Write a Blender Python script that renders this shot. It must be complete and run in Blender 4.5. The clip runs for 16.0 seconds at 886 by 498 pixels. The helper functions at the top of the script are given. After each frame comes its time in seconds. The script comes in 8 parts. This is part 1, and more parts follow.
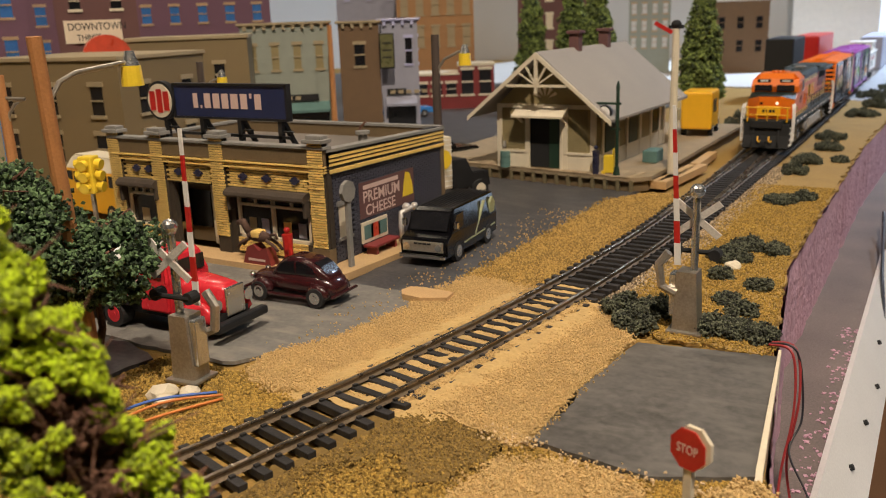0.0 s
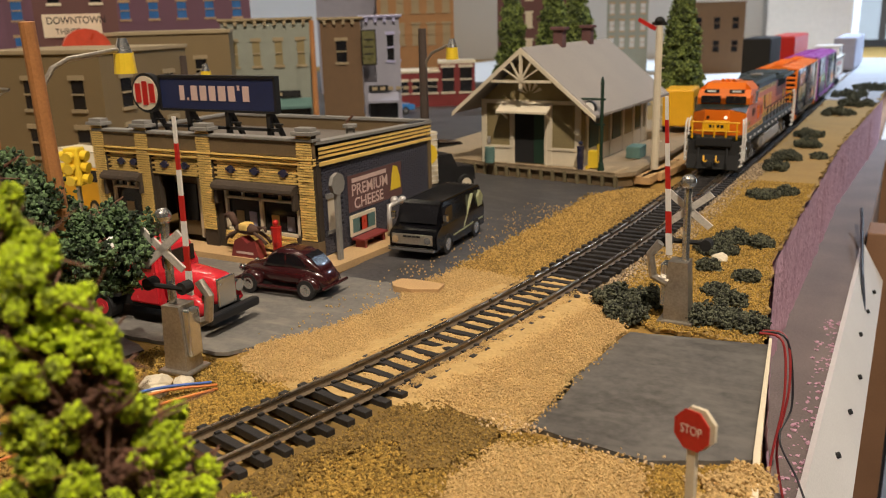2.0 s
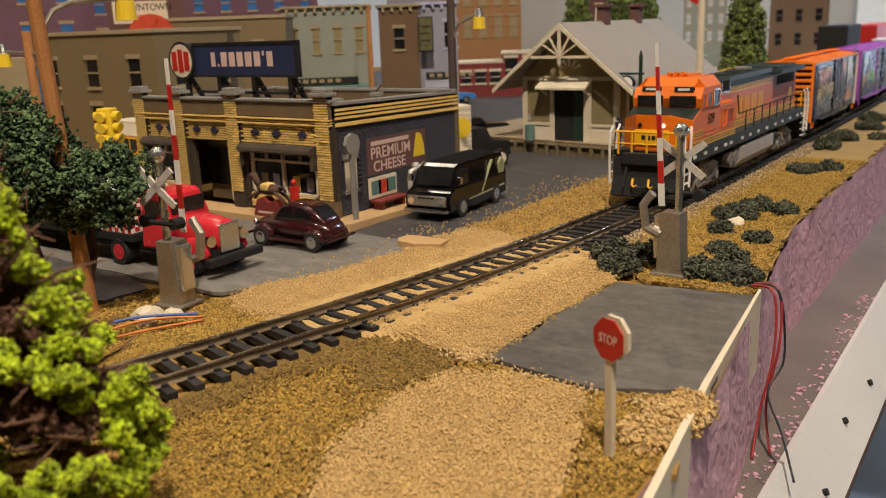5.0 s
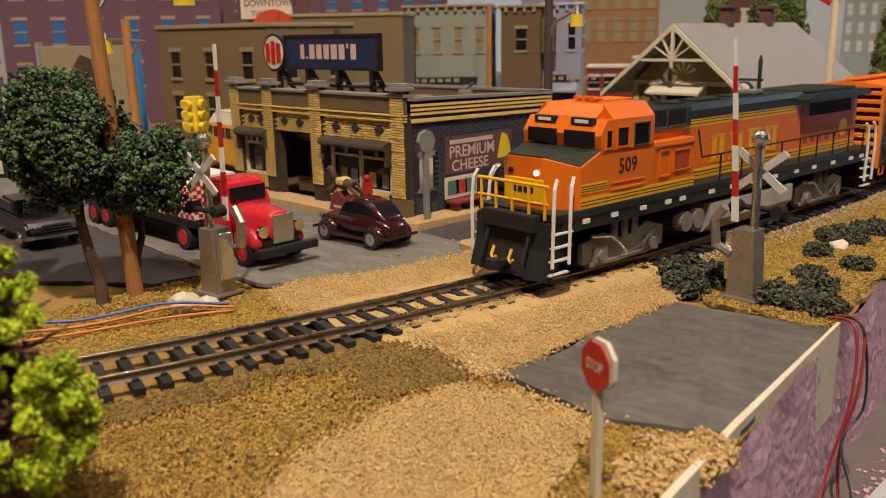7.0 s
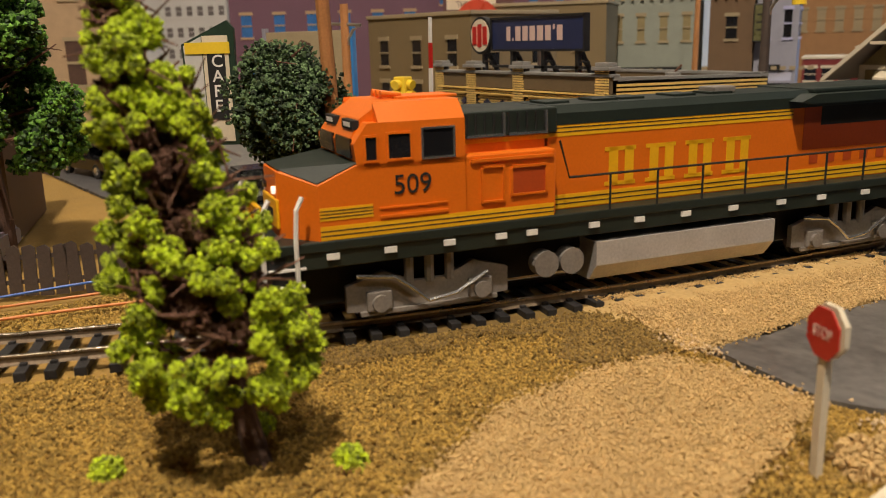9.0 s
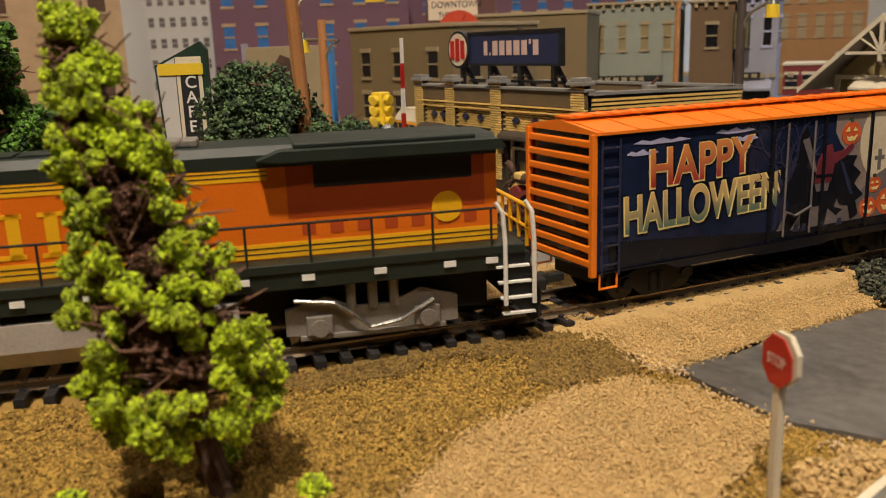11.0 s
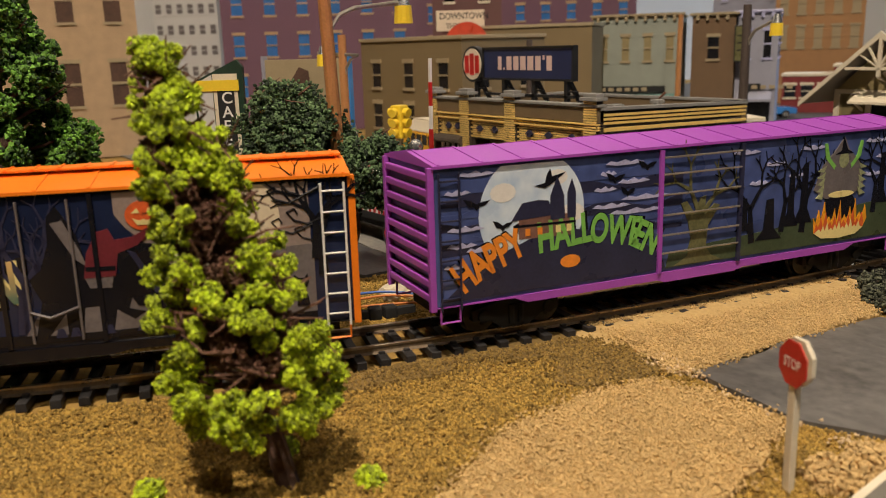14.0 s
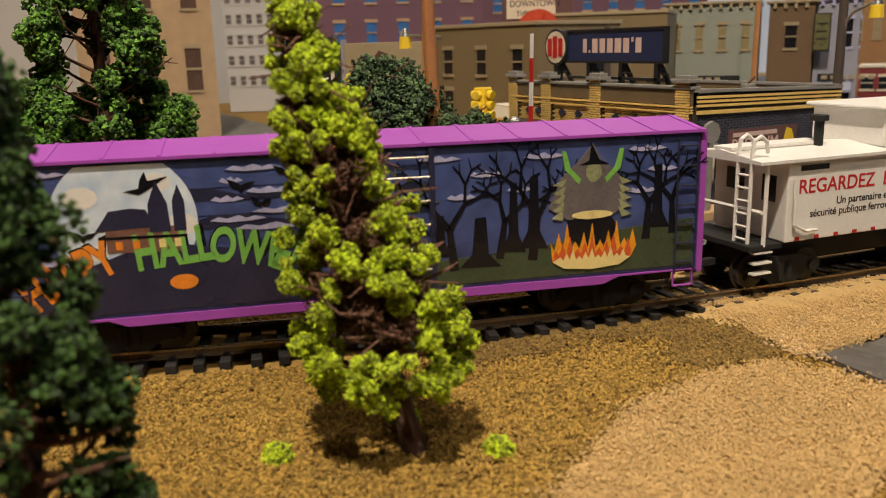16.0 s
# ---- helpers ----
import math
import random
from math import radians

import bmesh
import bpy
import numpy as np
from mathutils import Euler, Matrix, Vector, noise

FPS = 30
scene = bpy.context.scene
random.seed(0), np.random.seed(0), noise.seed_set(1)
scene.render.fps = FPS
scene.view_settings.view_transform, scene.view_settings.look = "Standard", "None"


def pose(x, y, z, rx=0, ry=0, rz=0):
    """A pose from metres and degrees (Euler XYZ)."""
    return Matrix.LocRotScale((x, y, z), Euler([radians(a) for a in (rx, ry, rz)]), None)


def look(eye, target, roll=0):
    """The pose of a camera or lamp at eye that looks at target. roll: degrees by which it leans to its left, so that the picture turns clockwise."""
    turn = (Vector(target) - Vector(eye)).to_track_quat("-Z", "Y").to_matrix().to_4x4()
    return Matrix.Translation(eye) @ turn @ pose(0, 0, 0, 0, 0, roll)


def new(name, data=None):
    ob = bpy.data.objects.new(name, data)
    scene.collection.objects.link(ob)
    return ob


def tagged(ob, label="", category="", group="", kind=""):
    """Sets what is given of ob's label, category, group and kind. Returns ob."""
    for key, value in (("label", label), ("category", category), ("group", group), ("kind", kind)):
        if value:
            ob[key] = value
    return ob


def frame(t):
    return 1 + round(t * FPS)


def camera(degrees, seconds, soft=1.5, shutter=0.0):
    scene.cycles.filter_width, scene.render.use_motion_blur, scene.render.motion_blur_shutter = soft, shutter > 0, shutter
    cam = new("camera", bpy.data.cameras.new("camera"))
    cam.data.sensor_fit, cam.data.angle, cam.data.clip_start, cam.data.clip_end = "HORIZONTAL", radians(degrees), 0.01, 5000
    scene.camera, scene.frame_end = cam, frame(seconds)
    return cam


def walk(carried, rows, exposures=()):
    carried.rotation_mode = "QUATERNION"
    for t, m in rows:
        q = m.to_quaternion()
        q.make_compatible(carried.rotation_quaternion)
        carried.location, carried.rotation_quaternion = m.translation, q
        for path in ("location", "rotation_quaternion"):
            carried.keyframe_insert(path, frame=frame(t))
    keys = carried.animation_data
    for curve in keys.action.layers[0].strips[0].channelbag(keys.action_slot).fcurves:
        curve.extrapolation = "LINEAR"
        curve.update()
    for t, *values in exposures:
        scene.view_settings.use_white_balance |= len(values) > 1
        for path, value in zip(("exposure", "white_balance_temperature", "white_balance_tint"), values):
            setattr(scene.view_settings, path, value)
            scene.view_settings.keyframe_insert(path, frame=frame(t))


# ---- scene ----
# All plans below are in units of 1.08 cm, on a model railway of about 1:87.
U = 0.0108
cam = camera(55.2, 16.0, soft=1.0)
cam.data.dof.use_dof = True
cam.data.dof.focus_distance = 0.28
cam.data.dof.aperture_fstop = 30.0
PATH = [
    (0, (20.72, -26.04, 9.94), (5.96, -1.16, 1.99), -2.05),
    (0.5, (20.73, -26.24, 9.85), (6.20, -1.23, 1.88), -1.94),
    (1, (20.72, -26.04, 9.67), (6.28, -0.97, 1.71), -1.92),
    (1.5, (20.33, -26.13, 9.70), (6.12, -0.95, 1.71), -1.71),
    (2, (20.29, -26.41, 9.66), (6.27, -1.10, 1.70), -1.64),
    (2.5, (20.54, -26.49, 9.65), (6.67, -1.08, 1.77), -1.61),
    (3, (21.31, -26.41, 9.62), (7.49, -0.97, 1.76), -1.72),
    (3.5, (22.73, -25.98, 9.35), (8.77, -0.62, 1.44), -1.91),
    (4, (23.97, -25.31, 8.72), (9.47, -0.24, 0.86), -2.08),
    (4.5, (23.84, -25.34, 8.26), (8.27, -0.89, 0.53), -2.27),
    (5, (23.26, -25.53, 7.89), (6.58, -1.80, 0.24), -2.17),
    (7.5, (24.70, -22.12, 7.22), (3.12, -2.60, -0.05), -1.05),
    (8, (24.16, -22.02, 6.90), (1.36, -3.90, -0.30), -1.30),
    (8.5, (23.90, -22.58, 6.69), (-0.20, -6.23, -0.51), -1.51),
    (9, (24.43, -23.14, 6.68), (-0.22, -7.65, -0.56), -1.57),
    (9.5, (24.60, -23.03, 6.85), (-0.16, -7.73, -0.41), -1.74),
    (10, (24.63, -22.54, 6.97), (-0.04, -7.05, -0.21), -1.80),
    (12.5, (25.09, -23.49, 7.21), (0.66, -7.58, 0.13), -2.09),
    (13, (25.29, -23.83, 7.27), (0.86, -7.90, 0.21), -2.04),
    (13.5, (25.34, -24.18, 7.48), (0.91, -8.23, 0.50), -1.85),
    (14, (25.34, -24.20, 7.59), (0.90, -8.25, 0.65), -1.68),
    (14.5, (25.11, -24.38, 7.26), (0.49, -8.72, 0.30), -1.71),
    (15, (24.67, -24.55, 7.14), (-0.16, -9.26, 0.12), -1.72),
    (15.5, (24.43, -24.70, 7.13), (-0.56, -9.67, 0.07), -1.57),
    (16, (24.37, -25.39, 7.05), (-0.94, -10.90, -0.01), -1.48),
]
walk(cam, [(t, look(Vector(e) * U, Vector(g) * U, roll)) for t, e, g, roll in PATH])

# ---- light ----
world = bpy.data.worlds.new("room_air")
scene.world = world
world.use_nodes = True
world.node_tree.nodes["Background"].inputs[0].default_value = (0.75, 0.8, 1.0, 1)
world.node_tree.nodes["Background"].inputs[1].default_value = 0.25


def area_lamp(name, eye, target, sx, sy, watts, colour):
    data = bpy.data.lights.new(name, "AREA")
    data.shape, data.size, data.size_y, data.energy, data.color = "RECTANGLE", sx, sy, watts, colour
    ob = new(name, data)
    ob.matrix_basis = look(eye, target)
    return ob


WARM = (1.0, 0.845, 0.68)
area_lamp("ceiling_and_fill_light", (-0.25, 0.15, 1.16), (0.0, -0.05, 0), 0.08, 0.06, 2.2, WARM)
area_lamp("ceiling_and_fill_light", (-0.30, -0.36, 1.16), (0.08, -0.15, 0), 0.045, 0.045, 2.6, WARM)
area_lamp("ceiling_and_fill_light", (0.44, -0.48, 1.16), (0.1, -0.1, 0), 0.045, 0.045, 42.0, WARM)
# Added frontal fill that lifts the train's near sides.
area_lamp("ceiling_and_fill_light", (1.02, -0.30, 1.16), (0.1, -0.1, 0), 0.06, 0.06, 8.5, WARM)
area_lamp("ceiling_and_fill_light", (-0.9, 0.75, 1.16), (-0.8, 0.7, 0), 0.20, 0.16, 5.0, WARM)
# Added cool fill without a fixture; brightens the far end like daylight.
area_lamp("far_end_fill_light", (0.60, 1.75, 1.16), (0.1, 1.45, 0), 0.3, 0.2, 34.0, (0.64, 0.79, 1.0)).data.spread = math.radians(85)
area_lamp("window_daylight", (0.9, 4.4, -0.05), (0.3, 0.8, 0.0), 1.9, 0.5, 26.0, (0.62, 0.78, 1.0))
scene.view_settings.exposure = -1.2


# ---- materials ----
def mat(name, col, rough=0.6, metal=0.0, var=0.15, sc=1.2, fine=14.0, bump=0.15, spread=0.0, island=0.0, coat=0.0, other=None, emit=0.0):
    """A surface with stains at scale sc and grain at scale fine (per unit), and colour that differs by object (spread) or island."""
    m = bpy.data.materials.new(name)
    m.use_nodes = True
    n, l = m.node_tree.nodes, m.node_tree.links
    b = n["Principled BSDF"]
    tc = n.new("ShaderNodeTexCoord")
    big, small = n.new("ShaderNodeTexNoise"), n.new("ShaderNodeTexNoise")
    big.inputs["Scale"].default_value, small.inputs["Scale"].default_value = sc / U, fine / U
    big.inputs["Detail"].default_value, small.inputs["Detail"].default_value = 4, 3
    for x in (big, small):
        l.new(tc.outputs["Object"], x.inputs["Vector"])
    add = n.new("ShaderNodeMath")
    add.operation = "ADD"
    l.new(big.outputs["Fac"], add.inputs[0])
    l.new(small.outputs["Fac"], add.inputs[1])
    src = add.outputs[0]
    extra = None
    if spread:
        extra = n.new("ShaderNodeObjectInfo").outputs["Random"]
    if island:
        extra = n.new("ShaderNodeNewGeometry").outputs["Random Per Island"]
    if extra:
        mul = n.new("ShaderNodeMath")
        mul.operation = "MULTIPLY_ADD"
        l.new(extra, mul.inputs[0])
        mul.inputs[1].default_value = (spread or island) * 2
        l.new(src, mul.inputs[2])
        sub = n.new("ShaderNodeMath")
        sub.operation = "SUBTRACT"
        l.new(mul.outputs[0], sub.inputs[0])
        sub.inputs[1].default_value = spread or island
        src = sub.outputs[0]
    ramp = n.new("ShaderNodeMapRange")
    ramp.inputs["From Min"].default_value, ramp.inputs["From Max"].default_value = 0.55, 1.45
    l.new(src, ramp.inputs["Value"])
    mix = n.new("ShaderNodeMix")
    mix.data_type = "RGBA"
    l.new(ramp.outputs[0], mix.inputs["Factor"])
    lo = other or [c * (1 - var) for c in col]
    hi = [min(1, c * (1 + var)) for c in col]
    mix.inputs["A"].default_value = (*lo, 1)
    mix.inputs["B"].default_value = (*hi, 1)
    l.new(mix.outputs["Result"], b.inputs["Base Color"])
    rr = n.new("ShaderNodeMapRange")
    rr.inputs["To Min"].default_value, rr.inputs["To Max"].default_value = max(0.03, rough - 0.1), min(1, rough + 0.1)
    l.new(big.outputs["Fac"], rr.inputs["Value"])
    l.new(rr.outputs[0], b.inputs["Roughness"])
    b.inputs["Metallic"].default_value = metal
    b.inputs["Coat Weight"].default_value = coat
    if bump:
        bp = n.new("ShaderNodeBump")
        bp.inputs["Strength"].default_value = min(1, bump * 3)
        bp.inputs["Distance"].default_value = 0.03 * U
        l.new(small.outputs["Fac"], bp.inputs["Height"])
        l.new(bp.outputs[0], b.inputs["Normal"])
    if emit:
        b.inputs["Emission Color"].default_value = (*col, 1)
        b.inputs["Emission Strength"].default_value = emit
    return m


def glass_mat(name, col=(0.8, 0.85, 0.85), rough=0.05):
    m = bpy.data.materials.new(name)
    m.use_nodes = True
    b = m.node_tree.nodes["Principled BSDF"]
    b.inputs["Base Color"].default_value = (*col, 1)
    b.inputs["Roughness"].default_value = rough
    b.inputs["Transmission Weight"].default_value = 1.0
    b.inputs["IOR"].default_value = 1.1
    return m


def fade_mat(name, low, high, height):
    """Printed colour that runs from low at the letters' foot to high at their head."""
    m = bpy.data.materials.new(name)
    m.use_nodes = True
    n, l = m.node_tree.nodes, m.node_tree.links
    b = n["Principled BSDF"]
    tc, sep, mr, mix, ns = (n.new("ShaderNode" + k) for k in ("TexCoord", "SeparateXYZ", "MapRange", "Mix", "TexNoise"))
    ns.inputs["Scale"].default_value = 3 / U
    l.new(tc.outputs["Object"], ns.inputs["Vector"])
    l.new(tc.outputs["Object"], sep.inputs[0])
    add = n.new("ShaderNodeMath")
    add.operation = "MULTIPLY_ADD"
    add.inputs[1].default_value = 0.5 * height * U
    l.new(ns.outputs["Fac"], add.inputs[0])
    l.new(sep.outputs["Y"], add.inputs[2])
    mr.inputs["From Min"].default_value, mr.inputs["From Max"].default_value = 0.25 * height * U, 1.15 * height * U
    l.new(add.outputs[0], mr.inputs["Value"])
    mix.data_type = "RGBA"
    mix.inputs["A"].default_value, mix.inputs["B"].default_value = (*low, 1), (*high, 1)
    l.new(mr.outputs[0], mix.inputs["Factor"])
    l.new(mix.outputs["Result"], b.inputs["Base Color"])
    b.inputs["Roughness"].default_value = 0.3
    return m


M = {}
for key, *args in (
    ("sand", (0.49, 0.33, 0.13), 0.9), ("earth", (0.30, 0.18, 0.042), 0.95), ("dark_earth", (0.17, 0.105, 0.026), 0.95),
    ("ballast", (0.34, 0.215, 0.055), 0.95), ("turf", (0.31, 0.20, 0.065), 0.95),
):
    M[key] = mat(key, *args, var=0.22, sc=0.5, fine=9, bump=0.33)
M["sand_grain"] = mat("sand_grain", (0.53, 0.36, 0.15), 0.9, var=0.18, island=0.4, bump=0)
M["cream_grain"] = mat("cream_grain", (0.58, 0.43, 0.25), 0.9, var=0.2, island=0.5, bump=0)
M["earth_grain"] = mat("earth_grain", (0.35, 0.22, 0.045), 0.95, var=0.38, island=0.6, bump=0)
M["dark_grain"] = mat("dark_grain", (0.23, 0.145, 0.036), 0.95, var=0.4, island=0.6, bump=0)
M["ballast_grain"] = mat("ballast_grain", (0.38, 0.24, 0.065), 0.95, var=0.4, island=0.8, bump=0)
M["grey_grain"] = mat("grey_grain", (0.33, 0.25, 0.16), 0.95, var=0.55, island=0.9, bump=0)
M["asphalt"] = mat("asphalt", (0.062, 0.06, 0.062), 0.5, var=0.6, sc=0.16, fine=7, bump=0.06)
M["old_road"] = mat("old_road", (0.16, 0.15, 0.135), 0.7, var=0.3, sc=0.3, fine=6, bump=0.06)
M["concrete"] = mat("concrete", (0.115, 0.108, 0.1), 0.42, var=0.55, sc=0.3, fine=4, bump=0.04)


def scuffed(m, pale, turn):
    """Pale scratches drawn out along one direction over a surface."""
    n, l = m.node_tree.nodes, m.node_tree.links
    b = n["Principled BSDF"]
    was = b.inputs["Base Color"].links[0].from_socket
    tc, mp, ns, mr, mix = (n.new("ShaderNode" + k) for k in ("TexCoord", "Mapping", "TexNoise", "MapRange", "Mix"))
    mp.inputs["Rotation"].default_value = (0, 0, turn)
    mp.inputs["Scale"].default_value = (0.6, 1.7, 1)
    ns.inputs["Scale"].default_value, ns.inputs["Detail"].default_value = 1.1 / U, 7
    mr.inputs["From Min"].default_value, mr.inputs["From Max"].default_value = 0.5, 0.72
    mix.data_type = "RGBA"
    mix.inputs["B"].default_value = (*pale, 1)
    l.new(tc.outputs["Object"], mp.inputs["Vector"])
    l.new(mp.outputs[0], ns.inputs["Vector"])
    l.new(ns.outputs["Fac"], mr.inputs["Value"])
    l.new(mr.outputs[0], mix.inputs["Factor"])
    l.new(was, mix.inputs["A"])
    l.new(mix.outputs["Result"], b.inputs["Base Color"])


scuffed(M["concrete"], (0.17, 0.16, 0.145), 0.5)
scuffed(M["old_road"], (0.24, 0.22, 0.18), 1.2)
scuffed(M["asphalt"], (0.10, 0.095, 0.09), 0.9)
M["sidewalk"] = mat("sidewalk", (0.50, 0.33, 0.16), 0.8, var=0.2, sc=0.6)
M["rail"] = mat("rail", (0.17, 0.125, 0.08), 0.48, 0.4, var=0.4)
M["rail_top"] = mat("rail_top", (0.36, 0.30, 0.23), 0.28, 0.95, var=0.25)
M["tie"] = mat("tie", (0.022, 0.02, 0.02), 0.6, var=0.5, spread=0.4, bump=0.1)
M["foam"] = mat("foam", (0.60, 0.37, 0.46), 0.85, var=0.12, sc=0.7, fine=6, bump=0.3, other=(0.44, 0.255, 0.32))
M["plywood"] = mat("plywood", (0.15, 0.12, 0.11), 0.75, var=0.4, sc=0.3)
M["white_board"] = mat("white_board", (0.72, 0.71, 0.70), 0.6, var=0.12, sc=0.15, bump=0.05)
M["timber"] = mat("timber", (0.23, 0.12, 0.06), 0.65, var=0.3, sc=0.2)
M["black"] = mat("black", (0.012, 0.012, 0.013), 0.45, var=0.3, bump=0.03)
M["matt_black"] = mat("matt_black", (0.01, 0.01, 0.01), 0.8, var=0.3, bump=0.03)
M["gloss_black"] = mat("gloss_black", (0.004, 0.004, 0.005), 0.16, var=0.2, bump=0)
M["maroon"] = mat("maroon", (0.04, 0.010, 0.011), 0.2, var=0.2, bump=0, coat=0.4)
M["barn_red"] = mat("barn_red", (0.20, 0.03, 0.028), 0.45, var=0.25, bump=0.03)
M["red"] = mat("red", (0.60, 0.028, 0.04), 0.25, var=0.12, bump=0, coat=0.2)
M["sign_red"] = mat("sign_red", (0.50, 0.02, 0.015), 0.4, var=0.15, bump=0.05)
M["white"] = mat("white", (0.78, 0.76, 0.72), 0.45, var=0.08, bump=0.03)
M["cream"] = mat("cream", (0.68, 0.60, 0.45), 0.6, var=0.1, bump=0.05)
M["orange"] = mat("orange", (0.72, 0.155, 0.006), 0.42, var=0.09, sc=0.5, bump=0.02)
M["car_orange"] = mat("car_orange", (0.85, 0.21, 0.012), 0.4, var=0.08, sc=0.5, bump=0.02)
# Darker copy of the loco orange: shade of louvres, slots and wing as colour.
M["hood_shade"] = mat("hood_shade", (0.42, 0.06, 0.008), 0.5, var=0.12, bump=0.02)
M["yellow"] = mat("yellow", (0.83, 0.44, 0.01), 0.4, var=0.08, bump=0.02)
M["loco_green"] = mat("loco_green", (0.012, 0.019, 0.014), 0.5, var=0.3, bump=0.03)
M["steel"] = mat("steel", (0.52, 0.49, 0.46), 0.42, 0.3, var=0.2, bump=0.05)
M["wheel_dark"] = mat("wheel_dark", (0.05, 0.045, 0.04), 0.5, 0.4, var=0.3, bump=0.05)
M["truck_grey"] = mat("truck_grey", (0.24, 0.215, 0.19), 0.55, 0.2, var=0.25, bump=0.08)
M["silver"] = mat("silver", (0.62, 0.62, 0.60), 0.25, 0.9, var=0.12, bump=0.03)
M["old_silver"] = mat("old_silver", (0.42, 0.38, 0.32), 0.34, 0.75, var=0.3, bump=0.06)
M["purple"] = mat("purple", (0.36, 0.075, 0.45), 0.42, var=0.08, sc=0.5, bump=0.02)
M["night"] = mat("night", (0.06, 0.085, 0.23), 0.3, var=0.5, sc=0.45, fine=2, bump=0)
M["night_blue"] = mat("night_blue", (0.012, 0.018, 0.05), 0.18, var=0.5, sc=0.4, fine=2, bump=0)
M["moon"] = mat("moon", (0.74, 0.80, 0.84), 0.3, var=0.15, sc=0.9, fine=2, bump=0, other=(0.36, 0.50, 0.70))
M["moon_cream"] = mat("moon_cream", (0.66, 0.56, 0.40), 0.3, var=0.12, bump=0)
M["cloud"] = mat("cloud", (0.42, 0.42, 0.62), 0.3, var=0.25, sc=2, bump=0)
M["art_black"] = mat("art_black", (0.008, 0.008, 0.012), 0.25, var=0.2, bump=0)
M["art_dark"] = mat("art_dark", (0.026, 0.027, 0.06), 0.3, var=0.3, bump=0)
M["art_grey"] = mat("art_grey", (0.15, 0.13, 0.13), 0.3, var=0.3, bump=0)
M["art_orange"] = mat("art_orange", (0.80, 0.26, 0.03), 0.3, var=0.15, sc=2, bump=0)
M["art_red"] = mat("art_red", (0.55, 0.07, 0.035), 0.3, var=0.3, sc=1.5, bump=0)
M["art_green"] = mat("art_green", (0.20, 0.48, 0.09), 0.3, var=0.2, sc=2, bump=0)
M["art_sage"] = mat("art_sage", (0.30, 0.32, 0.17), 0.3, var=0.45, sc=1.2, bump=0)
M["art_olive"] = mat("art_olive", (0.13, 0.125, 0.055), 0.3, var=0.5, sc=2.5, bump=0)
M["art_meadow"] = mat("art_meadow", (0.055, 0.075, 0.04), 0.3, var=0.4, sc=1.5, bump=0)
M["pumpkin"] = mat("pumpkin", (0.62, 0.11, 0.03), 0.3, var=0.25, sc=3, bump=0)
M["flame"] = mat("flame", (0.85, 0.33, 0.02), 0.3, var=0.3, sc=3, bump=0)
M["glow_cream"] = mat("glow_cream", (0.80, 0.66, 0.28), 0.3, var=0.15, bump=0)
M["brick_yellow"] = mat("brick_yellow", (0.80, 0.55, 0.17), 0.65, var=0.25, spread=0.5, bump=0.12)
M["brick_dark"] = mat("brick_dark", (0.075, 0.075, 0.10), 0.55, var=0.3, spread=0.3, bump=0.1)
M["mortar"] = mat("mortar", (0.045, 0.032, 0.02), 0.85, var=0.3)
M["mortar_grey"] = mat("mortar_grey", (0.02, 0.02, 0.024), 0.85, var=0.3)
M["cornice_grey"] = mat("cornice_grey", (0.24, 0.23, 0.21), 0.7, var=0.2)
M["store_brown"] = mat("store_brown", (0.16, 0.11, 0.055), 0.7, var=0.2)
M["store_ochre"] = mat("store_ochre", (0.78, 0.54, 0.16), 0.65, var=0.15)
M["roof_tar"] = mat("roof_tar", (0.17, 0.145, 0.12), 0.85, var=0.3, sc=0.4)
M["sign_blue"] = mat("sign_blue", (0.016, 0.026, 0.085), 0.4, var=0.2, bump=0.03)
M["letter_pink"] = mat("letter_pink", (0.66, 0.48, 0.42), 0.5, var=0.1, bump=0.02)
M["awning"] = mat("awning", (0.055, 0.04, 0.028), 0.75, var=0.5, sc=1.5)
M["window_dark"] = mat("window_dark", (0.012, 0.012, 0.014), 0.2, var=0.3, bump=0)
M["frame_cream"] = mat("frame_cream", (0.70, 0.61, 0.46), 0.55, var=0.12)
M["depot_olive"] = mat("depot_olive", (0.26, 0.205, 0.095), 0.7, var=0.15, bump=0.08)
M["depot_dark"] = mat("depot_dark", (0.15, 0.12, 0.062), 0.7, var=0.15)
M["depot_roof"] = mat("depot_roof", (0.30, 0.27, 0.24), 0.85, var=0.12, sc=0.3)
M["door_green"] = mat("door_green", (0.012, 0.035, 0.02), 0.5, var=0.2)
M["deck"] = mat("deck", (0.33, 0.25, 0.15), 0.8, var=0.25, spread=0.3)
M["new_wood"] = mat("new_wood", (0.52, 0.33, 0.15), 0.7, var=0.2, sc=0.4, spread=0.2)
M["pole_wood"] = mat("pole_wood", (0.45, 0.20, 0.07), 0.6, var=0.2)
M["dark_pole"] = mat("dark_pole", (0.07, 0.05, 0.04), 0.65, var=0.25)
M["bark"] = mat("bark", (0.085, 0.045, 0.03), 0.85, var=0.4, bump=0.3)
M["twig"] = mat("twig", (0.13, 0.06, 0.035), 0.8, var=0.4, bump=0.2)
M["lime_leaf"] = mat("lime_leaf", (0.43, 0.55, 0.008), 0.7, var=0.35, sc=0.9, island=0.4, bump=0, other=(0.12, 0.15, 0.012))
M["green_leaf"] = mat("green_leaf", (0.10, 0.23, 0.022), 0.75, var=0.4, island=0.6, bump=0, other=(0.010, 0.03, 0.006))
M["town_leaf"] = mat("town_leaf", (0.17, 0.22, 0.05), 0.8, var=0.4, island=0.6, bump=0, other=(0.03, 0.045, 0.015))
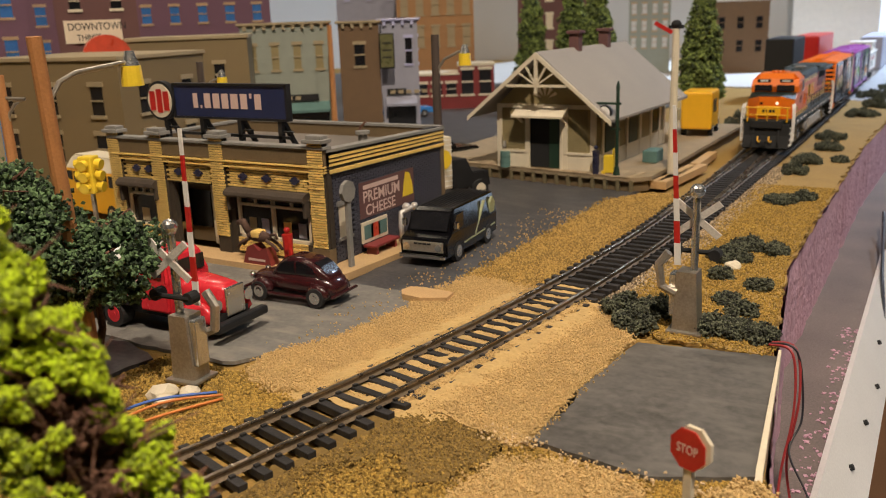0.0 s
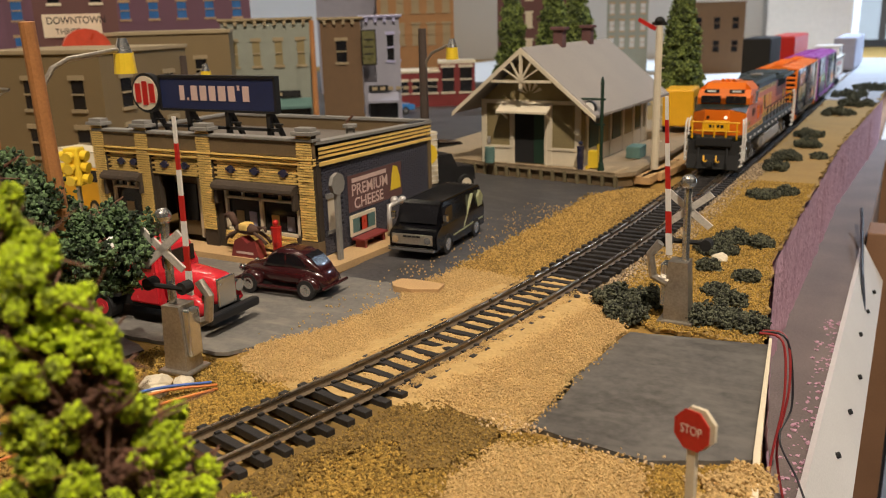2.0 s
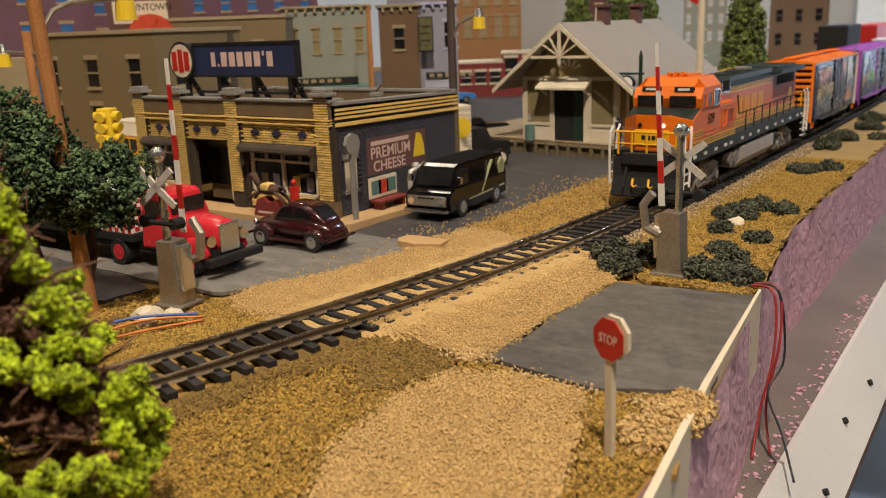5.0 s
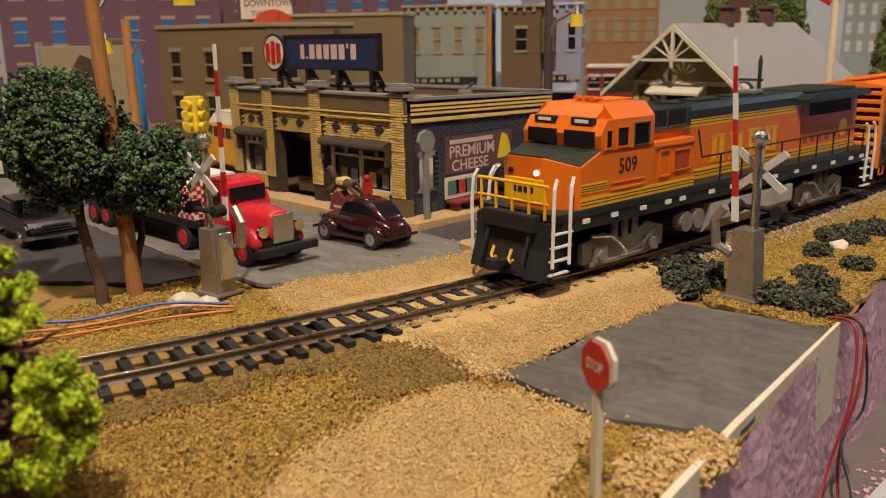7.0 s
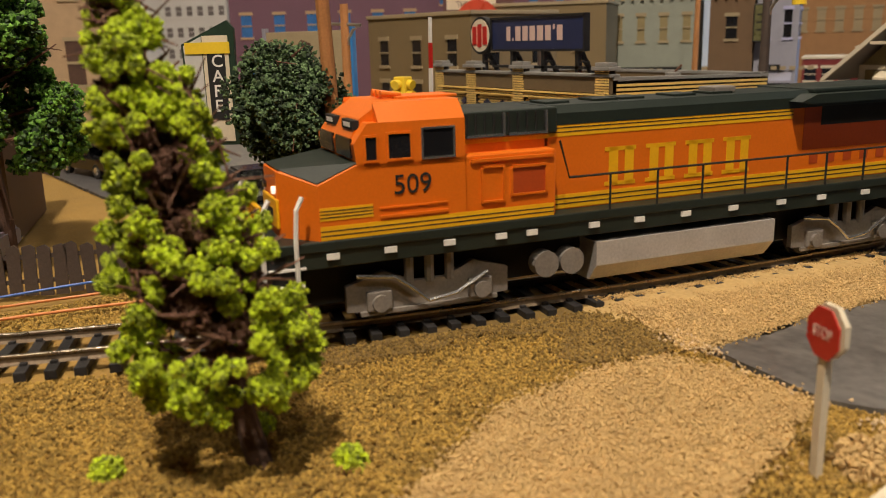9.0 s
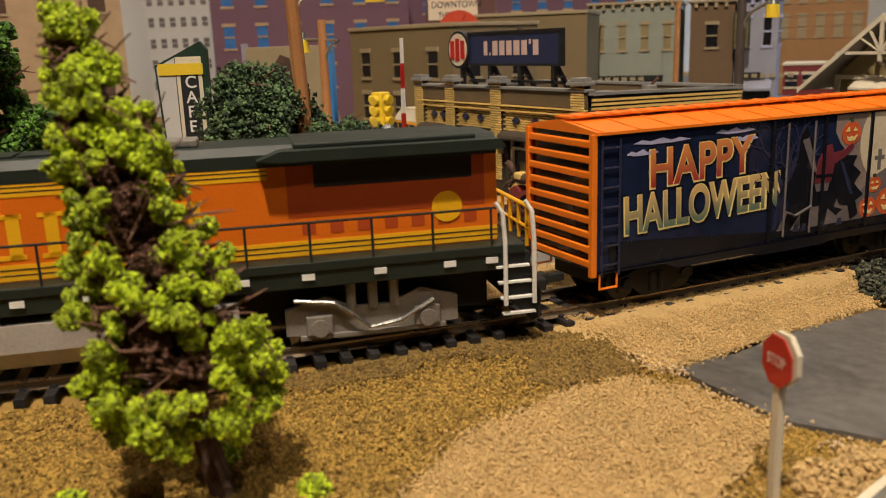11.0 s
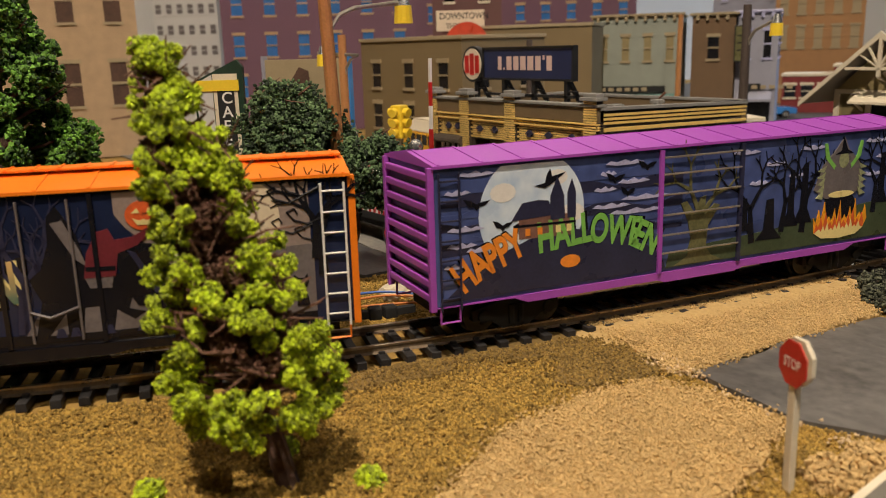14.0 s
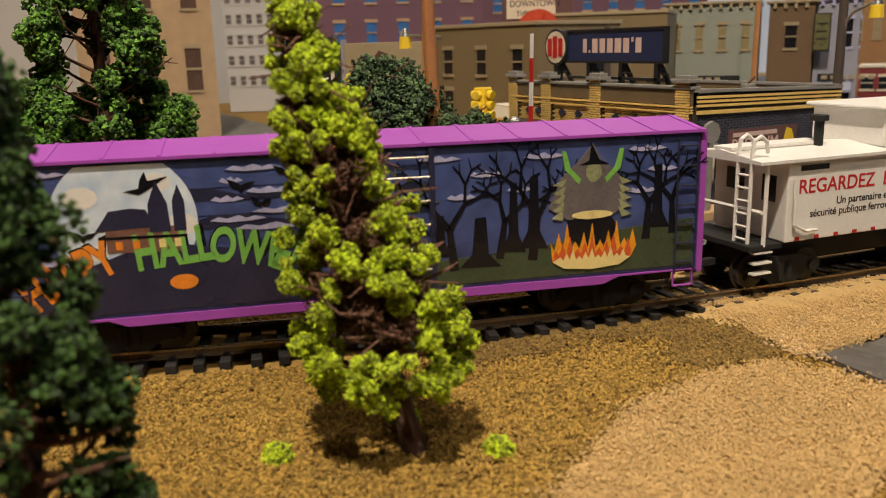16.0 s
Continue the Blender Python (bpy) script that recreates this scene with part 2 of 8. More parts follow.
M["maroon_cloth"] = mat("maroon_cloth", (0.14, 0.02, 0.03), 0.35, var=0.3, bump=0)
M["house_brown"] = mat("house_brown", (0.20, 0.10, 0.075), 0.35, var=0.3, sc=3, bump=0)
M["mauve_grey"] = mat("mauve_grey", (0.27, 0.21, 0.185), 0.3, var=0.2, sc=0.6, bump=0)
M["gate_paint"] = mat("gate_paint", (0.66, 0.62, 0.56), 0.45, 0.2, var=0.3, bump=0.05)
M["far_grey"] = mat("far_grey", (0.30, 0.31, 0.34), 0.7, var=0.3, sc=0.1)
M["happy_red"] = fade_mat("happy_red", (0.34, 0.03, 0.03), (0.66, 0.24, 0.07), 0.9)
M["happy_teal"] = fade_mat("happy_teal", (0.10, 0.17, 0.12), (0.62, 0.42, 0.17), 0.9)
# green_leaf at under half brightness: the near tree's shade is in the colour.
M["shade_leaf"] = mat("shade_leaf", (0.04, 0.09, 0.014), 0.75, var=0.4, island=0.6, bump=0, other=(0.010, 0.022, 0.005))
M["dark_leaf"] = mat("dark_leaf", (0.075, 0.125, 0.05), 0.85, var=0.5, island=0.7, bump=0, other=(0.012, 0.024, 0.010))
M["bush_leaf"] = mat("bush_leaf", (0.075, 0.08, 0.05), 0.9, var=0.5, island=0.8, bump=0, other=(0.02, 0.022, 0.015))
M["tan_wall"] = mat("tan_wall", (0.20, 0.145, 0.07), 0.75, var=0.12, sc=0.3)
M["tan_trim"] = mat("tan_trim", (0.34, 0.27, 0.16), 0.75, var=0.12)
M["grey_wall"] = mat("grey_wall", (0.27, 0.29, 0.24), 0.7, var=0.12)
M["lavender_wall"] = mat("lavender_wall", (0.30, 0.30, 0.36), 0.7, var=0.12)
M["brown_wall"] = mat("brown_wall", (0.15, 0.09, 0.045), 0.75, var=0.15)
M["red_brick_wall"] = mat("red_brick_wall", (0.13, 0.06, 0.055), 0.8, var=0.2, sc=0.4)
M["plum_wall"] = mat("plum_wall", (0.15, 0.075, 0.11), 0.8, var=0.15, sc=0.3)
M["orange_brick"] = mat("orange_brick", (0.36, 0.19, 0.08), 0.8, var=0.15)
M["stone_wall"] = mat("stone_wall", (0.42, 0.29, 0.17), 0.8, var=0.2)
M["blue_pane"] = mat("blue_pane", (0.05, 0.16, 0.42), 0.2, var=0.3, bump=0)
M["teal"] = mat("teal", (0.10, 0.19, 0.17), 0.7, var=0.2)
M["pale_wall"] = mat("pale_wall", (0.55, 0.54, 0.52), 0.8, var=0.05, sc=0.1)
M["car_blue"] = mat("car_blue", (0.05, 0.22, 0.55), 0.2, var=0.1, bump=0, coat=0.3)
M["bus_yellow"] = mat("bus_yellow", (0.80, 0.42, 0.02), 0.35, var=0.08, bump=0)
M["lamp_yellow"] = mat("lamp_yellow", (0.82, 0.58, 0.04), 0.35, var=0.08, bump=0)
M["chrome"] = mat("chrome", (0.75, 0.75, 0.74), 0.12, 1.0, var=0.05, bump=0)
M["tyre"] = mat("tyre", (0.015, 0.015, 0.015), 0.75, var=0.2, bump=0.05)
M["floor_grey"] = mat("floor_grey", (0.55, 0.57, 0.6), 0.35, var=0.2, sc=0.05, bump=0.02)
# Walls and ceiling kept nearly black so the room fills shadows less.
M["low_bounce_wall"] = mat("low_bounce_wall", (0.05, 0.05, 0.055), 0.85, var=0.05, sc=0.05)
M["cloth_pink"] = mat("cloth_pink", (0.75, 0.09, 0.17), 0.8, var=0.15)
M["wire_red"] = mat("wire_red", (0.30, 0.03, 0.03), 0.4, bump=0)
M["wire_black"] = mat("wire_black", (0.02, 0.02, 0.025), 0.4, bump=0)
M["wire_orange"] = mat("wire_orange", (0.62, 0.21, 0.05), 0.4, bump=0)
M["wire_blue"] = mat("wire_blue", (0.06, 0.14, 0.45), 0.4, bump=0)
M["daylight"] = mat("daylight", (0.72, 0.85, 1.0), 0.8, bump=0, emit=1.3)
M["lamp_glow"] = mat("lamp_glow", (1.0, 0.85, 0.62), 0.8, bump=0, emit=6.0)
M["headlight"] = mat("headlight", (1.0, 0.9, 0.7), 0.2, bump=0, emit=2.5)
M["glass"] = glass_mat("glass")


# ---- building helpers ----
def bx(bm, x0, x1, y0, y1, z0, z1, bev=0.0):
    vs = [bm.verts.new((x, y, z)) for z in (z0, z1) for x, y in ((x0, y0), (x1, y0), (x1, y1), (x0, y1))]
    fs = [bm.faces.new([vs[i] for i in q]) for q in ((3, 2, 1, 0), (4, 5, 6, 7), (0, 1, 5, 4), (1, 2, 6, 5), (2, 3, 7, 6), (3, 0, 4, 7))]
    if bev:
        es = list({e for f in fs for e in f.edges})
        bmesh.ops.bevel(bm, geom=es, offset=bev, segments=2, affect="EDGES", profile=0.5)
    return vs


def cyl(bm, a, b, r, r2=None, n=10):
    a, b = Vector(a), Vector(b)
    r2 = r if r2 is None else r2
    q = (b - a).to_track_quat("Z", "Y")
    rings = []
    for p, rr in ((a, r), (b, r2)):
        rings.append([bm.verts.new(p + q @ Vector((rr * math.cos(k * math.tau / n), rr * math.sin(k * math.tau / n), 0))) for k in range(n)])
    for k in range(n):
        bm.faces.new((rings[0][k], rings[0][(k + 1) % n], rings[1][(k + 1) % n], rings[1][k]))
    bm.faces.new(rings[0][::-1])
    bm.faces.new(rings[1])


def tube(bm, pts, r, n=6):
    """One bent round bar through the points."""
    pts = [Vector(p) for p in pts]
    rings = []
    for i, p in enumerate(pts):
        d = (pts[min(i + 1, len(pts) - 1)] - pts[max(i - 1, 0)]).normalized()
        q = d.to_track_quat("Z", "Y") if abs(d.z) < 0.9 else d.to_track_quat("Z", "X")
        ring_ = [p + q @ Vector((r * math.cos(k * math.tau / n), r * math.sin(k * math.tau / n), 0)) for k in range(n)]
        if rings:
            last = [v.co for v in rings[-1]]
            o = min(range(n), key=lambda s: sum((ring_[(k + s) % n] - last[k]).length for k in range(n)))
            ring_ = [ring_[(k + o) % n] for k in range(n)]
        rings.append([bm.verts.new(v) for v in ring_])
    for a, b in zip(rings, rings[1:]):
        for k in range(n):
            bm.faces.new((a[k], a[(k + 1) % n], b[(k + 1) % n], b[k]))
    bm.faces.new(rings[0][::-1])
    bm.faces.new(rings[-1])


def prism(bm, pts, d0, d1, axis="y"):
    """A polygon of (a, z) pushed from d0 to d1 along y (a is x) or along x (a is y), or of (x, y) along z."""
    place = {"y": lambda a, z, d: (a, d, z), "x": lambda a, z, d: (d, a, z), "z": lambda a, z, d: (a, z, d)}[axis]
    lo, hi = ([bm.verts.new(place(a, z, d)) for a, z in pts] for d in (d0, d1))
    k = len(pts)
    for i in range(k):
        bm.faces.new((lo[i], lo[(i + 1) % k], hi[(i + 1) % k], hi[i]))
    bm.faces.new(lo[::-1])
    bm.faces.new(hi)
    bmesh.ops.recalc_face_normals(bm, faces=bm.faces[:])


def ball(bm, p, r, sz=1.0, sub=2):
    m = Matrix.Translation(p) @ Matrix.Diagonal((1, 1, sz, 1))
    bmesh.ops.create_icosphere(bm, subdivisions=sub, radius=r, matrix=m)


def mesh_of(bm, name, smooth=False):
    bmesh.ops.scale(bm, vec=(U, U, U), verts=bm.verts[:])
    me = bpy.data.meshes.new(name)
    bm.to_mesh(me)
    bm.free()
    if smooth:
        me.polygons.foreach_set("use_smooth", [True] * len(me.polygons))
    return me


def part(name, bm, material, parent=None, label="", smooth=False, at=None):
    me = mesh_of(bm, name, smooth)
    me.materials.append(M[material])
    ob = new(name, me)
    ob.parent = parent
    if at is not None:
        ob.matrix_basis = at
    if label:
        ob["label"] = label
    return ob


def pieces(name, bm, material, parent, label="", at=None):
    """Each loose piece of the mesh as a part of its own."""
    left = set(bm.verts)
    groups = []
    while left:
        todo = [left.pop()]
        found = []
        while todo:
            w = todo.pop()
            found.append(w)
            for e in w.link_edges:
                o = e.other_vert(w)
                if o in left:
                    left.remove(o)
                    todo.append(o)
        groups.append(found)
    groups.sort(key=lambda g: tuple(round(c, 4) for c in min(v.co.to_tuple(4) for v in g)))
    for g in groups:
        b2 = bmesh.new()
        copy = {w: b2.verts.new(w.co) for w in g}
        for f in {f for w in g for f in w.link_faces}:
            b2.faces.new([copy[w] for w in f.verts])
        part(name, b2, material, parent, label, at=at)
    bm.free()


def box_part(name, parent, material, x0, x1, y0, y1, z0, z1, bev=0.0, label=""):
    bm = bmesh.new()
    bx(bm, x0, x1, y0, y1, z0, z1, bev)
    return part(name, bm, material, parent, label)


def up(x, y, z=0.0, rz=0.0, rx=0.0, ry=0.0):
    return pose(x * U, y * U, z * U, rx, ry, rz)


def thing(name, label, category, x=0, y=0, z=0, rz=0, group="", kind="", rx=0, ry=0):
    ob = new(name)
    ob.empty_display_size = 0.01
    ob.matrix_basis = up(x, y, z, rz, rx, ry)
    return tagged(ob, label, category, group, kind)


def solo(name, bm, material, label, category, x=0, y=0, z=0, rz=0, group="", kind="", smooth=False):
    ob = part(name, bm, material, None, smooth=smooth)
    ob.matrix_basis = up(x, y, z, rz)
    return tagged(ob, label, category, group, kind)


def raw(name, verts, faces, material, parent=None):
    me = bpy.data.meshes.new(name)
    me.from_pydata([tuple(v) for v in (np.asarray(verts) * U).tolist()], [], faces.tolist() if hasattr(faces, "tolist") else faces)
    me.materials.append(M[material])
    ob = new(name, me)
    ob.parent = parent
    return ob


OCTA_V = np.array([(1, 0, 0), (-1, 0, 0), (0, 1, 0), (0, -1, 0), (0, 0, 1), (0, 0, -1)], float)
OCTA_F = np.array([(0, 2, 4), (2, 1, 4), (1, 3, 4), (3, 0, 4), (2, 0, 5), (1, 2, 5), (3, 1, 5), (0, 3, 5)])


def chips(name, centres, sizes, material, parent=None, seed=1, flat=0.0):
    """Many small uneven grains, one island each."""
    rng = np.random.default_rng(seed)
    c, k = np.asarray(centres, float), len(centres)
    s = np.asarray(sizes, float).reshape(-1, 1, 1) * np.ones((k, 1, 1))
    q, _ = np.linalg.qr(rng.normal(size=(k, 3, 3)))
    v = OCTA_V[None] * rng.uniform(0.6, 1.35, (k, 6, 1))
    v = np.einsum("kij,kvj->kvi", q, v) * s
    if flat:
        v[:, :, 2] *= flat
    v = (v + c[:, None]).reshape(-1, 3)
    f = (OCTA_F[None] + 6 * np.arange(k)[:, None, None]).reshape(-1, 3)
    return raw(name, v, f, material, parent)


def foliage(name, centres, radii, per, grain, material, parent=None, seed=1):
    rng = np.random.default_rng(seed)
    c = np.repeat(np.asarray(centres, float), per, 0)
    r = np.repeat(np.asarray(radii, float), per)
    d = rng.normal(size=(len(c), 3))
    d /= np.linalg.norm(d, axis=1)[:, None]
    p = c + d * (r * rng.uniform(0.45, 1.0, len(c)))[:, None]
    return chips(name, p, grain * rng.uniform(0.6, 1.4, len(c)), material, parent, seed + 7)


def lettering(name, text, size, material, parent, at, label="", depth=0.004, squeeze=1.0, font_space=1.0, bold=0.015, split=False):
    """Words as thin raised letters: size is the height of a capital, at the pose of their baseline's start."""
    cu = bpy.data.curves.new(name, "FONT")
    cu.body, cu.size, cu.extrude, cu.space_character = text, size * U / 0.69, depth * U, font_space
    cu.offset = size * U * bold
    tmp = new(name, cu)
    me = bpy.data.meshes.new_from_object(tmp.evaluated_get(bpy.context.evaluated_depsgraph_get()))
    bpy.data.objects.remove(tmp)
    me.transform(Matrix.Diagonal((squeeze, 1, 1, 1)))
    if split:
        bm = bmesh.new()
        bm.from_mesh(me)
        bmesh.ops.remove_doubles(bm, verts=bm.verts[:], dist=1e-7)
        bmesh.ops.scale(bm, vec=(1 / U, 1 / U, 1 / U), verts=bm.verts[:])
        return pieces(name, bm, material, parent, label, at)
    me.materials.clear()
    me.materials.append(M[material])
    ob = new(name, me)
    ob.parent = parent
    ob.matrix_basis = at
    if label:
        ob["label"] = label
    return ob


def inside(p, poly):
    """Which of the points p lie in the polygon."""
    x, y = p[:, 0], p[:, 1]
    hit = np.zeros(len(p), bool)
    for (x0, y0), (x1, y1) in zip(poly, poly[1:] + poly[:1]):
        cross = (y0 > y) != (y1 > y)
        hit ^= cross & (x < (x1 - x0) * (y - y0) / (y1 - y0 + 1e-12) + x0)
    return hit


# ---- the layout's ground ----
def edge_x(y):
    """The layout's front edge."""
    return float(np.interp(y, (-60, -9, -1, 8, 40, 70, 200), (19.5, 18.4, 17.3, 16.25, 16.3, 17.6, 19)))


def zone(name, poly, z, material, label, category, wobble=0.12, seed=1, thick=0.12, kind="structure"):
    """A flat patch of ground with an uneven outline and a real edge."""
    rng = random.Random(seed)
    pts = []
    for (x0, y0), (x1, y1) in zip(poly, poly[1:] + poly[:1]):
        k = max(1, int(math.hypot(x1 - x0, y1 - y0) / 0.45)) if wobble else 1
        k = min(k, 60)
        for i in range(k):
            pts.append((x0 + (x1 - x0) * i / k + rng.uniform(-wobble, wobble), y0 + (y1 - y0) * i / k + rng.uniform(-wobble, wobble)))
    bm = bmesh.new()
    lo = [bm.verts.new((x, y, z - thick)) for x, y in pts]
    hi = [bm.verts.new((x, y, z)) for x, y in pts]
    for i in range(len(pts)):
        j = (i + 1) % len(pts)
        bm.faces.new((lo[i], lo[j], hi[j], hi[i]))
    top = bm.faces.new(hi)
    bmesh.ops.recalc_face_normals(bm, faces=bm.faces[:])
    if top.normal.z < 0:
        bmesh.ops.reverse_faces(bm, faces=bm.faces[:])
    return solo(name, bm, material, label, category, kind=kind)


def ground_sheet():
    ys = np.concatenate([np.arange(-60, 40, 0.8), np.arange(40, 201, 8.0)])
    ts = np.concatenate([np.linspace(0, 1, 56) ** 2])
    v, f = [], []
    for y in ys:
        e = edge_x(y) - 0.12 + 0.1 * noise.noise((0, y * 0.7, 3))
        for t in ts:
            x = e - t * (e + 190)
            near = -8 < x < 19 and -40 < y < 30
            z = 0.10 * noise.noise((x * 0.35, y * 0.35, 1)) + 0.06 * noise.noise((x * 1.3, y * 1.3, 5)) if near else 0.0
            v.append((x, y, z - 0.10))
    w = len(ts)
    for j in range(len(ys) - 1):
        for i in range(w - 1):
            a = j * w + i
            f.append((a, a + w, a + w + 1, a + 1))
    ob = raw("ground", v, f, "earth")
    ob.data.polygons.foreach_set("use_smooth", [True] * len(ob.data.polygons))
    return tagged(ob, "brown scenic turf over the layout's baseboard", "ground", kind="structure")


ground_sheet()
SAND_CROSSING = [(5.0, -1.0), (5.4, 1.6), (7.6, 1.4), (9.6, 0.9), (11.9, -0.2), (13.2, -2.2), (13.0, -5.8), (13.0, -8.2), (12.9, -9.7), (12.0, -9.4),
                 (10.6, -9.0), (8.6, -8.9), (7.2, -9.2), (5.4, -9.8), (4.0, -9.3), (3.6, -8.0), (4.7, -5.6), (5.2, -2.4)]
SAND_PATH = [(12.5, -12.2), (12.8, -10.5), (14.1, -9.9), (15.9, -9.9), (16.7, -12.2), (17.2, -13.7), (18.6, -17), (19.0, -30), (16.0, -30), (15.4, -20), (14.5, -17.5), (12.8, -14.6)]
BALLAST = [(5.3, 1.8), (5.6, 8.0), (5.7, 17.0), (7.2, 19.3), (8.9, 19.0), (9.0, 6.0), (8.8, 1.4)]
TURF = [(11.6, 0.0), (14.0, -1.5), (17.2, -1.4), (16.1, 7.5), (16.1, 40), (17.2, 68), (18, 120), (12.6, 120), (12.4, 40), (12.2, 12)]
DARK = [(8.3, -16.8), (8.3, -13.0), (8.8, -9.3), (11.0, -9.0), (12.4, -9.6), (12.2, -11.6), (11.4, -12.0), (10.4, -11.0), (9.4, -12.2), (9.0, -16.0)]
zone("sand_crossing", SAND_CROSSING, 0.10, "sand", "tan sand over the grade crossing", "sand", 0.22, 2)
zone("sand_path", SAND_PATH, 0.08, "sand", "tan sand path on the turf", "sand", 0.2, 3)
zone("ballast_verge", BALLAST, 0.09, "ballast", "ochre gravel between road and rails", "gravel", 0.2, 4)
zone("turf_strip", TURF, 0.07, "turf", "dry ochre turf along the layout's edge", "turf", 0.2, 5)
zone("dark_turf", DARK, 0.05, "dark_earth", "dark brown turf beside the track", "turf", 0.25, 6)
zone("verge_turf", [(12.9, -9.25), (16.0, -9.65), (18.15, -8.55), (18.6, -12.2), (16, -12.6), (12.6, -11)], -0.02, "earth", "brown turf along the road end", "turf", 0.15, 13)
zone("pavement", [(13.05, -9.3), (13.0, -6.0), (13.4, -2.2), (17.35, -1.6), (18.2, -8.6), (16.0, -9.7)], 0.10, "concrete", "smooth grey concrete road end at the crossing", "pavement", 0.03, 7)
zone("road", [(3.0, -8.8), (4.7, -5.6), (5.2, -2.1), (5.1, -0.9), (1.2, -0.85), (-14, -1.0), (-90, 2), (-90, -9), (-14, -8.6), (-1.2, -9.0)], 0.06, "old_road", "worn grey asphalt street", "road", 0.08, 8)
zone("road", [(5.05, -0.9), (5.5, 2.0), (5.7, 8.2), (5.8, 17.2), (6.5, 19.8), (-4, 22.5), (-4, 64), (-30, 130), (-80, 130), (-80, 70), (-20, 20), (-3, 14), (1.3, 10), (1.3, -0.8)], 0.045, "asphalt", "dark asphalt yard strewn with ballast crumbs", "road", 0.05, 9)
zone("road", [(-1.2, -9.05), (0.4, -9.6), (0.2, -11.0), (-3.0, -13.4), (-14, -15.6), (-40, -18), (-40, -8.8), (-14, -8.65)], 0.05, "asphalt", "dark asphalt parking strip", "road", 0.06, 10)


zone("plaster_yard", [(-60, 90), (0, 86), (5, 96), (7, 149), (-60, 149)], 0.06, "pale_wall", "bare white plaster ground beyond the town", "ground", 0.3, 11)
zone("grey_yard", [(11.6, 72), (17.2, 70), (19, 150), (8.5, 150), (9.5, 100)], 0.10, "far_grey", "grey unfinished ground beside the far track", "ground", 0.3, 12)


# ---- the track ----
TH_S = (-130, -30, -15, -6, 0, 6, 12, 18, 26, 40, 75, 110)
TH_D = (-90.5, -90.5, -91.0, -90.6, -91.0, -93.5, -95.6, -98.6, -103.5, -114.5, -124, -130)
SS = np.arange(-130, 110.1, 0.25)
TH = np.radians(np.interp(SS, TH_S, TH_D))
STEP = np.stack([np.cos(TH), np.sin(TH)], 1)
LINE = np.concatenate([[[0, 0]], np.cumsum((STEP[1:] + STEP[:-1]) / 2 * 0.25, 0)])
LINE = LINE - LINE[np.argmin(abs(SS))] + (10.41, 13.52)


def on_line(s):
    return Vector((np.interp(s, SS, LINE[:, 0]), np.interp(s, SS, LINE[:, 1]), 0)), float(np.interp(s, SS, TH))


RAIL_Z = 0.42
GAUGE = 0.765


def rail(track, side, s0, s1):
    """A rail of its real section: foot, web and a bright head."""
    for name, material, sec in (("rail_foot", "rail", ((-0.12, 0.20), (0.12, 0.20), (0.035, 0.25), (0.035, 0.36), (-0.035, 0.36), (-0.035, 0.25))),
                                ("rail_head", "rail_top", ((-0.055, 0.355), (0.055, 0.355), (0.055, 0.405), (0.035, 0.42), (-0.035, 0.42), (-0.055, 0.405)))):
        v, f, k = [], [], len(sec)
        for s in np.arange(s0, s1 + 0.01, 1.0):
            p, a = on_line(s)
            n = Vector((-math.sin(a), math.cos(a), 0))
            for o, z in sec:
                q = p + n * (side * GAUGE + o)
                v.append((q.x, q.y, z))
        for j in range(len(v) // k - 1):
            for i in range(k):
                f.append((j * k + i, j * k + (i + 1) % k, (j + 1) * k + (i + 1) % k, (j + 1) * k + i))
        raw(name, v, f, material, track)


def tie_mesh():
    bm = bmesh.new()
    bx(bm, -0.125, 0.125, -1.36, 1.36, 0.0, 0.21, 0.02)
    for s in (-GAUGE, GAUGE):
        for o in (-0.15, 0.15):
            bx(bm, -0.07, 0.07, s + o - 0.05, s + o + 0.05, 0.205, 0.27)
    me = mesh_of(bm, "tie")
    me.materials.append(M["tie"])
    return me


def build_track():
    track = thing("railway_track", "main line with dark ties and steel rails, half buried in sand", "track", kind="structure")
    for side in (-1, 1):
        rail(track, side, -100, 60)
    me = tie_mesh()
    s = -58.0
    while s < 56:
        p, a = on_line(s)
        ob = new("tie", me)
        ob.parent = track
        ob.matrix_basis = up(p.x, p.y, 0.0, math.degrees(a) + random.uniform(-2, 2))
        s += 0.62
    return track


build_track()


def sand_bank(side, s0, s1, seed):
    """Sand heaped from the rail's foot over the ends of the ties, running out to the flat."""
    v, f = [], []
    offs = (0.92, 1.0, 1.1, 1.25, 1.4, 1.6, 1.85, 2.2, 2.6)
    rise = (0.20, 0.215, 0.22, 0.212, 0.2, 0.18, 0.155, 0.125, 0.06)
    ss = np.arange(s0, s1, 0.12)
    for s in ss:
        p, a = on_line(s)
        n = Vector((-math.sin(a), math.cos(a), 0))
        fade = min(1.0, (s - s0) / 1.5, (s1 - s) / 1.5)
        for o, z in zip(offs, rise):
            q = p + n * side * (o + 0.08 * noise.noise((s, seed, o)))
            lump = 0.05 * noise.noise((s * 1.6, o * 2.2, seed)) + 0.03 * noise.noise((s * 5, o * 5, seed))
            v.append((q.x, q.y, 0.02 + (z - 0.02) * fade + lump * (0.3 if o > 2 else 1)))
    w = len(offs)
    for j in range(len(ss) - 1):
        for i in range(w - 1):
            q = (j * w + i, j * w + i + 1, (j + 1) * w + i + 1, (j + 1) * w + i)
            f.append(q if side < 0 else q[::-1])
    ob = raw("sand_bank", v, f, "sand")
    ob.data.polygons.foreach_set("use_smooth", [True] * len(ob.data.polygons))
    tagged(ob, "tan sand heaped over the ends of the ties", "sand", kind="structure")


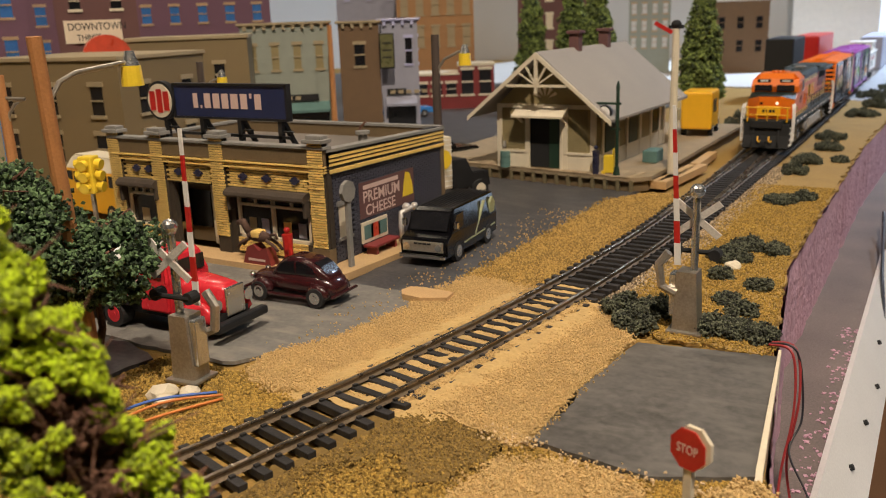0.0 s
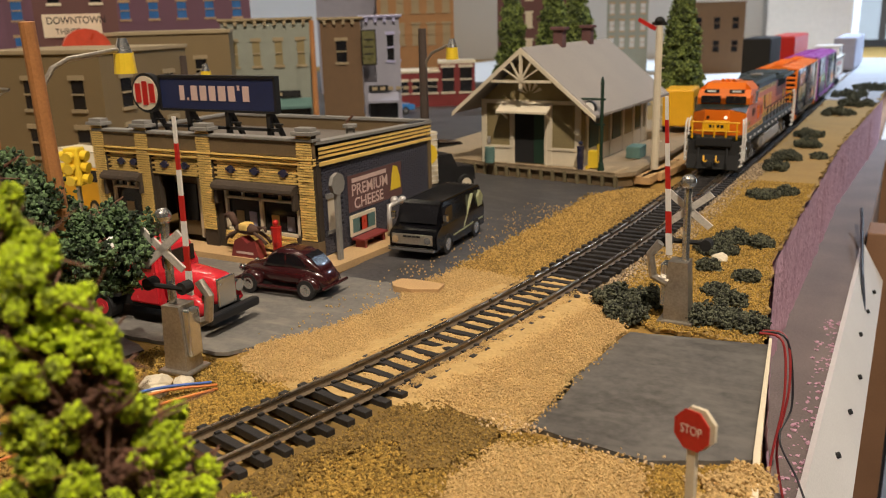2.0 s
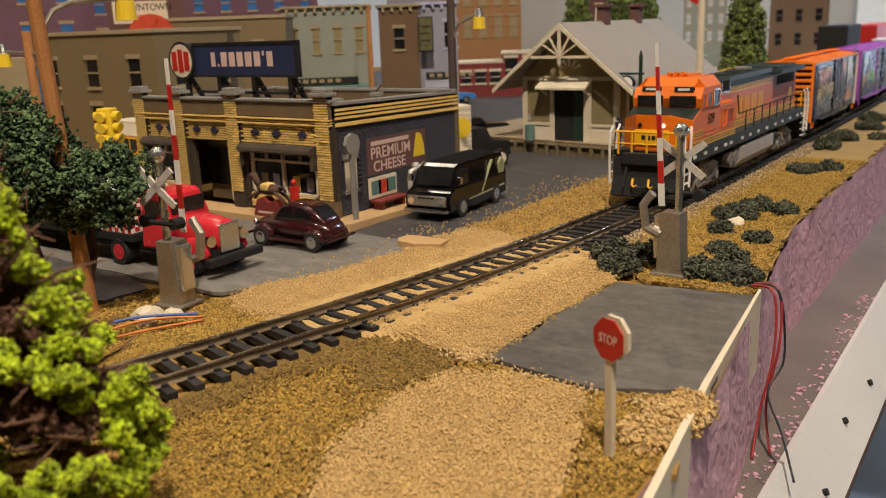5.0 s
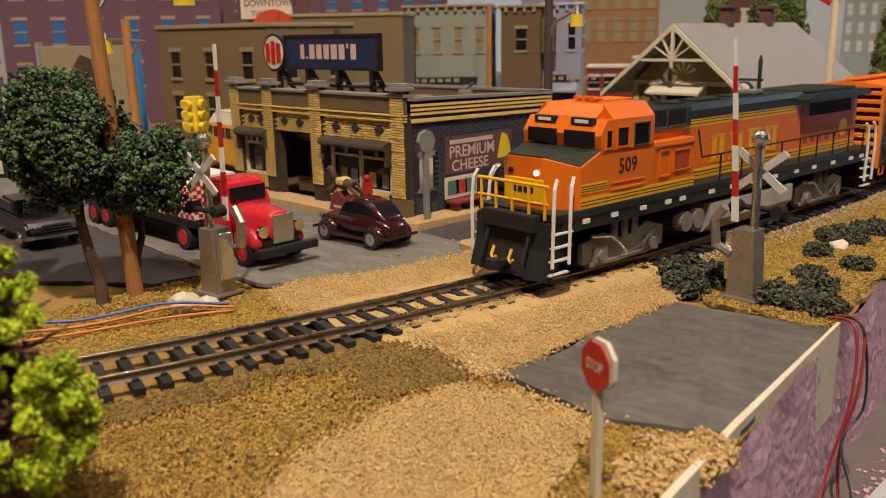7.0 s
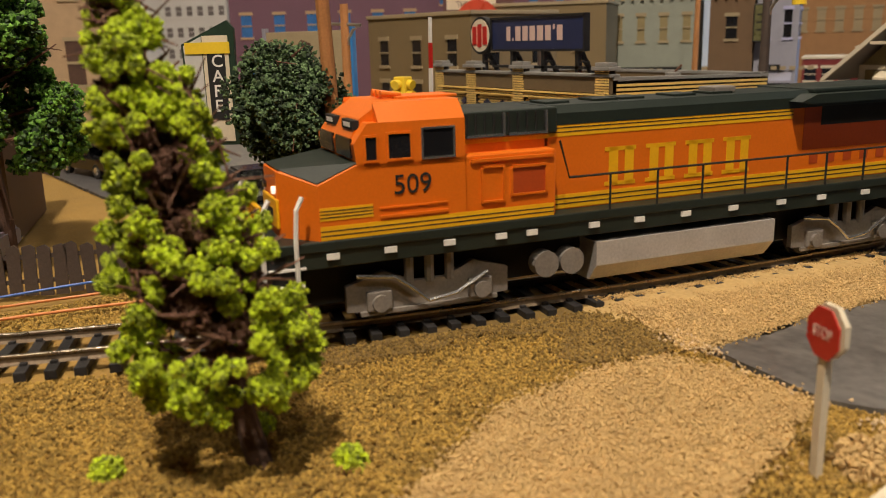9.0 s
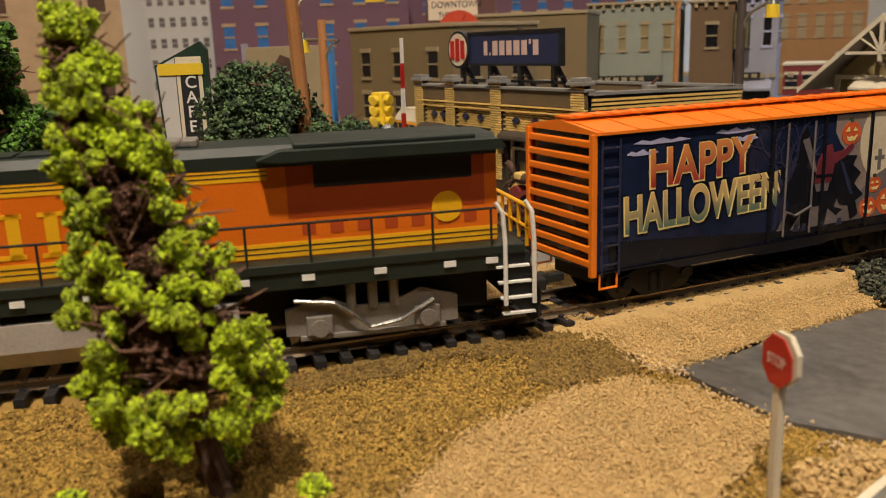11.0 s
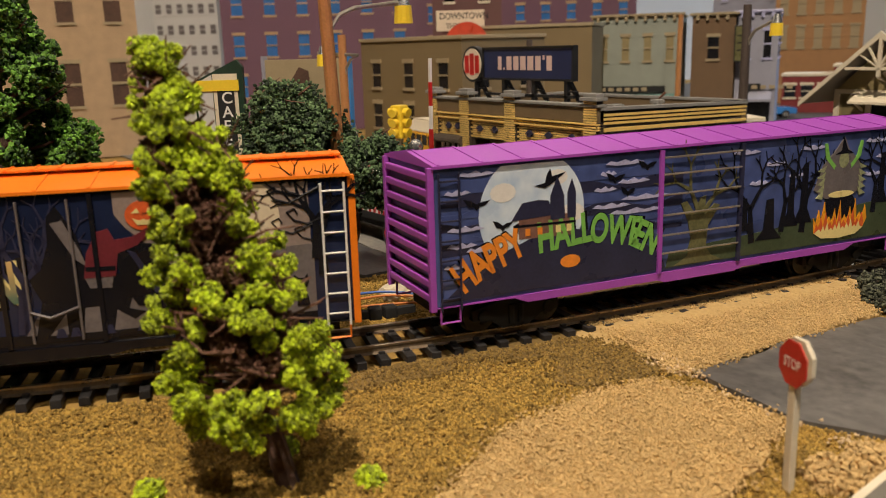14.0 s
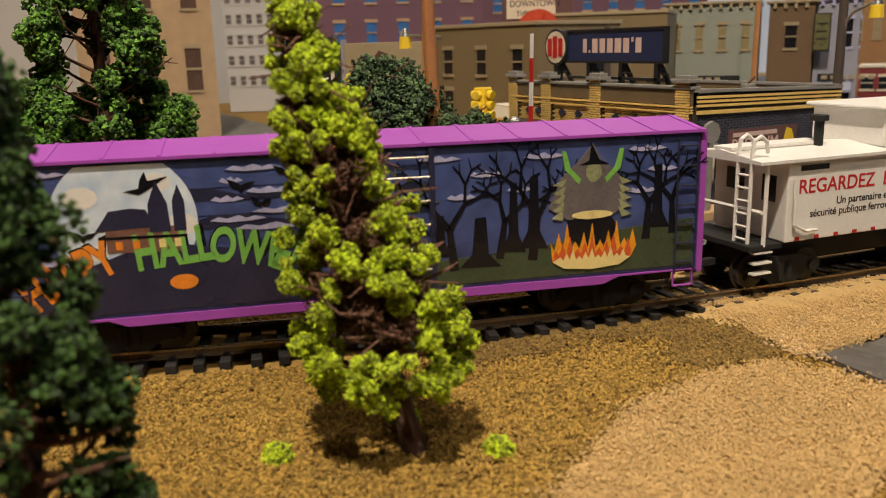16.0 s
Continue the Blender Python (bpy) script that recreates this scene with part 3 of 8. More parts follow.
def sand_between(s0, s1):
    v, f = [], []
    offs = np.linspace(-0.66, 0.66, 12)
    ss = np.arange(s0, s1, 0.1)
    for s in ss:
        p, a = on_line(s)
        n = Vector((-math.sin(a), math.cos(a), 0))
        for o in offs:
            q = p + n * o
            v.append((q.x, q.y, 0.15 + 0.09 * noise.noise((s * 1.3, o * 2.5, 4)) + 0.04 * noise.noise((s * 4, o * 6, 2))))
    w = len(offs)
    for j in range(len(ss) - 1):
        for i in range(w - 1):
            f.append((j * w + i + 1, j * w + i, (j + 1) * w + i, (j + 1) * w + i + 1))
    ob = raw("sand_bed", v, f, "sand")
    ob.data.polygons.foreach_set("use_smooth", [True] * len(ob.data.polygons))
    tagged(ob, "tan sand drifted between the ties", "sand", kind="structure")


sand_bank(1, 12.2, 23.2, 1)
sand_bank(-1, 12.0, 24.2, 2)
sand_between(11.5, 23.6)


def side_track():
    track = thing("siding_track", "siding curving off beside the depot platform", "track", kind="structure")
    for o in (-GAUGE, GAUGE):
        for name, material, r, z in (("rail_foot", "rail", 0.07, 0.28), ("rail_head", "rail_top", 0.05, 0.39)):
            bm = bmesh.new()
            pts = []
            for y in np.linspace(13, 90, 40):
                x = 10.35 - 0.00095 * (y - 13) ** 2 * (1 if y < 48 else 0) - (0 if y < 48 else 1.16 + 0.067 * (y - 48))
                pts.append((x + o, y, z))
            for a, b in zip(pts, pts[1:]):
                bx(bm, a[0] - r, a[0] + r, a[1], b[1], z - 0.08, z + 0.02)
            part(name, bm, material, track)


side_track()


# ---- loose grains ----
def track_dist(p):
    near = LINE[::4]
    return np.sqrt(((p[:, None] - near[None]) ** 2).sum(2)).min(1)


def scatter(name, box, density, size, material, keep, z, label, category, seed):
    rng = np.random.default_rng(seed)
    x0, x1, y0, y1 = box
    k = int((x1 - x0) * (y1 - y0) * density)
    p = np.stack([rng.uniform(x0, x1, k), rng.uniform(y0, y1, k)], 1)
    p = p[keep(p, rng)]
    c = np.concatenate([p, z + rng.uniform(-0.02, 0.035, (len(p), 1))], 1)
    ob = chips(name, c, size * rng.uniform(0.6, 1.5, len(p)), material, None, seed)
    return tagged(ob, label, category, kind="stuff")


def near_zone(poly, p, rng, spread=0.16):
    return inside(p + rng.normal(0, spread, p.shape), poly)


def sand_keep(p, rng):
    d = track_dist(p)
    return near_zone(SAND_CROSSING, p, rng) & ((d > 1.45) | ((d < 0.62) & (rng.random(len(p)) < 0.30)) | ((abs(d - 1.1) < 0.25) & (rng.random(len(p)) < 0.5)))


def earth_keep(p, rng):
    d = track_dist(p)
    return ~near_zone(SAND_PATH, p, rng, 0.12) & ~near_zone(SAND_CROSSING, p, rng, 0.12) & ~near_zone(DARK, p, rng, 0.3) & (d > 1.5) & (p[:, 0] < 18.3) & ~inside(p, [(13.0, -9.5), (13.0, -6), (13.4, -2.2), (17.4, -1.6), (18.3, -8.6), (16, -9.7)])


def road_keep(p, rng):
    d = np.minimum(abs(p[:, 0] - 5.4), 3) / 3
    return (p[:, 0] < 5.6) & (rng.random(len(p)) > d ** 0.35)


scatter("sand_grains", (3.4, 13.4, -10.2, 1.8), 560, 0.031, "sand_grain", sand_keep, 0.13, "coarse tan sand grains", "sand", 11)
scatter("bank_grains", (4.5, 13.4, -10.0, 1.4), 420, 0.027, "sand_grain", lambda p, r: (track_dist(p) > 0.98) & (track_dist(p) < 1.3) & near_zone(SAND_CROSSING, p, r), 0.212, "coarse tan sand grains on the heaped sand", "sand", 21)
scatter("edge_crumbs", (11.8, 18.6, -11.0, -8.0), 70, 0.045, "cream_grain", lambda p, r: (abs(p[:, 1] + 9.45 + 0.1 * (p[:, 0] - 13)) < 0.18 + 0.25 * r.random(len(p))) & (r.random(len(p)) < np.where((p[:, 0] < 13.6) | (p[:, 0] > 17), 0.9, 0.22)), 0.11, "pale plaster crumbs along the road end's edge", "gravel", 22)
scatter("path_grains", (12.2, 19.2, -28, -9.6), 560, 0.031, "sand_grain", lambda p, r: near_zone(SAND_PATH, p, r), 0.11, "coarse tan sand grains", "sand", 12)
scatter("turf_grains", (3.5, 18.6, -27, -8.6), 430, 0.034, "earth_grain", earth_keep, 0.0, "brown and ochre ground foam", "turf", 13)
scatter("turf_grains", (0.5, 6.5, -26, -9.2), 240, 0.045, "earth_grain", lambda p, r: (track_dist(p) > 1.5) & ~near_zone(SAND_CROSSING, p, r, 0.1) & ~inside(p, [(-1.2, -9), (0.4, -9.6), (0.2, -11.0), (-3, -13.4), (-9, -13.4), (-9, -9)]), 0.0, "brown and ochre ground foam", "turf", 14)
scatter("dark_grains", (7.6, 12.8, -17.2, -8.8), 430, 0.034, "dark_grain", lambda p, r: near_zone(DARK, p, r, 0.3) & (track_dist(p) > 1.45), 0.05, "dark brown ground foam", "turf", 15)
scatter("ballast_grains", (5.0, 9.2, 1.2, 19.5), 330, 0.038, "ballast_grain", lambda p, r: near_zone(BALLAST, p, r, 0.2) & (track_dist(p) > 1.45), 0.10, "ochre gravel", "gravel", 16)
scatter("strip_grains", (11.4, 17.2, -1.8, 24), 330, 0.036, "earth_grain", lambda p, r: near_zone(TURF, p, r, 0.2) & (p[:, 0] < np.interp(p[:, 1], (-1, 8, 40), (17.2, 16.1, 16.1))), 0.08, "ochre ground foam", "turf", 17)
scatter("grey_ballast", (10.2, 13.0, 0.0, 30), 200, 0.05, "grey_grain", lambda p, r: (track_dist(p) > 1.4) & (track_dist(p) < 2.2 + 0.3 * r.random(len(p))), 0.06, "grey-brown track ballast", "gravel", 18)
scatter("road_crumbs", (1.4, 5.8, -8.0, 14), 32, 0.035, "sand_grain", road_keep, 0.09, "pale crumbs spilled on the asphalt", "gravel", 19)


# ---- the front edge ----
def foam_edge():
    rng = np.random.default_rng(5)
    ys = np.arange(-40, 75, 0.15)
    zs = np.linspace(-0.02, -5.6, 36)
    v, f = [], []
    for j, y in enumerate(ys):
        groove = 0.14 * noise.noise((0, y * 0.6, 0)) + 0.10 * min(0.0, noise.noise((3, y * 1.7, 0)) + 0.25)
        top = 0.05 + 0.25 * noise.noise((7, y * 0.5, 2))
        for i, z in enumerate(zs):
            x = edge_x(y) + 0.08 * i / 35 + groove * min(1, i / 5) + 0.035 * noise.noise((y * 2.5, z * 2.5, 9)) + 0.03 * noise.noise((y * 5.5, z * 5.5, 4))
            v.append((x, y, z + (top if i == 0 else 0)))
    w = len(zs)
    for j in range(len(ys) - 1):
        for i in range(w - 1):
            a = j * w + i
            f.append((a, a + 1, a + w + 1, a + w))
    ob = raw("foam_edge", v, f, "foam")
    tagged(ob, "sawn pink insulation foam along the layout's front edge", "foam board", kind="structure")
    bm = bmesh.new()
    bx(bm, -190, 16.0, -60, 200, -5.6, -0.45)
    solo("layout_base", bm, "foam", "foam and plywood base under the scenery", "base", kind="structure")
    for y0, y1, x in ((-14.0, -1.6, 18.45),):
        bm = bmesh.new()
        prism(bm, [(18.05, -8.6), (17.35, -1.5), (17.43, -1.5), (18.2, -8.6), (18.9, -14), (18.75, -14)], -2.2, 0.28, "z")
        solo("plaster_lip", bm, "cream", "white plaster lip glued to the foam edge", "trim", kind="structure")


foam_edge()


rng1 = np.random.default_rng(31)
crumbs = np.stack([rng1.uniform(17.7, 18.7, 420), rng1.uniform(-22, 14, 420), np.full(420, -4.26)], 1)
crumbs[:, 0] = 18.75 - (18.75 - crumbs[:, 0]) * rng1.random(420) ** 0.5
tagged(chips("foam_crumbs", crumbs, rng1.uniform(0.03, 0.12, 420), "foam", None, 32, 0.5), "pink foam crumbs and dust on the plywood ledge", "crumbs", kind="stuff")


# ---- bench and room ----
def bench_and_room():
    for name, mt, lab, cat, b in (
        ("plywood_ledge", "plywood", "grey plywood ledge with stapled wires below the foam", "ledge", (16.2, 18.75, -40, 75, -4.7, -4.3)),
        ("bench_beam", "timber", "brown timber beam under the layout", "beam", (15.5, 18.7, -40, 150, -12, -5.7)),
        ("bench_post", "timber", "brown timber bench post", "post", (18.8, 21.0, 28.5, 31.5, -85, -3.5)),
        ("bench_post", "timber", "brown timber bench post", "post", (18.6, 20.4, 62, 65, -85, -4.5)),
        ("steel_upright", "black", "black steel upright under the bench", "upright", (20.2, 21.4, 40, 41.2, -85, -6)),
        ("steel_upright", "black", "black steel upright under the bench", "upright", (19.8, 21.0, 78, 79.2, -85, -6)),
        ("side_shelf", "white_board", "pale shelf edge further along the bench", "shelf", (17.8, 22.0, 66, 140, -7.5, -4.6)),
    ):
        bm = bmesh.new()
        bx(bm, *b, 0.08)
        solo(name, bm, mt, lab, cat)
    bm = bmesh.new()
    prism(bm, [(18.55, -4.1), (18.75, -3.95), (19.95, -6.1), (19.7, -6.3)], -24, 27.5)
    for w in bm.verts:
        w.co.x, w.co.z, w.co.y = w.co.x + 0.08 * noise.noise((w.co.y, 0, 0)), w.co.z, w.co.y
    solo("fascia_board", bm, "white_board", "white painted fascia board sloping out from the bench", "board")
    bm = bmesh.new()
    for k in range(9):
        cyl(bm, (19.3 + 0.12 * (k % 3), -10 + k * 4.1, -5.0 - 0.21 * (k % 3)), (19.42 + 0.12 * (k % 3), -10 + k * 4.1, -4.93 - 0.21 * (k % 3)), 0.11, n=8)
    solo("screw_heads", bm, "matt_black", "dark screw heads on the white fascia", "screws", kind="stuff")
    bm = bmesh.new()
    rng = random.Random(4)
    rows = []
    for j in range(9):
        rows.append([bm.verts.new((20.9 + 0.5 * i + 0.35 * math.sin(j * 1.1 + i), 33 + 1.6 * math.sin(i * 0.9) + j * 0.6, -3.2 - 0.55 * i - 0.25 * j + rng.uniform(-0.15, 0.15))) for i in range(9)])
    for j in range(8):
        for i in range(8):
            bm.faces.new((rows[j][i], rows[j][i + 1], rows[j + 1][i + 1], rows[j + 1][i]))
    bmesh.ops.solidify(bm, geom=bm.faces[:], thickness=0.12)
    solo("pink_cloth", bm, "cloth_pink", "bright pink cloth hanging over the bench", "cloth", smooth=True)
    f = -88
    for name, mt, lab, b in (
        ("floor", "floor_grey", "shiny pale grey floor of the room", (-260, 330, -230, 420, f - 5, f)),
        ("ceiling", "low_bounce_wall", "plain ceiling, darkened to cut bounced light", (-260, 330, -230, 420, 112, 116)),
        ("wall_west", "low_bounce_wall", "plain wall behind the town, darkened to cut bounced light", (-266, -260, -230, 420, f, 112)),
        ("wall_east", "low_bounce_wall", "plain wall, darkened to cut bounced light", (330, 336, -230, 420, f, 112)),
        ("wall_south", "low_bounce_wall", "plain wall, darkened to cut bounced light", (-260, 330, -236, -230, f, 112)),
        ("wall_north", "low_bounce_wall", "wall left of the window, darkened to cut bounced light", (-260, -60, 420, 426, f, 112)),
        ("wall_north", "low_bounce_wall", "wall right of the window, darkened to cut bounced light", (200, 330, 420, 426, f, 112)),
        ("wall_north", "low_bounce_wall", "wall under the window, darkened to cut bounced light", (-60, 200, 420, 426, f, -50)),
        ("wall_north", "low_bounce_wall", "wall over the window, darkened to cut bounced light", (-60, 200, 420, 426, 16, 112)),
    ):
        bm = bmesh.new()
        bx(bm, *b)
        solo(name, bm, mt, lab, name.split("_")[0], kind="structure")
    bm = bmesh.new()
    bx(bm, -90, 230, 432, 433, -70, 40)
    solo("backdrop", bm, "daylight", "bright daylight outside the window", "backdrop", kind="structure")
    win = thing("window_1", "large bright window at the room's end", "window", kind="structure")
    bm = bmesh.new()
    for x in (-60, -28, 4, 36, 68, 100, 132, 165, 197):
        bx(bm, x, x + 3, 419, 423, -50, 16)
    for z in (-50, 13):
        bx(bm, -60, 200, 419.5, 422.5, z, z + 3)
    pieces("window_frame", bm, "white", win)
    # Fixtures stay out of view; the last belongs to the added frontal fill.
    for x, y in ((-23, 14), (41, -44), (-83, 69), (-28, -33), (94, -28)):
        l = thing("ceiling_lamp", "unseen square ceiling lamp with a glowing diffuser", "lamp", x, y, 108.6, group="lamps on the ceiling")
        box_part("housing", l, "white", -15, 15, -9, 9, 1.5, 3.4, 0.3)
        box_part("diffuser", l, "lamp_glow", -14, 14, -8, 8, 1.0, 1.5, 0.1)
    bm = bmesh.new()
    bx(bm, -95, -92, -70, 150, -6, 62)
    solo("sky_board", bm, "pale_wall", "plain pale backdrop board behind the town", "backdrop", kind="structure")
    bm = bmesh.new()
    bx(bm, -95, 2, 150, 153, -6, 40)
    solo("sky_board", bm, "pale_wall", "plain pale backdrop board behind the town", "backdrop", kind="structure")


bench_and_room()


# ---- the train ----
def sideways(x, z, y, tilt=0.0):
    """The pose of lettering on a vehicle's left side, read from the front backwards."""
    return up(x, y, z) @ Matrix.Rotation(math.pi, 4, "Z") @ Matrix.Rotation(math.pi / 2, 4, "X") @ Matrix.Rotation(radians(tilt), 4, "Z")


def patch(name, parent, material, pts, y, thick=0.012, label=""):
    """A flat shape on the left side, of points (x, z)."""
    bm = bmesh.new()
    prism(bm, pts, y - 0.02, y + thick)
    return part(name, bm, material, parent, label)


def ring(cx, cz, r, n=28, rz=None):
    return [(cx + r * math.cos(k * math.tau / n), cz + (rz or r) * math.sin(k * math.tau / n)) for k in range(n)]


WHEELS = []


def wheelset(vehicle, x, r=0.46):
    ws = new("wheelset")
    ws.empty_display_size = 0.005
    ws.parent = vehicle
    for s in (-1, 1):
        bm = bmesh.new()
        cyl(bm, (0, s * 0.66, 0), (0, s * 0.84, 0), r, n=20)
        cyl(bm, (0, s * 0.60, 0), (0, s * 0.67, 0), r + 0.06, n=20)
        part("wheel", bm, "wheel_dark", ws)
    bm = bmesh.new()
    cyl(bm, (0, -1.0, 0), (0, 1.0, 0), 0.1, n=8)
    for k in range(4):
        a = k * math.tau / 4
        cyl(bm, (0.25 * math.cos(a), 0.83, 0.25 * math.sin(a)), (0.25 * math.cos(a), 0.86, 0.25 * math.sin(a)), 0.06, n=6)
    part("axle", bm, "matt_black", ws)
    ws.matrix_basis = up(x, 0, RAIL_Z + r)
    WHEELS.append((ws, x, RAIL_Z + r, r))


def freight_truck(vehicle, x, material="matt_black"):
    for s in (-1, 1):
        bm = bmesh.new()
        prism(bm, [(x - 1.25, 1.05), (x - 1.25, 0.8), (x - 0.75, 0.75), (x - 0.4, 0.5), (x + 0.4, 0.5), (x + 0.75, 0.75), (x + 1.25, 0.8), (x + 1.25, 1.05), (x + 0.5, 1.25), (x - 0.5, 1.25)], s * 0.92, s * 1.08)
        for o in (-0.14, 0.14):
            cyl(bm, (x + o, s * 1.06, 0.6), (x + o, s * 1.06, 1.1), 0.1, n=8)
        for o in (-0.95, 0.95):
            cyl(bm, (x + o, s * 1.0, 0.9), (x + o, s * 1.16, 0.9), 0.16, n=10)
        part("truck_frame", bm, material, vehicle)
    for o in (-0.95, 0.95):
        wheelset(vehicle, x + o)


def coupler(vehicle, x, d):
    bm = bmesh.new()
    bx(bm, min(x, x + d * 0.55), max(x, x + d * 0.55), -0.1, 0.1, 0.95, 1.15, 0.02)
    bx(bm, min(x + d * 0.5, x + d * 0.85), max(x + d * 0.5, x + d * 0.85), -0.22, 0.14, 0.9, 1.22, 0.05)
    part("coupler", bm, "matt_black", vehicle)


def locomotive():
    v = thing("locomotive", "orange, yellow and dark green diesel locomotive with white grab rails", "locomotive")
    # frame, deck and pilots
    bm = bmesh.new()
    bx(bm, -10.0, 10.0, -1.55, 1.55, 2.32, 2.55, 0.03)
    bx(bm, -9.6, 9.7, -1.5, 1.5, 1.95, 2.34, 0.02)
    part("frame", bm, "loco_green", v)
    for d in (1, -1):
        bm = bmesh.new()
        prism(bm, [(d * 10.15, 2.3), (d * 10.2, 1.5), (d * 10.45, 0.72), (d * 10.2, 0.62), (d * 9.6, 1.2), (d * 9.5, 2.3)], -1.45, 1.45)
        bx(bm, min(d * 10.0, d * 10.35), max(d * 10.0, d * 10.35), -1.0, 1.0, 2.0, 2.5, 0.04)
        part("pilot", bm, "matt_black", v)
        bm = bmesh.new()
        for s in (-1, 1):
            for k in range(4):
                z = 0.85 + 0.38 * k
                xx = d * (9.85 - 0.05 * k)
                bx(bm, xx - 0.4, xx + 0.4, s * 1.5 - 0.07, s * 1.5 + 0.07, z, z + 0.05)
        pieces("step", bm, "white", v, "white step edge")
        bm = bmesh.new()
        for s in (-1, 1):
            for xx in (9.5, 10.2):
                tube(bm, [(d * xx, s * 1.6, 1.1), (d * xx, s * 1.62, 2.6), (d * (xx - 0.05), s * 1.6, 3.3), (d * (xx - 0.2), s * 1.55, 3.55)], 0.055)
        pieces("grab_rail", bm, "white", v, "white bent grab rail at the steps")
        bm = bmesh.new()
        for s in (-1.25, -0.65, 0.0, 0.65, 1.25):
            tube(bm, [(d * 10.15, s, 2.4), (d * 10.15, s, 3.35)], 0.05)
        tube(bm, [(d * 10.15, -1.4, 3.35), (d * 10.15, 1.4, 3.35)], 0.05)
        tube(bm, [(d * 10.15, -1.4, 2.85), (d * 10.15, 1.4, 2.85)], 0.04)
        part("end_railing", bm, "yellow", v, "yellow end railing")
        coupler(v, d * 10.2, d)
        bm = bmesh.new()
        for s in (-0.35, 0.35):
            tube(bm, [(d * 10.4, s - 0.12, 1.45), (d * 10.55, s - 0.1, 1.2), (d * 10.58, s, 1.12), (d * 10.55, s + 0.1, 1.2)], 0.05)
        part("air_hose", bm, "yellow", v, "yellow hose loops")
        bm = bmesh.new()
        for s in (-0.8, 0.8):
            tube(bm, [(d * 10.3, s, 1.9), (d * 10.6, s * 1.02, 1.1), (d * 10.55, s * 1.1, 0.75)], 0.06)
        part("brake_hose", bm, "matt_black", v)
    # nose and cab
    bm = bmesh.new()
    top = [(5.55, -1.5, 4.12), (8.05, -1.5, 4.12), (8.95, -1.5, 3.74), (9.65, -0.68, 4.0), (9.65, 0.68, 4.0), (8.95, 1.5, 3.74), (8.05, 1.5, 4.12), (5.55, 1.5, 4.12)]
    hi = [bm.verts.new(p) for p in top]
    lo = [bm.verts.new((x, y, 2.55)) for x, y, z in top]
    for k in range(8):
        bm.faces.new((lo[k], lo[(k + 1) % 8], hi[(k + 1) % 8], hi[k]))
    bm.faces.new(lo[::-1])
    for q in ((0, 1, 6, 7), (1, 3, 4, 6), (1, 2, 3), (6, 4, 5)):
        bm.faces.new([hi[k] for k in q])
    part("nose", bm, "orange", v)
    bm = bmesh.new()
    hi = [bm.verts.new((x - 0.04 * (x > 9), y * 0.985, z + 0.05)) for x, y, z in top[1:7]]
    for q in ((0, 2, 3, 5), (0, 1, 2), (5, 3, 4)):
        bm.faces.new([hi[k] for k in q])
    bmesh.ops.recalc_face_normals(bm, faces=bm.faces[:])
    bmesh.ops.solidify(bm, geom=bm.faces[:], thickness=0.03)
    part("nose_panel", bm, "loco_green", v, "dark green anti-glare panel on the nose")
    bm = bmesh.new()
    prism(bm, [(8.05, 4.0), (8.12, 4.55), (7.85, 5.05), (7.35, 5.38), (5.55, 5.38), (5.55, 4.0)], -1.12, 1.12)
    prism(bm, [(8.05, 4.0), (8.12, 4.55), (7.8, 4.98), (5.55, 4.98), (5.55, 4.0)], -1.5, 1.5)
    for s in (-1, 1):
        prism(bm, [(s * 1.5, 4.975), (s * 1.12, 5.38), (s * 1.1, 5.3), (s * 1.1, 4.97)], 5.55, 7.55, "x")
    part("cab", bm, "orange", v)
    bm = bmesh.new()
    bx(bm, 5.3, 6.8, -0.5, 0.5, 5.36, 5.44, 0.02)
    for y in (-0.3, 0, 0.3):
        cyl(bm, (6.6, y, 5.46), (7.1, y, 5.5), 0.05, 0.09, n=8)
    part("horn", bm, "orange", v)
    for s in (-1, 1):
        for x0, x1, z0, z1 in ((7.62, 7.86, 4.2, 4.68), (6.85, 7.35, 4.2, 4.72), (5.85, 6.55, 4.18, 4.78)):
            y = s * 1.5
            win = box_part("cab_window", v, "window_dark", x0, x1, min(y, y + s * 0.012), max(y, y + s * 0.012), z0, z1)
            bm = bmesh.new()
            e = 0.05
            for q in ((x0 - e, x1 + e, z0 - e, z0), (x0 - e, x1 + e, z1, z1 + e), (x0 - e, x0, z0, z1), (x1, x1 + e, z0, z1)):
                bx(bm, q[0], q[1], min(y, y + s * 0.04), max(y, y + s * 0.04), q[2], q[3])
            part("window_frame", bm, "silver" if x0 == 5.85 else "orange", win)
    for y0, y1 in ((-1.28, -0.15), (0.15, 1.28)):
        bm = bmesh.new()
        bx(bm, 8.085, 8.14, y0, y1, 4.24, 4.66)
        part("windscreen", bm, "window_dark", v)
        bm = bmesh.new()
        bx(bm, 7.86, 8.02, y0 + 0.15, y1 - 0.15, 4.82, 5.02, 0.01)
        part("number_board", bm, "matt_black", v)
        box_part("number_bar", v, "white", 8.02, 8.03, (y0 + y1) / 2 - 0.25, (y0 + y1) / 2 + 0.25, 4.87, 4.97)
    bm = bmesh.new()
    bx(bm, 9.62, 9.70, -0.75, 0.75, 2.75, 3.4, 0.03)
    part("nose_door", bm, "yellow", v, "yellow panel on the nose")
    for y in (-0.5, 0.5):
        bm = bmesh.new()
        cyl(bm, (9.6, y, 3.58), (9.72, y, 3.58), 0.085, n=12)
        part("headlight", bm, "headlight" if y > 0 else "window_dark", v)
    bm = bmesh.new()
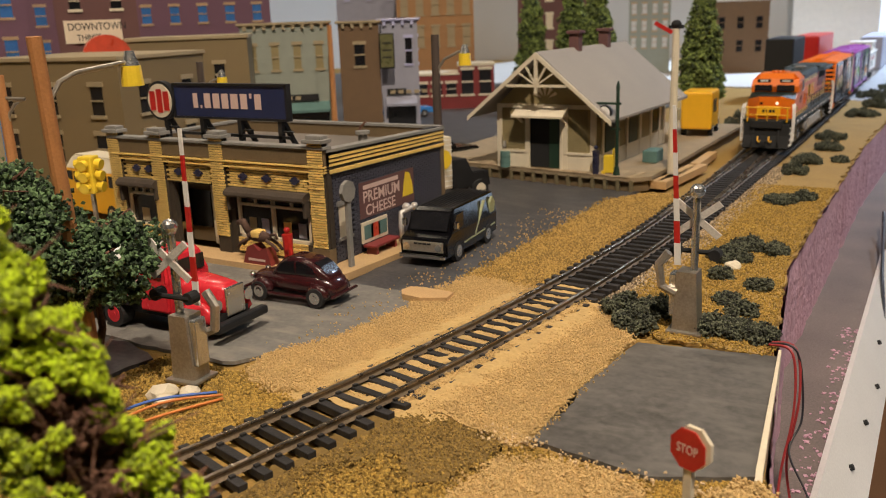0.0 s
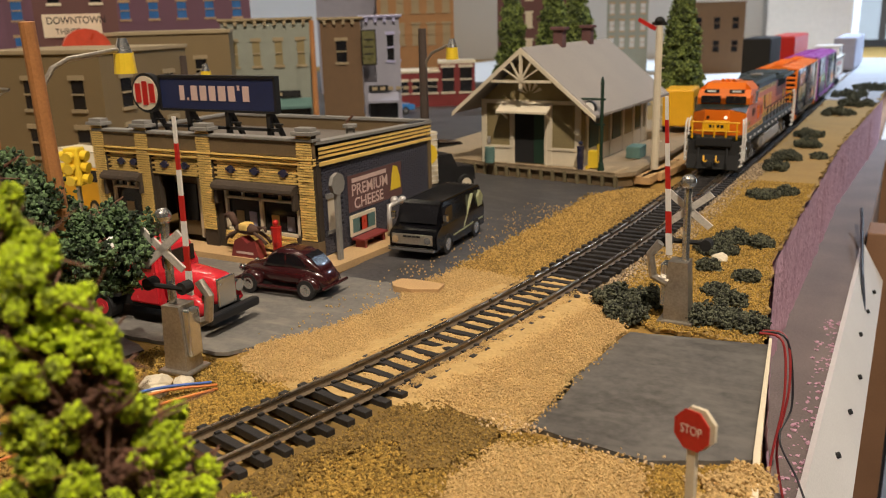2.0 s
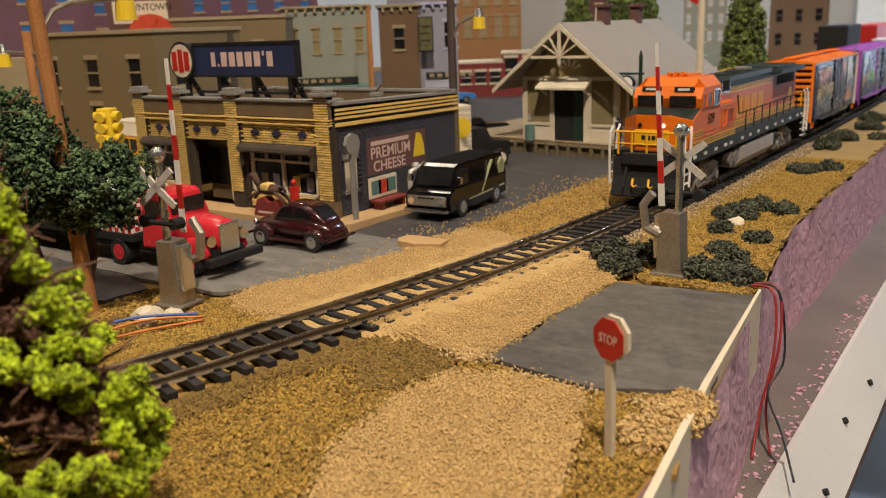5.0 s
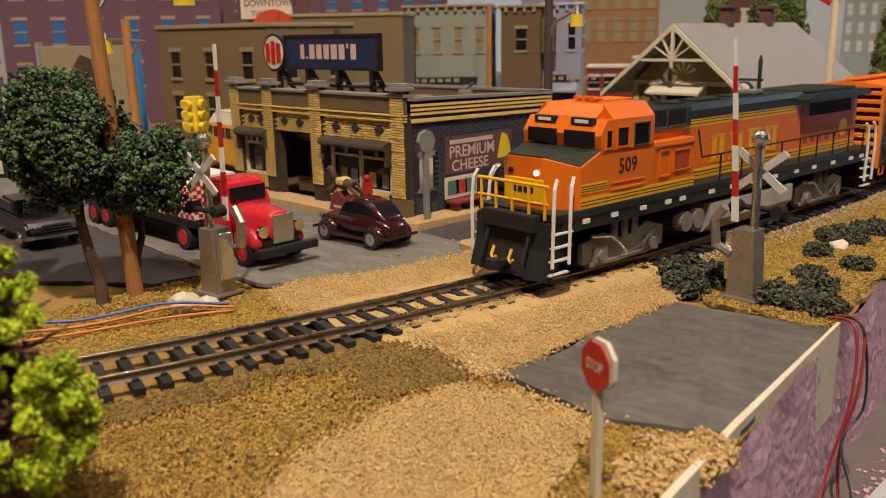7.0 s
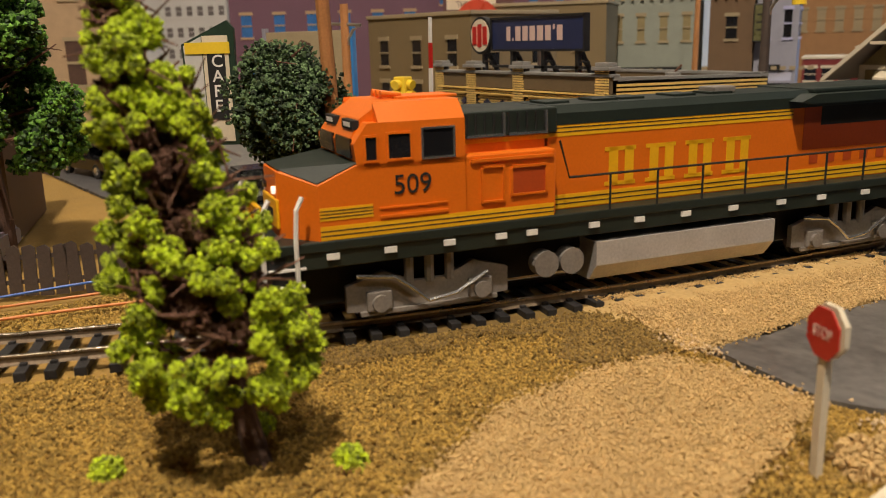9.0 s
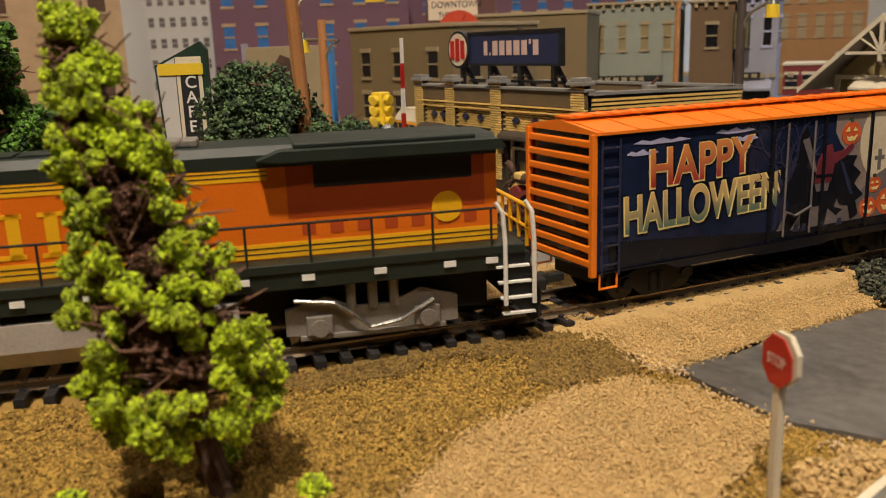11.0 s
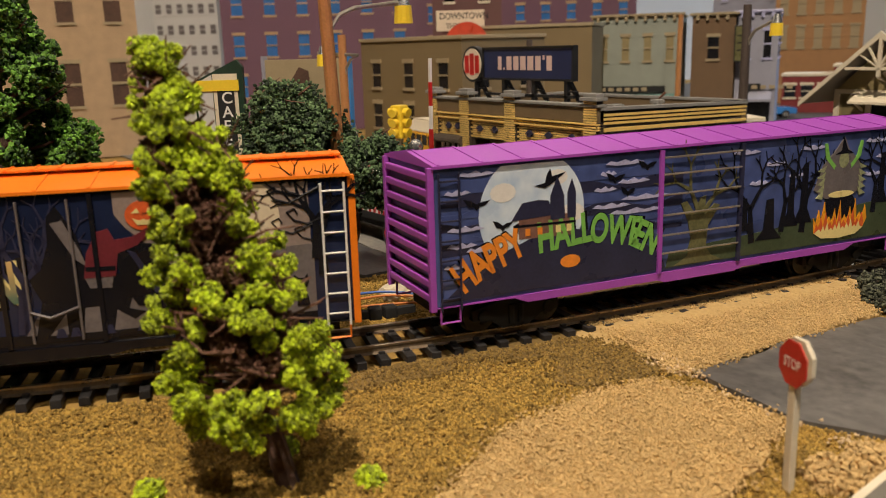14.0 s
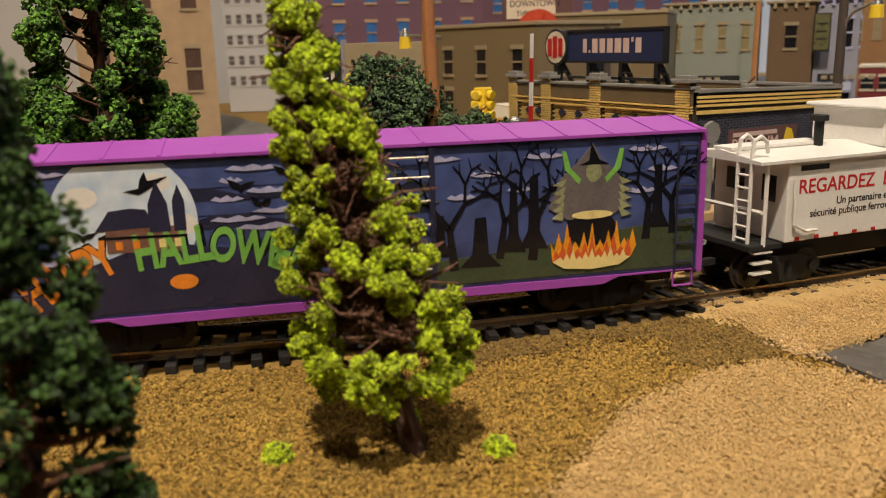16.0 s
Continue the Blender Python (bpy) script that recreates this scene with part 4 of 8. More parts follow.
    for y in (-0.42, -0.2, 0.02, 0.24):
        bx(bm, 9.70, 9.71, y, y + 0.16, 2.98, 3.16)
    part("nose_lettering", bm, "matt_black", v)
    # equipment behind the cab and the long hood
    bm = bmesh.new()
    bx(bm, 3.2, 5.55, -1.42, 1.42, 2.55, 4.12, 0.04)
    bx(bm, 3.3, 5.5, -1.05, 1.05, 4.1, 4.5, 0.02)
    part("equipment_box", bm, "orange", v)
    for s in (-1, 1):
        y = s * 1.42
        bm = bmesh.new()
        for q in ((3.45, 4.35, 3.1, 3.75), (4.55, 5.1, 3.0, 3.8)):
            for e in ((q[0], q[1], q[3], q[3] + 0.06), (q[0], q[1], q[2], q[2] + 0.05), (q[0], q[0] + 0.05, q[2], q[3]), (q[1], q[1] + 0.05, q[2], q[3])):
                bx(bm, e[0], e[1], min(y, y + s * 0.05), max(y, y + s * 0.05), e[2], e[3])
        bx(bm, 3.3, 5.4, min(y, y + s * 0.06), max(y, y + s * 0.06), 3.95, 4.02)
        part("panel_frame", bm, "orange", v)
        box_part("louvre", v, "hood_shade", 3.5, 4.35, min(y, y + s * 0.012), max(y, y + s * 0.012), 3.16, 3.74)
        bm = bmesh.new()
        bx(bm, 6.0, 7.6, min(s * 1.5, s * 1.54), max(s * 1.5, s * 1.54), 2.92, 2.98)
        bx(bm, 6.0, 7.6, min(s * 1.5, s * 1.53), max(s * 1.5, s * 1.53), 3.12, 3.16)
        part("side_panel", bm, "orange", v)
    bm = bmesh.new()
    prism(bm, [(-1.0, 2.55), (1.0, 2.55), (1.0, 4.86), (0.82, 5.02), (-0.82, 5.02), (-1.0, 4.86)], -9.5, 3.2, "x")
    part("hood", bm, "orange", v)
    bm = bmesh.new()
    prism(bm, [(-1.02, 4.60), (1.02, 4.60), (1.02, 4.88), (0.84, 5.06), (-0.84, 5.06), (-1.02, 4.88)], -9.5, 3.18, "x")
    bx(bm, 3.0, 5.5, -1.12, 1.12, 4.45, 5.05, 0.04)
    for x in (2.6, 1.2, 0.4, -1.2, -2.4):
        bx(bm, x - 0.35, x + 0.35, -0.4, 0.4, 5.05, 5.12, 0.02)
    part("hood_roof", bm, "loco_green", v, "dark green hood roof")
    bm = bmesh.new()
    prism(bm, [(-4.1, 4.8), (-4.6, 4.98), (-9.45, 4.98), (-9.6, 4.8), (-9.45, 4.74), (-4.5, 4.74)], -1.5, 1.5)
    bx(bm, -9.0, -4.9, -1.1, 1.1, 4.97, 5.1, 0.04)
    part("radiator_wing", bm, "loco_green", v, "overhanging dark radiator wing")
    for x0, x1 in ((3.35, 4.3), (4.45, 5.35)):
        for s in (-1, 1):
            y = s * 1.12
            bm = bmesh.new()
            for xx in np.linspace(x0, x1, 5):
                bx(bm, xx - 0.02, xx + 0.02, min(y, y + s * 0.05), max(y, y + s * 0.05), 4.55, 4.98)
            part("grille", bm, "matt_black", v)
            bm = bmesh.new()
            bx(bm, x0 - 0.06, x0, min(y, y + s * 0.06), max(y, y + s * 0.06), 4.5, 5.0)
            bx(bm, x0 - 0.06, x1, min(y, y + s * 0.06), max(y, y + s * 0.06), 4.46, 4.52)
            part("grille_frame", bm, "silver", v)
    bm = bmesh.new()
    bx(bm, -2.9, -2.2, -0.35, 0.35, 5.06, 5.24, 0.04)
    part("exhaust_stack", bm, "truck_grey", v)
    # stripes, panels and the hood's large plain letter shapes
    for s in (-1, 1):
        def strip(nm, mt, x0, x1, z0, z1, y, t=0.012):
            yy = s * y
            return box_part(nm, v, mt, x0, x1, min(yy, yy + s * t), max(yy, yy + s * t), z0, z1)
        strip("yellow_stripe", "yellow", -4.3, 3.2, 4.33, 4.60, 1.0)
        strip("yellow_stripe", "yellow", -9.5, 3.2, 2.58, 2.92, 1.0)
        for z in (4.42, 4.52, 2.68, 2.80):
            strip("pinstripe", "matt_black", -4.3 if z > 4 else -9.5, 3.2, z, z + 0.025, 1.012, 0.006)
        strip("yellow_stripe", "yellow", 3.3, 8.93, 2.56, 2.86, 1.5)
        for z in (2.64, 2.74):
            strip("pinstripe", "matt_black", 3.3, 8.93, z, z + 0.025, 1.512, 0.006)
        strip("yellow_stripe", "yellow", 7.75, 8.93, 2.98, 3.26, 1.5)
        for z in (3.04, 3.11, 3.18):
            strip("pinstripe", "matt_black", 7.75, 8.93, z, z + 0.02, 1.512, 0.006)
        strip("yellow_stripe", "yellow", 3.2, 5.5, 4.32, 4.42, 1.05)
        # Dark panels paint in the shade below the overhanging radiator wing.
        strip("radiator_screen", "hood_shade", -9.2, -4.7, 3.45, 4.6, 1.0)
        strip("radiator_screen", "matt_black", -8.9, -5.3, 4.1, 4.6, 1.01)
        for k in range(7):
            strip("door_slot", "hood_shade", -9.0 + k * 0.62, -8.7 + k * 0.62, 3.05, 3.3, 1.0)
        x = 1.6
        for wd in (1.0, 1.1, 0.95, 0.95):
            bm = bmesh.new()
            yy0, yy1 = sorted((s * 1.0, s * 1.014))
            for o in (0.12, 0.58):
                bx(bm, x - o - 0.26, x - o, yy0, yy1, 3.02, 3.98)
            for z in (3.02, 3.88):
                bx(bm, x - 0.9, x, yy0, yy1, z, z + 0.1)
            part("letter_shape", bm, "yellow", v, "plain yellow letter shape on the hood")
            x -= 1.2
        bm = bmesh.new()
        cyl(bm, (-8.3, s * 1.0, 3.45), (-8.3, s * 1.03, 3.45), 0.36, n=20)
        part("emblem", bm, "yellow", v)
        for xx in (8.7, 7.4, 6.0, 4.7, 3.9, 2.2, 0.9, -0.5, -2.0, -3.6, -5.0, -6.6, -8.2, -9.2):
            bm = bmesh.new()
            bx(bm, xx - 0.14, xx + 0.14, min(s * 1.5, s * 1.56), max(s * 1.5, s * 1.56), 2.14, 2.27)
            part("white_marker", bm, "white", v, "small white frame marker")
        bm = bmesh.new()
        for xx in np.arange(-9.2, 3.1, 1.37):
            cyl(bm, (xx, s * 1.52, 2.5), (xx, s * 1.52, 3.42), 0.03, n=6)
        tube(bm, [(-9.4, s * 1.52, 3.42), (2.9, s * 1.52, 3.42), (3.15, s * 1.5, 4.3)], 0.03)
        part("handrail", bm, "matt_black", v)
        # trucks
        for x in (6.35, -6.45):
            bm = bmesh.new()
            prism(bm, [(x - 2.0, 1.35), (x - 2.0, 0.75), (x - 1.3, 0.7), (x - 0.8, 0.58), (x + 0.8, 0.58), (x + 1.3, 0.7), (x + 2.0, 0.75), (x + 2.0, 1.35), (x + 1.1, 1.62), (x + 0.4, 1.3), (x - 0.4, 1.3), (x - 1.1, 1.62)], s * 0.95, s * 1.12)
            for o in (-1.25, 1.25):
                bx(bm, x + o - 0.3, x + o + 0.3, min(s * 1.1, s * 1.25), max(s * 1.1, s * 1.25), 0.72, 1.2, 0.04)
                cyl(bm, (x + o, s * 1.1, 0.92), (x + o, s * 1.34, 0.92), 0.2, n=12)
            for o in (-0.5, 0, 0.5):
                cyl(bm, (x + o, s * 1.1, 1.25), (x + o, s * 1.1, 1.9), 0.12, n=8)
            bx(bm, x - 1.7, x + 1.7, min(s * 1.12, s * 1.2), max(s * 1.12, s * 1.2), 0.62, 0.74, 0.02)
            part("truck_frame", bm, "truck_grey", v, "grey cast truck frame")
            bm = bmesh.new()
            tube(bm, [(x - 1.4, s * 1.28, 1.35), (x - 0.6, s * 1.32, 0.95), (x + 0.1, s * 1.32, 0.85), (x + 0.5, s * 1.32, 1.2), (x + 0.9, s * 1.3, 1.5), (x + 1.8, s * 1.28, 1.62)], 0.05)
            part("brake_pipe", bm, "silver", v)
        bm = bmesh.new()
        for xx in (2.75, 3.45):
            cyl(bm, (xx, s * 1.1, 1.35), (xx, s * 1.45, 1.35), 0.33, n=14)
        part("air_tank", bm, "truck_grey", v)
    for x in (6.35, -6.45):
        for o in (-1.25, 1.25):
            wheelset(v, x + o, 0.5)
    bm = bmesh.new()
    prism(bm, [(-1.5, 1.75), (-1.5, 1.15), (-1.15, 0.72), (1.15, 0.72), (1.5, 1.15), (1.5, 1.75)], -3.45, 2.1, "x")
    part("fuel_tank", bm, "steel", v, "plain grey fuel tank")
    box_part("underframe", v, "matt_black", -9.3, 9.3, -0.7, 0.7, 0.9, 2.0)
    lettering("number", "509", 0.42, "matt_black", v, sideways(7.28, 3.42, 1.52), "black road number", bold=0.0)
    return v


def boxcar_shell(v, half, body, roof, z0=1.45, z1=4.86, ribs=0):
    bm = bmesh.new()
    bx(bm, -half, half, -1.5, 1.5, z0, z1, 0.03)
    part("body", bm, body, v)
    bm = bmesh.new()
    prism(bm, [(-1.6, z1 - 0.02), (1.6, z1 - 0.02), (1.6, z1 + 0.05), (0.0, z1 + 0.26), (-1.6, z1 + 0.05)], -half - 0.06, half + 0.06, "x")
    part("roof", bm, roof, v)
    for x in np.linspace(-half + 0.1, half - 0.1, 15 if half > 7 else 13):
        bm = bmesh.new()
        prism(bm, [(-1.58, z1 + 0.04), (1.58, z1 + 0.04), (1.58, z1 + 0.075), (0, z1 + 0.285), (-1.58, z1 + 0.075)], x - 0.035, x + 0.035, "x")
        part("roof_rib", bm, roof, v)
    if half < 7:
        bm = bmesh.new()
        bx(bm, -half, half, -0.32, 0.32, z1 + 0.30, z1 + 0.36, 0.01)
        for x in np.linspace(-half + 0.2, half - 0.2, 24):
            bx(bm, x - 0.03, x + 0.03, -0.36, 0.36, z1 + 0.35, z1 + 0.38)
        part("running_board", bm, roof, v)
    for d in (-1, 1):
        bm = bmesh.new()
        k = 9
        for i in range(k):
            z = z0 + 0.2 + (z1 - z0 - 0.45) * i / (k - 1)
            xx = d * half
            bx(bm, min(xx, xx + d * 0.13), max(xx, xx + d * 0.13), -1.4, 1.4, z - 0.09, z + 0.09, 0.03)
        bx(bm, min(d * half, d * (half + 0.16)), max(d * half, d * (half + 0.16)), -1.52, -1.38, z0 - 0.1, z1, 0.01)
        bx(bm, min(d * half, d * (half + 0.16)), max(d * half, d * (half + 0.16)), 1.38, 1.52, z0 - 0.1, z1, 0.01)
        part("end_ribs", bm, roof, v)
        for s in (-1, 1):
            bm = bmesh.new()
            x0 = d * (half - 0.1)
            x1 = d * (half - 0.62)
            for xx in (x0, x1):
                cyl(bm, (xx, s * 1.58, z0 - 0.1), (xx, s * 1.58, z1 - 0.15), 0.03, n=6)
            for i in range(7):
                z = z0 + 0.2 + 0.48 * i
                cyl(bm, (x0, s * 1.58, z), (x1, s * 1.58, z), 0.025, n=6)
            part("ladder", bm, "white" if body == "night_blue" and d < 0 else "art_dark", v)
            bm = bmesh.new()
            tube(bm, [(x0, s * 1.5, z0), (x0, s * 1.5, z0 - 0.42), (x1, s * 1.5, z0 - 0.42), (x1, s * 1.5, z0)], 0.035)
            part("stirrup", bm, roof, v)
        coupler(v, d * half, d)
    for s in (-1, 1):
        bm = bmesh.new()
        prism(bm, [(-half, z0), (half, z0), (half, z0 - 0.02), (half - 2.1, z0 - 0.04), (half - 2.5, z0 - 0.2), (1.5, z0 - 0.2), (1.2, z0 - 0.28), (-1.2, z0 - 0.28), (-1.5, z0 - 0.2), (-half + 2.5, z0 - 0.2), (-half + 2.1, z0 - 0.04), (-half, z0 - 0.02)], min(s * 1.42, s * 1.55), max(s * 1.42, s * 1.55))
        part("side_sill", bm, roof if body != "night_blue" else "art_black", v)
    box_part("underframe", v, "matt_black", -half + 0.3, half - 0.3, -0.8, 0.8, 1.0, z0)


def pumpkin(parent, x, z, r, y):
    p = patch("pumpkin", parent, "pumpkin", ring(x, z, r, 20, r * 0.86), y)
    patch("stem", p, "art_meadow", [(x - 0.06, z + r * 0.8), (x + 0.06, z + r * 0.8), (x + 0.1, z + r * 1.15), (x - 0.02, z + r * 1.2)], y + 0.005)
    for o in (-0.4, 0.4):
        patch("eye", p, "glow_cream", [(x + (o - 0.22) * r, z + 0.15 * r), (x + (o + 0.22) * r, z + 0.15 * r), (x + o * r * 0.8, z + 0.45 * r)], y + 0.012)
    patch("mouth", p, "glow_cream", [(x - 0.6 * r, z - 0.15 * r), (x - 0.2 * r, z - 0.3 * r), (x, z - 0.2 * r), (x + 0.2 * r, z - 0.3 * r), (x + 0.6 * r, z - 0.15 * r), (x + 0.35 * r, z - 0.55 * r), (x - 0.35 * r, z - 0.55 * r)], y + 0.012)
    return p


def bare_tree(parent, x, z, h, y, material, seed):
    rng = random.Random(seed)
    bm = bmesh.new()

    def limb(x0, z0, a, length, w, depth):
        x1, z1 = x0 + math.cos(a) * length, z0 + math.sin(a) * length
        nx, nz = -math.sin(a) * w, math.cos(a) * w
        prism(bm, [(x0 - nx, z0 - nz), (x1 - nx * 0.6, z1 - nz * 0.6), (x1 + nx * 0.6, z1 + nz * 0.6), (x0 + nx, z0 + nz)], y - 0.01, y + 0.01)
        if depth:
            for k in (-1, 1):
                limb(x1, z1, a + k * rng.uniform(0.3, 0.7), length * rng.uniform(0.6, 0.8), w * 0.6, depth - 1)

    limb(x, z, math.pi / 2 + rng.uniform(-0.15, 0.15), h * 0.38, h * 0.045, 4)
    return part("painted_tree", bm, material, parent)


def clouds(parent, spots, y, material="cloud"):
    for x, z, w in spots:
        pts = [(x - w, z), (x - w * 0.6, z + 0.07), (x - w * 0.3, z + 0.02), (x, z + 0.1), (x + w * 0.4, z + 0.03), (x + w * 0.7, z + 0.08), (x + w, z), (x + w * 0.4, z - 0.05), (x - w * 0.4, z - 0.04)]
        patch("painted_cloud", parent, material, pts, y)


def bat(parent, x, z, w, y):
    patch("painted_bat", parent, "art_black", [(x - w, z + 0.12), (x - w * 0.4, z + 0.1), (x, z + 0.05), (x + w * 0.4, z + 0.14), (x + w, z + 0.2), (x + w * 0.6, z), (x + w * 0.2, z - 0.02), (x, z - 0.1), (x - w * 0.2, z - 0.02), (x - w * 0.6, z)], y)


def orange_boxcar():
    v = thing("orange_boxcar", "boxcar with orange roof and ends and a glossy pumpkin mural", "boxcar", group="cars of the train")
    half = 6.55
    boxcar_shell(v, half, "night_blue", "car_orange")
    for x in (4.35, -4.35):
        freight_truck(v, x)
    mural = box_part("mural", v, "night_blue", -half + 0.05, half - 0.05, 1.5, 1.512, 1.5, 4.82, label="night scene with pumpkins and a pale moon")
    y = 1.515
    patch("painted_sky", mural, "mauve_grey", [(-1.5, 4.78), (-5.65, 4.78), (-5.65, 1.75), (-2.4, 1.75), (-2.2, 2.6), (-2.3, 3.4), (-1.7, 4.0), (-1.5, 4.3)], y)
    patch("painted_moon", mural, "moon_cream", [(x, min(z, 4.77)) for x, z in ring(-3.75, 3.95, 1.25, 32)], y + 0.004)
    patch("painted_hill", mural, "art_grey", [(0.6, 1.7), (0.2, 2.3), (-0.6, 2.7), (-1.6, 2.5), (-2.4, 2.35), (-3.0, 2.85), (-3.7, 3.15), (-4.6, 3.3), (-5.7, 3.35), (-5.7, 1.7)], y + 0.006)
    patch("painted_ground", mural, "art_black", [(6.2, 1.56), (-5.7, 1.56), (-5.7, 1.75), (0.0, 1.72), (6.2, 2.2)], y + 0.01)
    for x0 in (0.9, -1.05, -2.9):
        box_part("door_post", v, "art_black", x0 - 0.05, x0 + 0.05, 1.5, 1.58, 1.5, 4.8)
    bm = bmesh.new()
    for x in (-0.6, 0.4):
        cyl(bm, (x, 1.6, 1.6), (x, 1.6, 4.7), 0.03, n=6)
    tube(bm, [(0.4, 1.62, 2.3), (0.0, 1.62, 2.15), (-0.6, 1.62, 2.35)], 0.035)
    part("door_rod", bm, "art_grey", v)
    for x, z, r in ((-3.22, 2.68, 0.27), (-4.55, 2.55, 0.22), (-3.0, 2.04, 0.36), (-4.6, 2.14, 0.36), (-3.82, 2.14, 0.47)):
        pumpkin(mural, x, z, r, y + 0.014)
    pumpkin(mural, -2.1, 4.25, 0.38, y + 0.014)
    horse = patch("painted_horse", mural, "art_black", [(0.35, 1.75), (0.15, 2.5), (0.35, 3.0), (0.1, 3.2), (-0.1, 3.75), (-0.15, 4.35), (-0.35, 4.55), (-0.5, 4.3), (-0.7, 3.9), (-0.8, 3.4), (-1.0, 3.05), (-1.5, 3.0), (-1.75, 2.6), (-1.6, 2.2), (-1.95, 2.1), (-1.7, 1.95), (-1.35, 2.2), (-1.25, 1.75), (-1.0, 1.7), (-1.05, 2.3), (-0.7, 2.3), (-0.6, 1.7), (-0.3, 1.65), (-0.3, 2.2), (0.1, 1.7)], y + 0.012)
    patch("mane", horse, "art_grey", [(-0.2, 4.2), (-0.45, 4.25), (-0.72, 3.6), (-0.85, 3.2), (-0.6, 3.4)], y + 0.017)
    patch("saddle_cloth", horse, "art_grey", [(-0.75, 3.0), (-1.35, 2.95), (-1.3, 2.7), (-0.85, 2.72)], y + 0.017)
    for x in (-0.15, -0.45, -1.15, -1.85):
        patch("hoof", horse, "art_dark", [(x - 0.12, 1.66), (x + 0.12, 1.66), (x + 0.06, 1.86), (x - 0.06, 1.86)], y + 0.017)
    cape = patch("painted_cape", mural, "art_black", [(-1.35, 3.75), (-1.9, 3.65), (-2.4, 3.6), (-2.25, 3.35), (-2.6, 3.1), (-2.35, 2.8), (-2.75, 2.45), (-2.45, 2.3), (-2.6, 1.9), (-2.3, 1.75), (-2.15, 2.2), (-1.8, 2.25), (-1.55, 2.7)], y + 0.018)
    patch("cape_fold", cape, "art_dark", [(-1.7, 3.5), (-1.85, 3.45), (-2.35, 2.5), (-2.2, 2.5)], y + 0.024)
    rider = patch("painted_rider", mural, "maroon_cloth", [(-0.75, 2.95), (-0.85, 3.5), (-1.1, 3.95), (-1.35, 4.0), (-1.45, 3.75), (-1.85, 3.8), (-2.15, 3.98), (-2.25, 3.86), (-1.9, 3.6), (-1.5, 3.45), (-1.4, 2.95)], y + 0.022)
    patch("belt", rider, "art_black", [(-0.8, 3.2), (-1.42, 3.18), (-1.42, 3.08), (-0.8, 3.1)], y + 0.026)
    for x in (-3.35, -4.2):
        patch("painted_cross", mural, "art_grey", [(x - 0.07, 3.1), (x - 0.07, 3.4), (x - 0.2, 3.4), (x - 0.2, 3.52), (x - 0.07, 3.52), (x - 0.07, 3.7), (x + 0.07, 3.7), (x + 0.07, 3.52), (x + 0.2, 3.52), (x + 0.2, 3.4), (x + 0.07, 3.4), (x + 0.07, 3.1)], y + 0.012)
    bare_tree(mural, -5.75, 3.0, 2.3, y + 0.02, "art_black", 5)
    bare_tree(mural, -5.9, 2.6, 2.6, y + 0.021, "art_black", 9)
    for k, (x, z) in enumerate(((-5.2, 4.55), (-4.9, 4.4), (-5.3, 3.9), (-4.95, 3.7), (-5.45, 3.5))):
        bm = bmesh.new()
        tube(bm, [(x - 0.75, y + 0.01, z + 0.1), (x - 0.3, y + 0.01, z - 0.1), (x, y + 0.01, z), (x + 0.15, y + 0.01, z + 0.2), (x - 0.02, y + 0.01, z + 0.27), (x - 0.08, y + 0.01, z + 0.15)], 0.035 - 0.003 * k, 5)
        part("painted_branch", bm, "art_black", mural)
    patch("painted_cat", mural, "art_black", [(-5.25, 1.9), (-5.3, 2.3), (-5.2, 2.45), (-5.22, 2.65), (-5.32, 2.56), (-5.45, 2.56), (-5.52, 2.66), (-5.55, 2.45), (-5.48, 2.3), (-5.55, 1.9)], y + 0.02)
    for x, z in ((0.1, 2.6), (0.45, 2.9), (0.6, 2.4)):
        bare_tree(mural, x, 1.8, z, y + 0.004, "art_dark", int(z * 10))
    clouds(mural, [(4.6, 4.55, 0.9), (2.2, 4.62, 0.7), (5.2, 4.3, 0.5), (1.8, 4.4, 0.4)], y)
    for word, x, z, mt, sq in (("HAPPY", 5.0, 3.45, "happy_red", 0.86), ("HALLOWEEN", 5.75, 2.35, "happy_teal", 0.66)):
        lettering("mural_letter", word, 0.95, "art_black", mural, sideways(x + 0.04, z - 0.05, y + 0.001, 2), depth=0.004, squeeze=sq, bold=0.095, split=True)
        lettering("mural_letter", word, 0.92, "glow_cream", mural, sideways(x + 0.03, z - 0.03, y + 0.006, 2), depth=0.004, squeeze=sq, bold=0.055, split=True)
        lettering("mural_letter", word, 0.9, mt, mural, sideways(x, z, y + 0.012, 2), depth=0.006, squeeze=sq, bold=0.03, split=True)
    box_part("lettering_bar", mural, "white", 4.9, 5.6, y, y + 0.01, 1.7, 1.8)
    return v


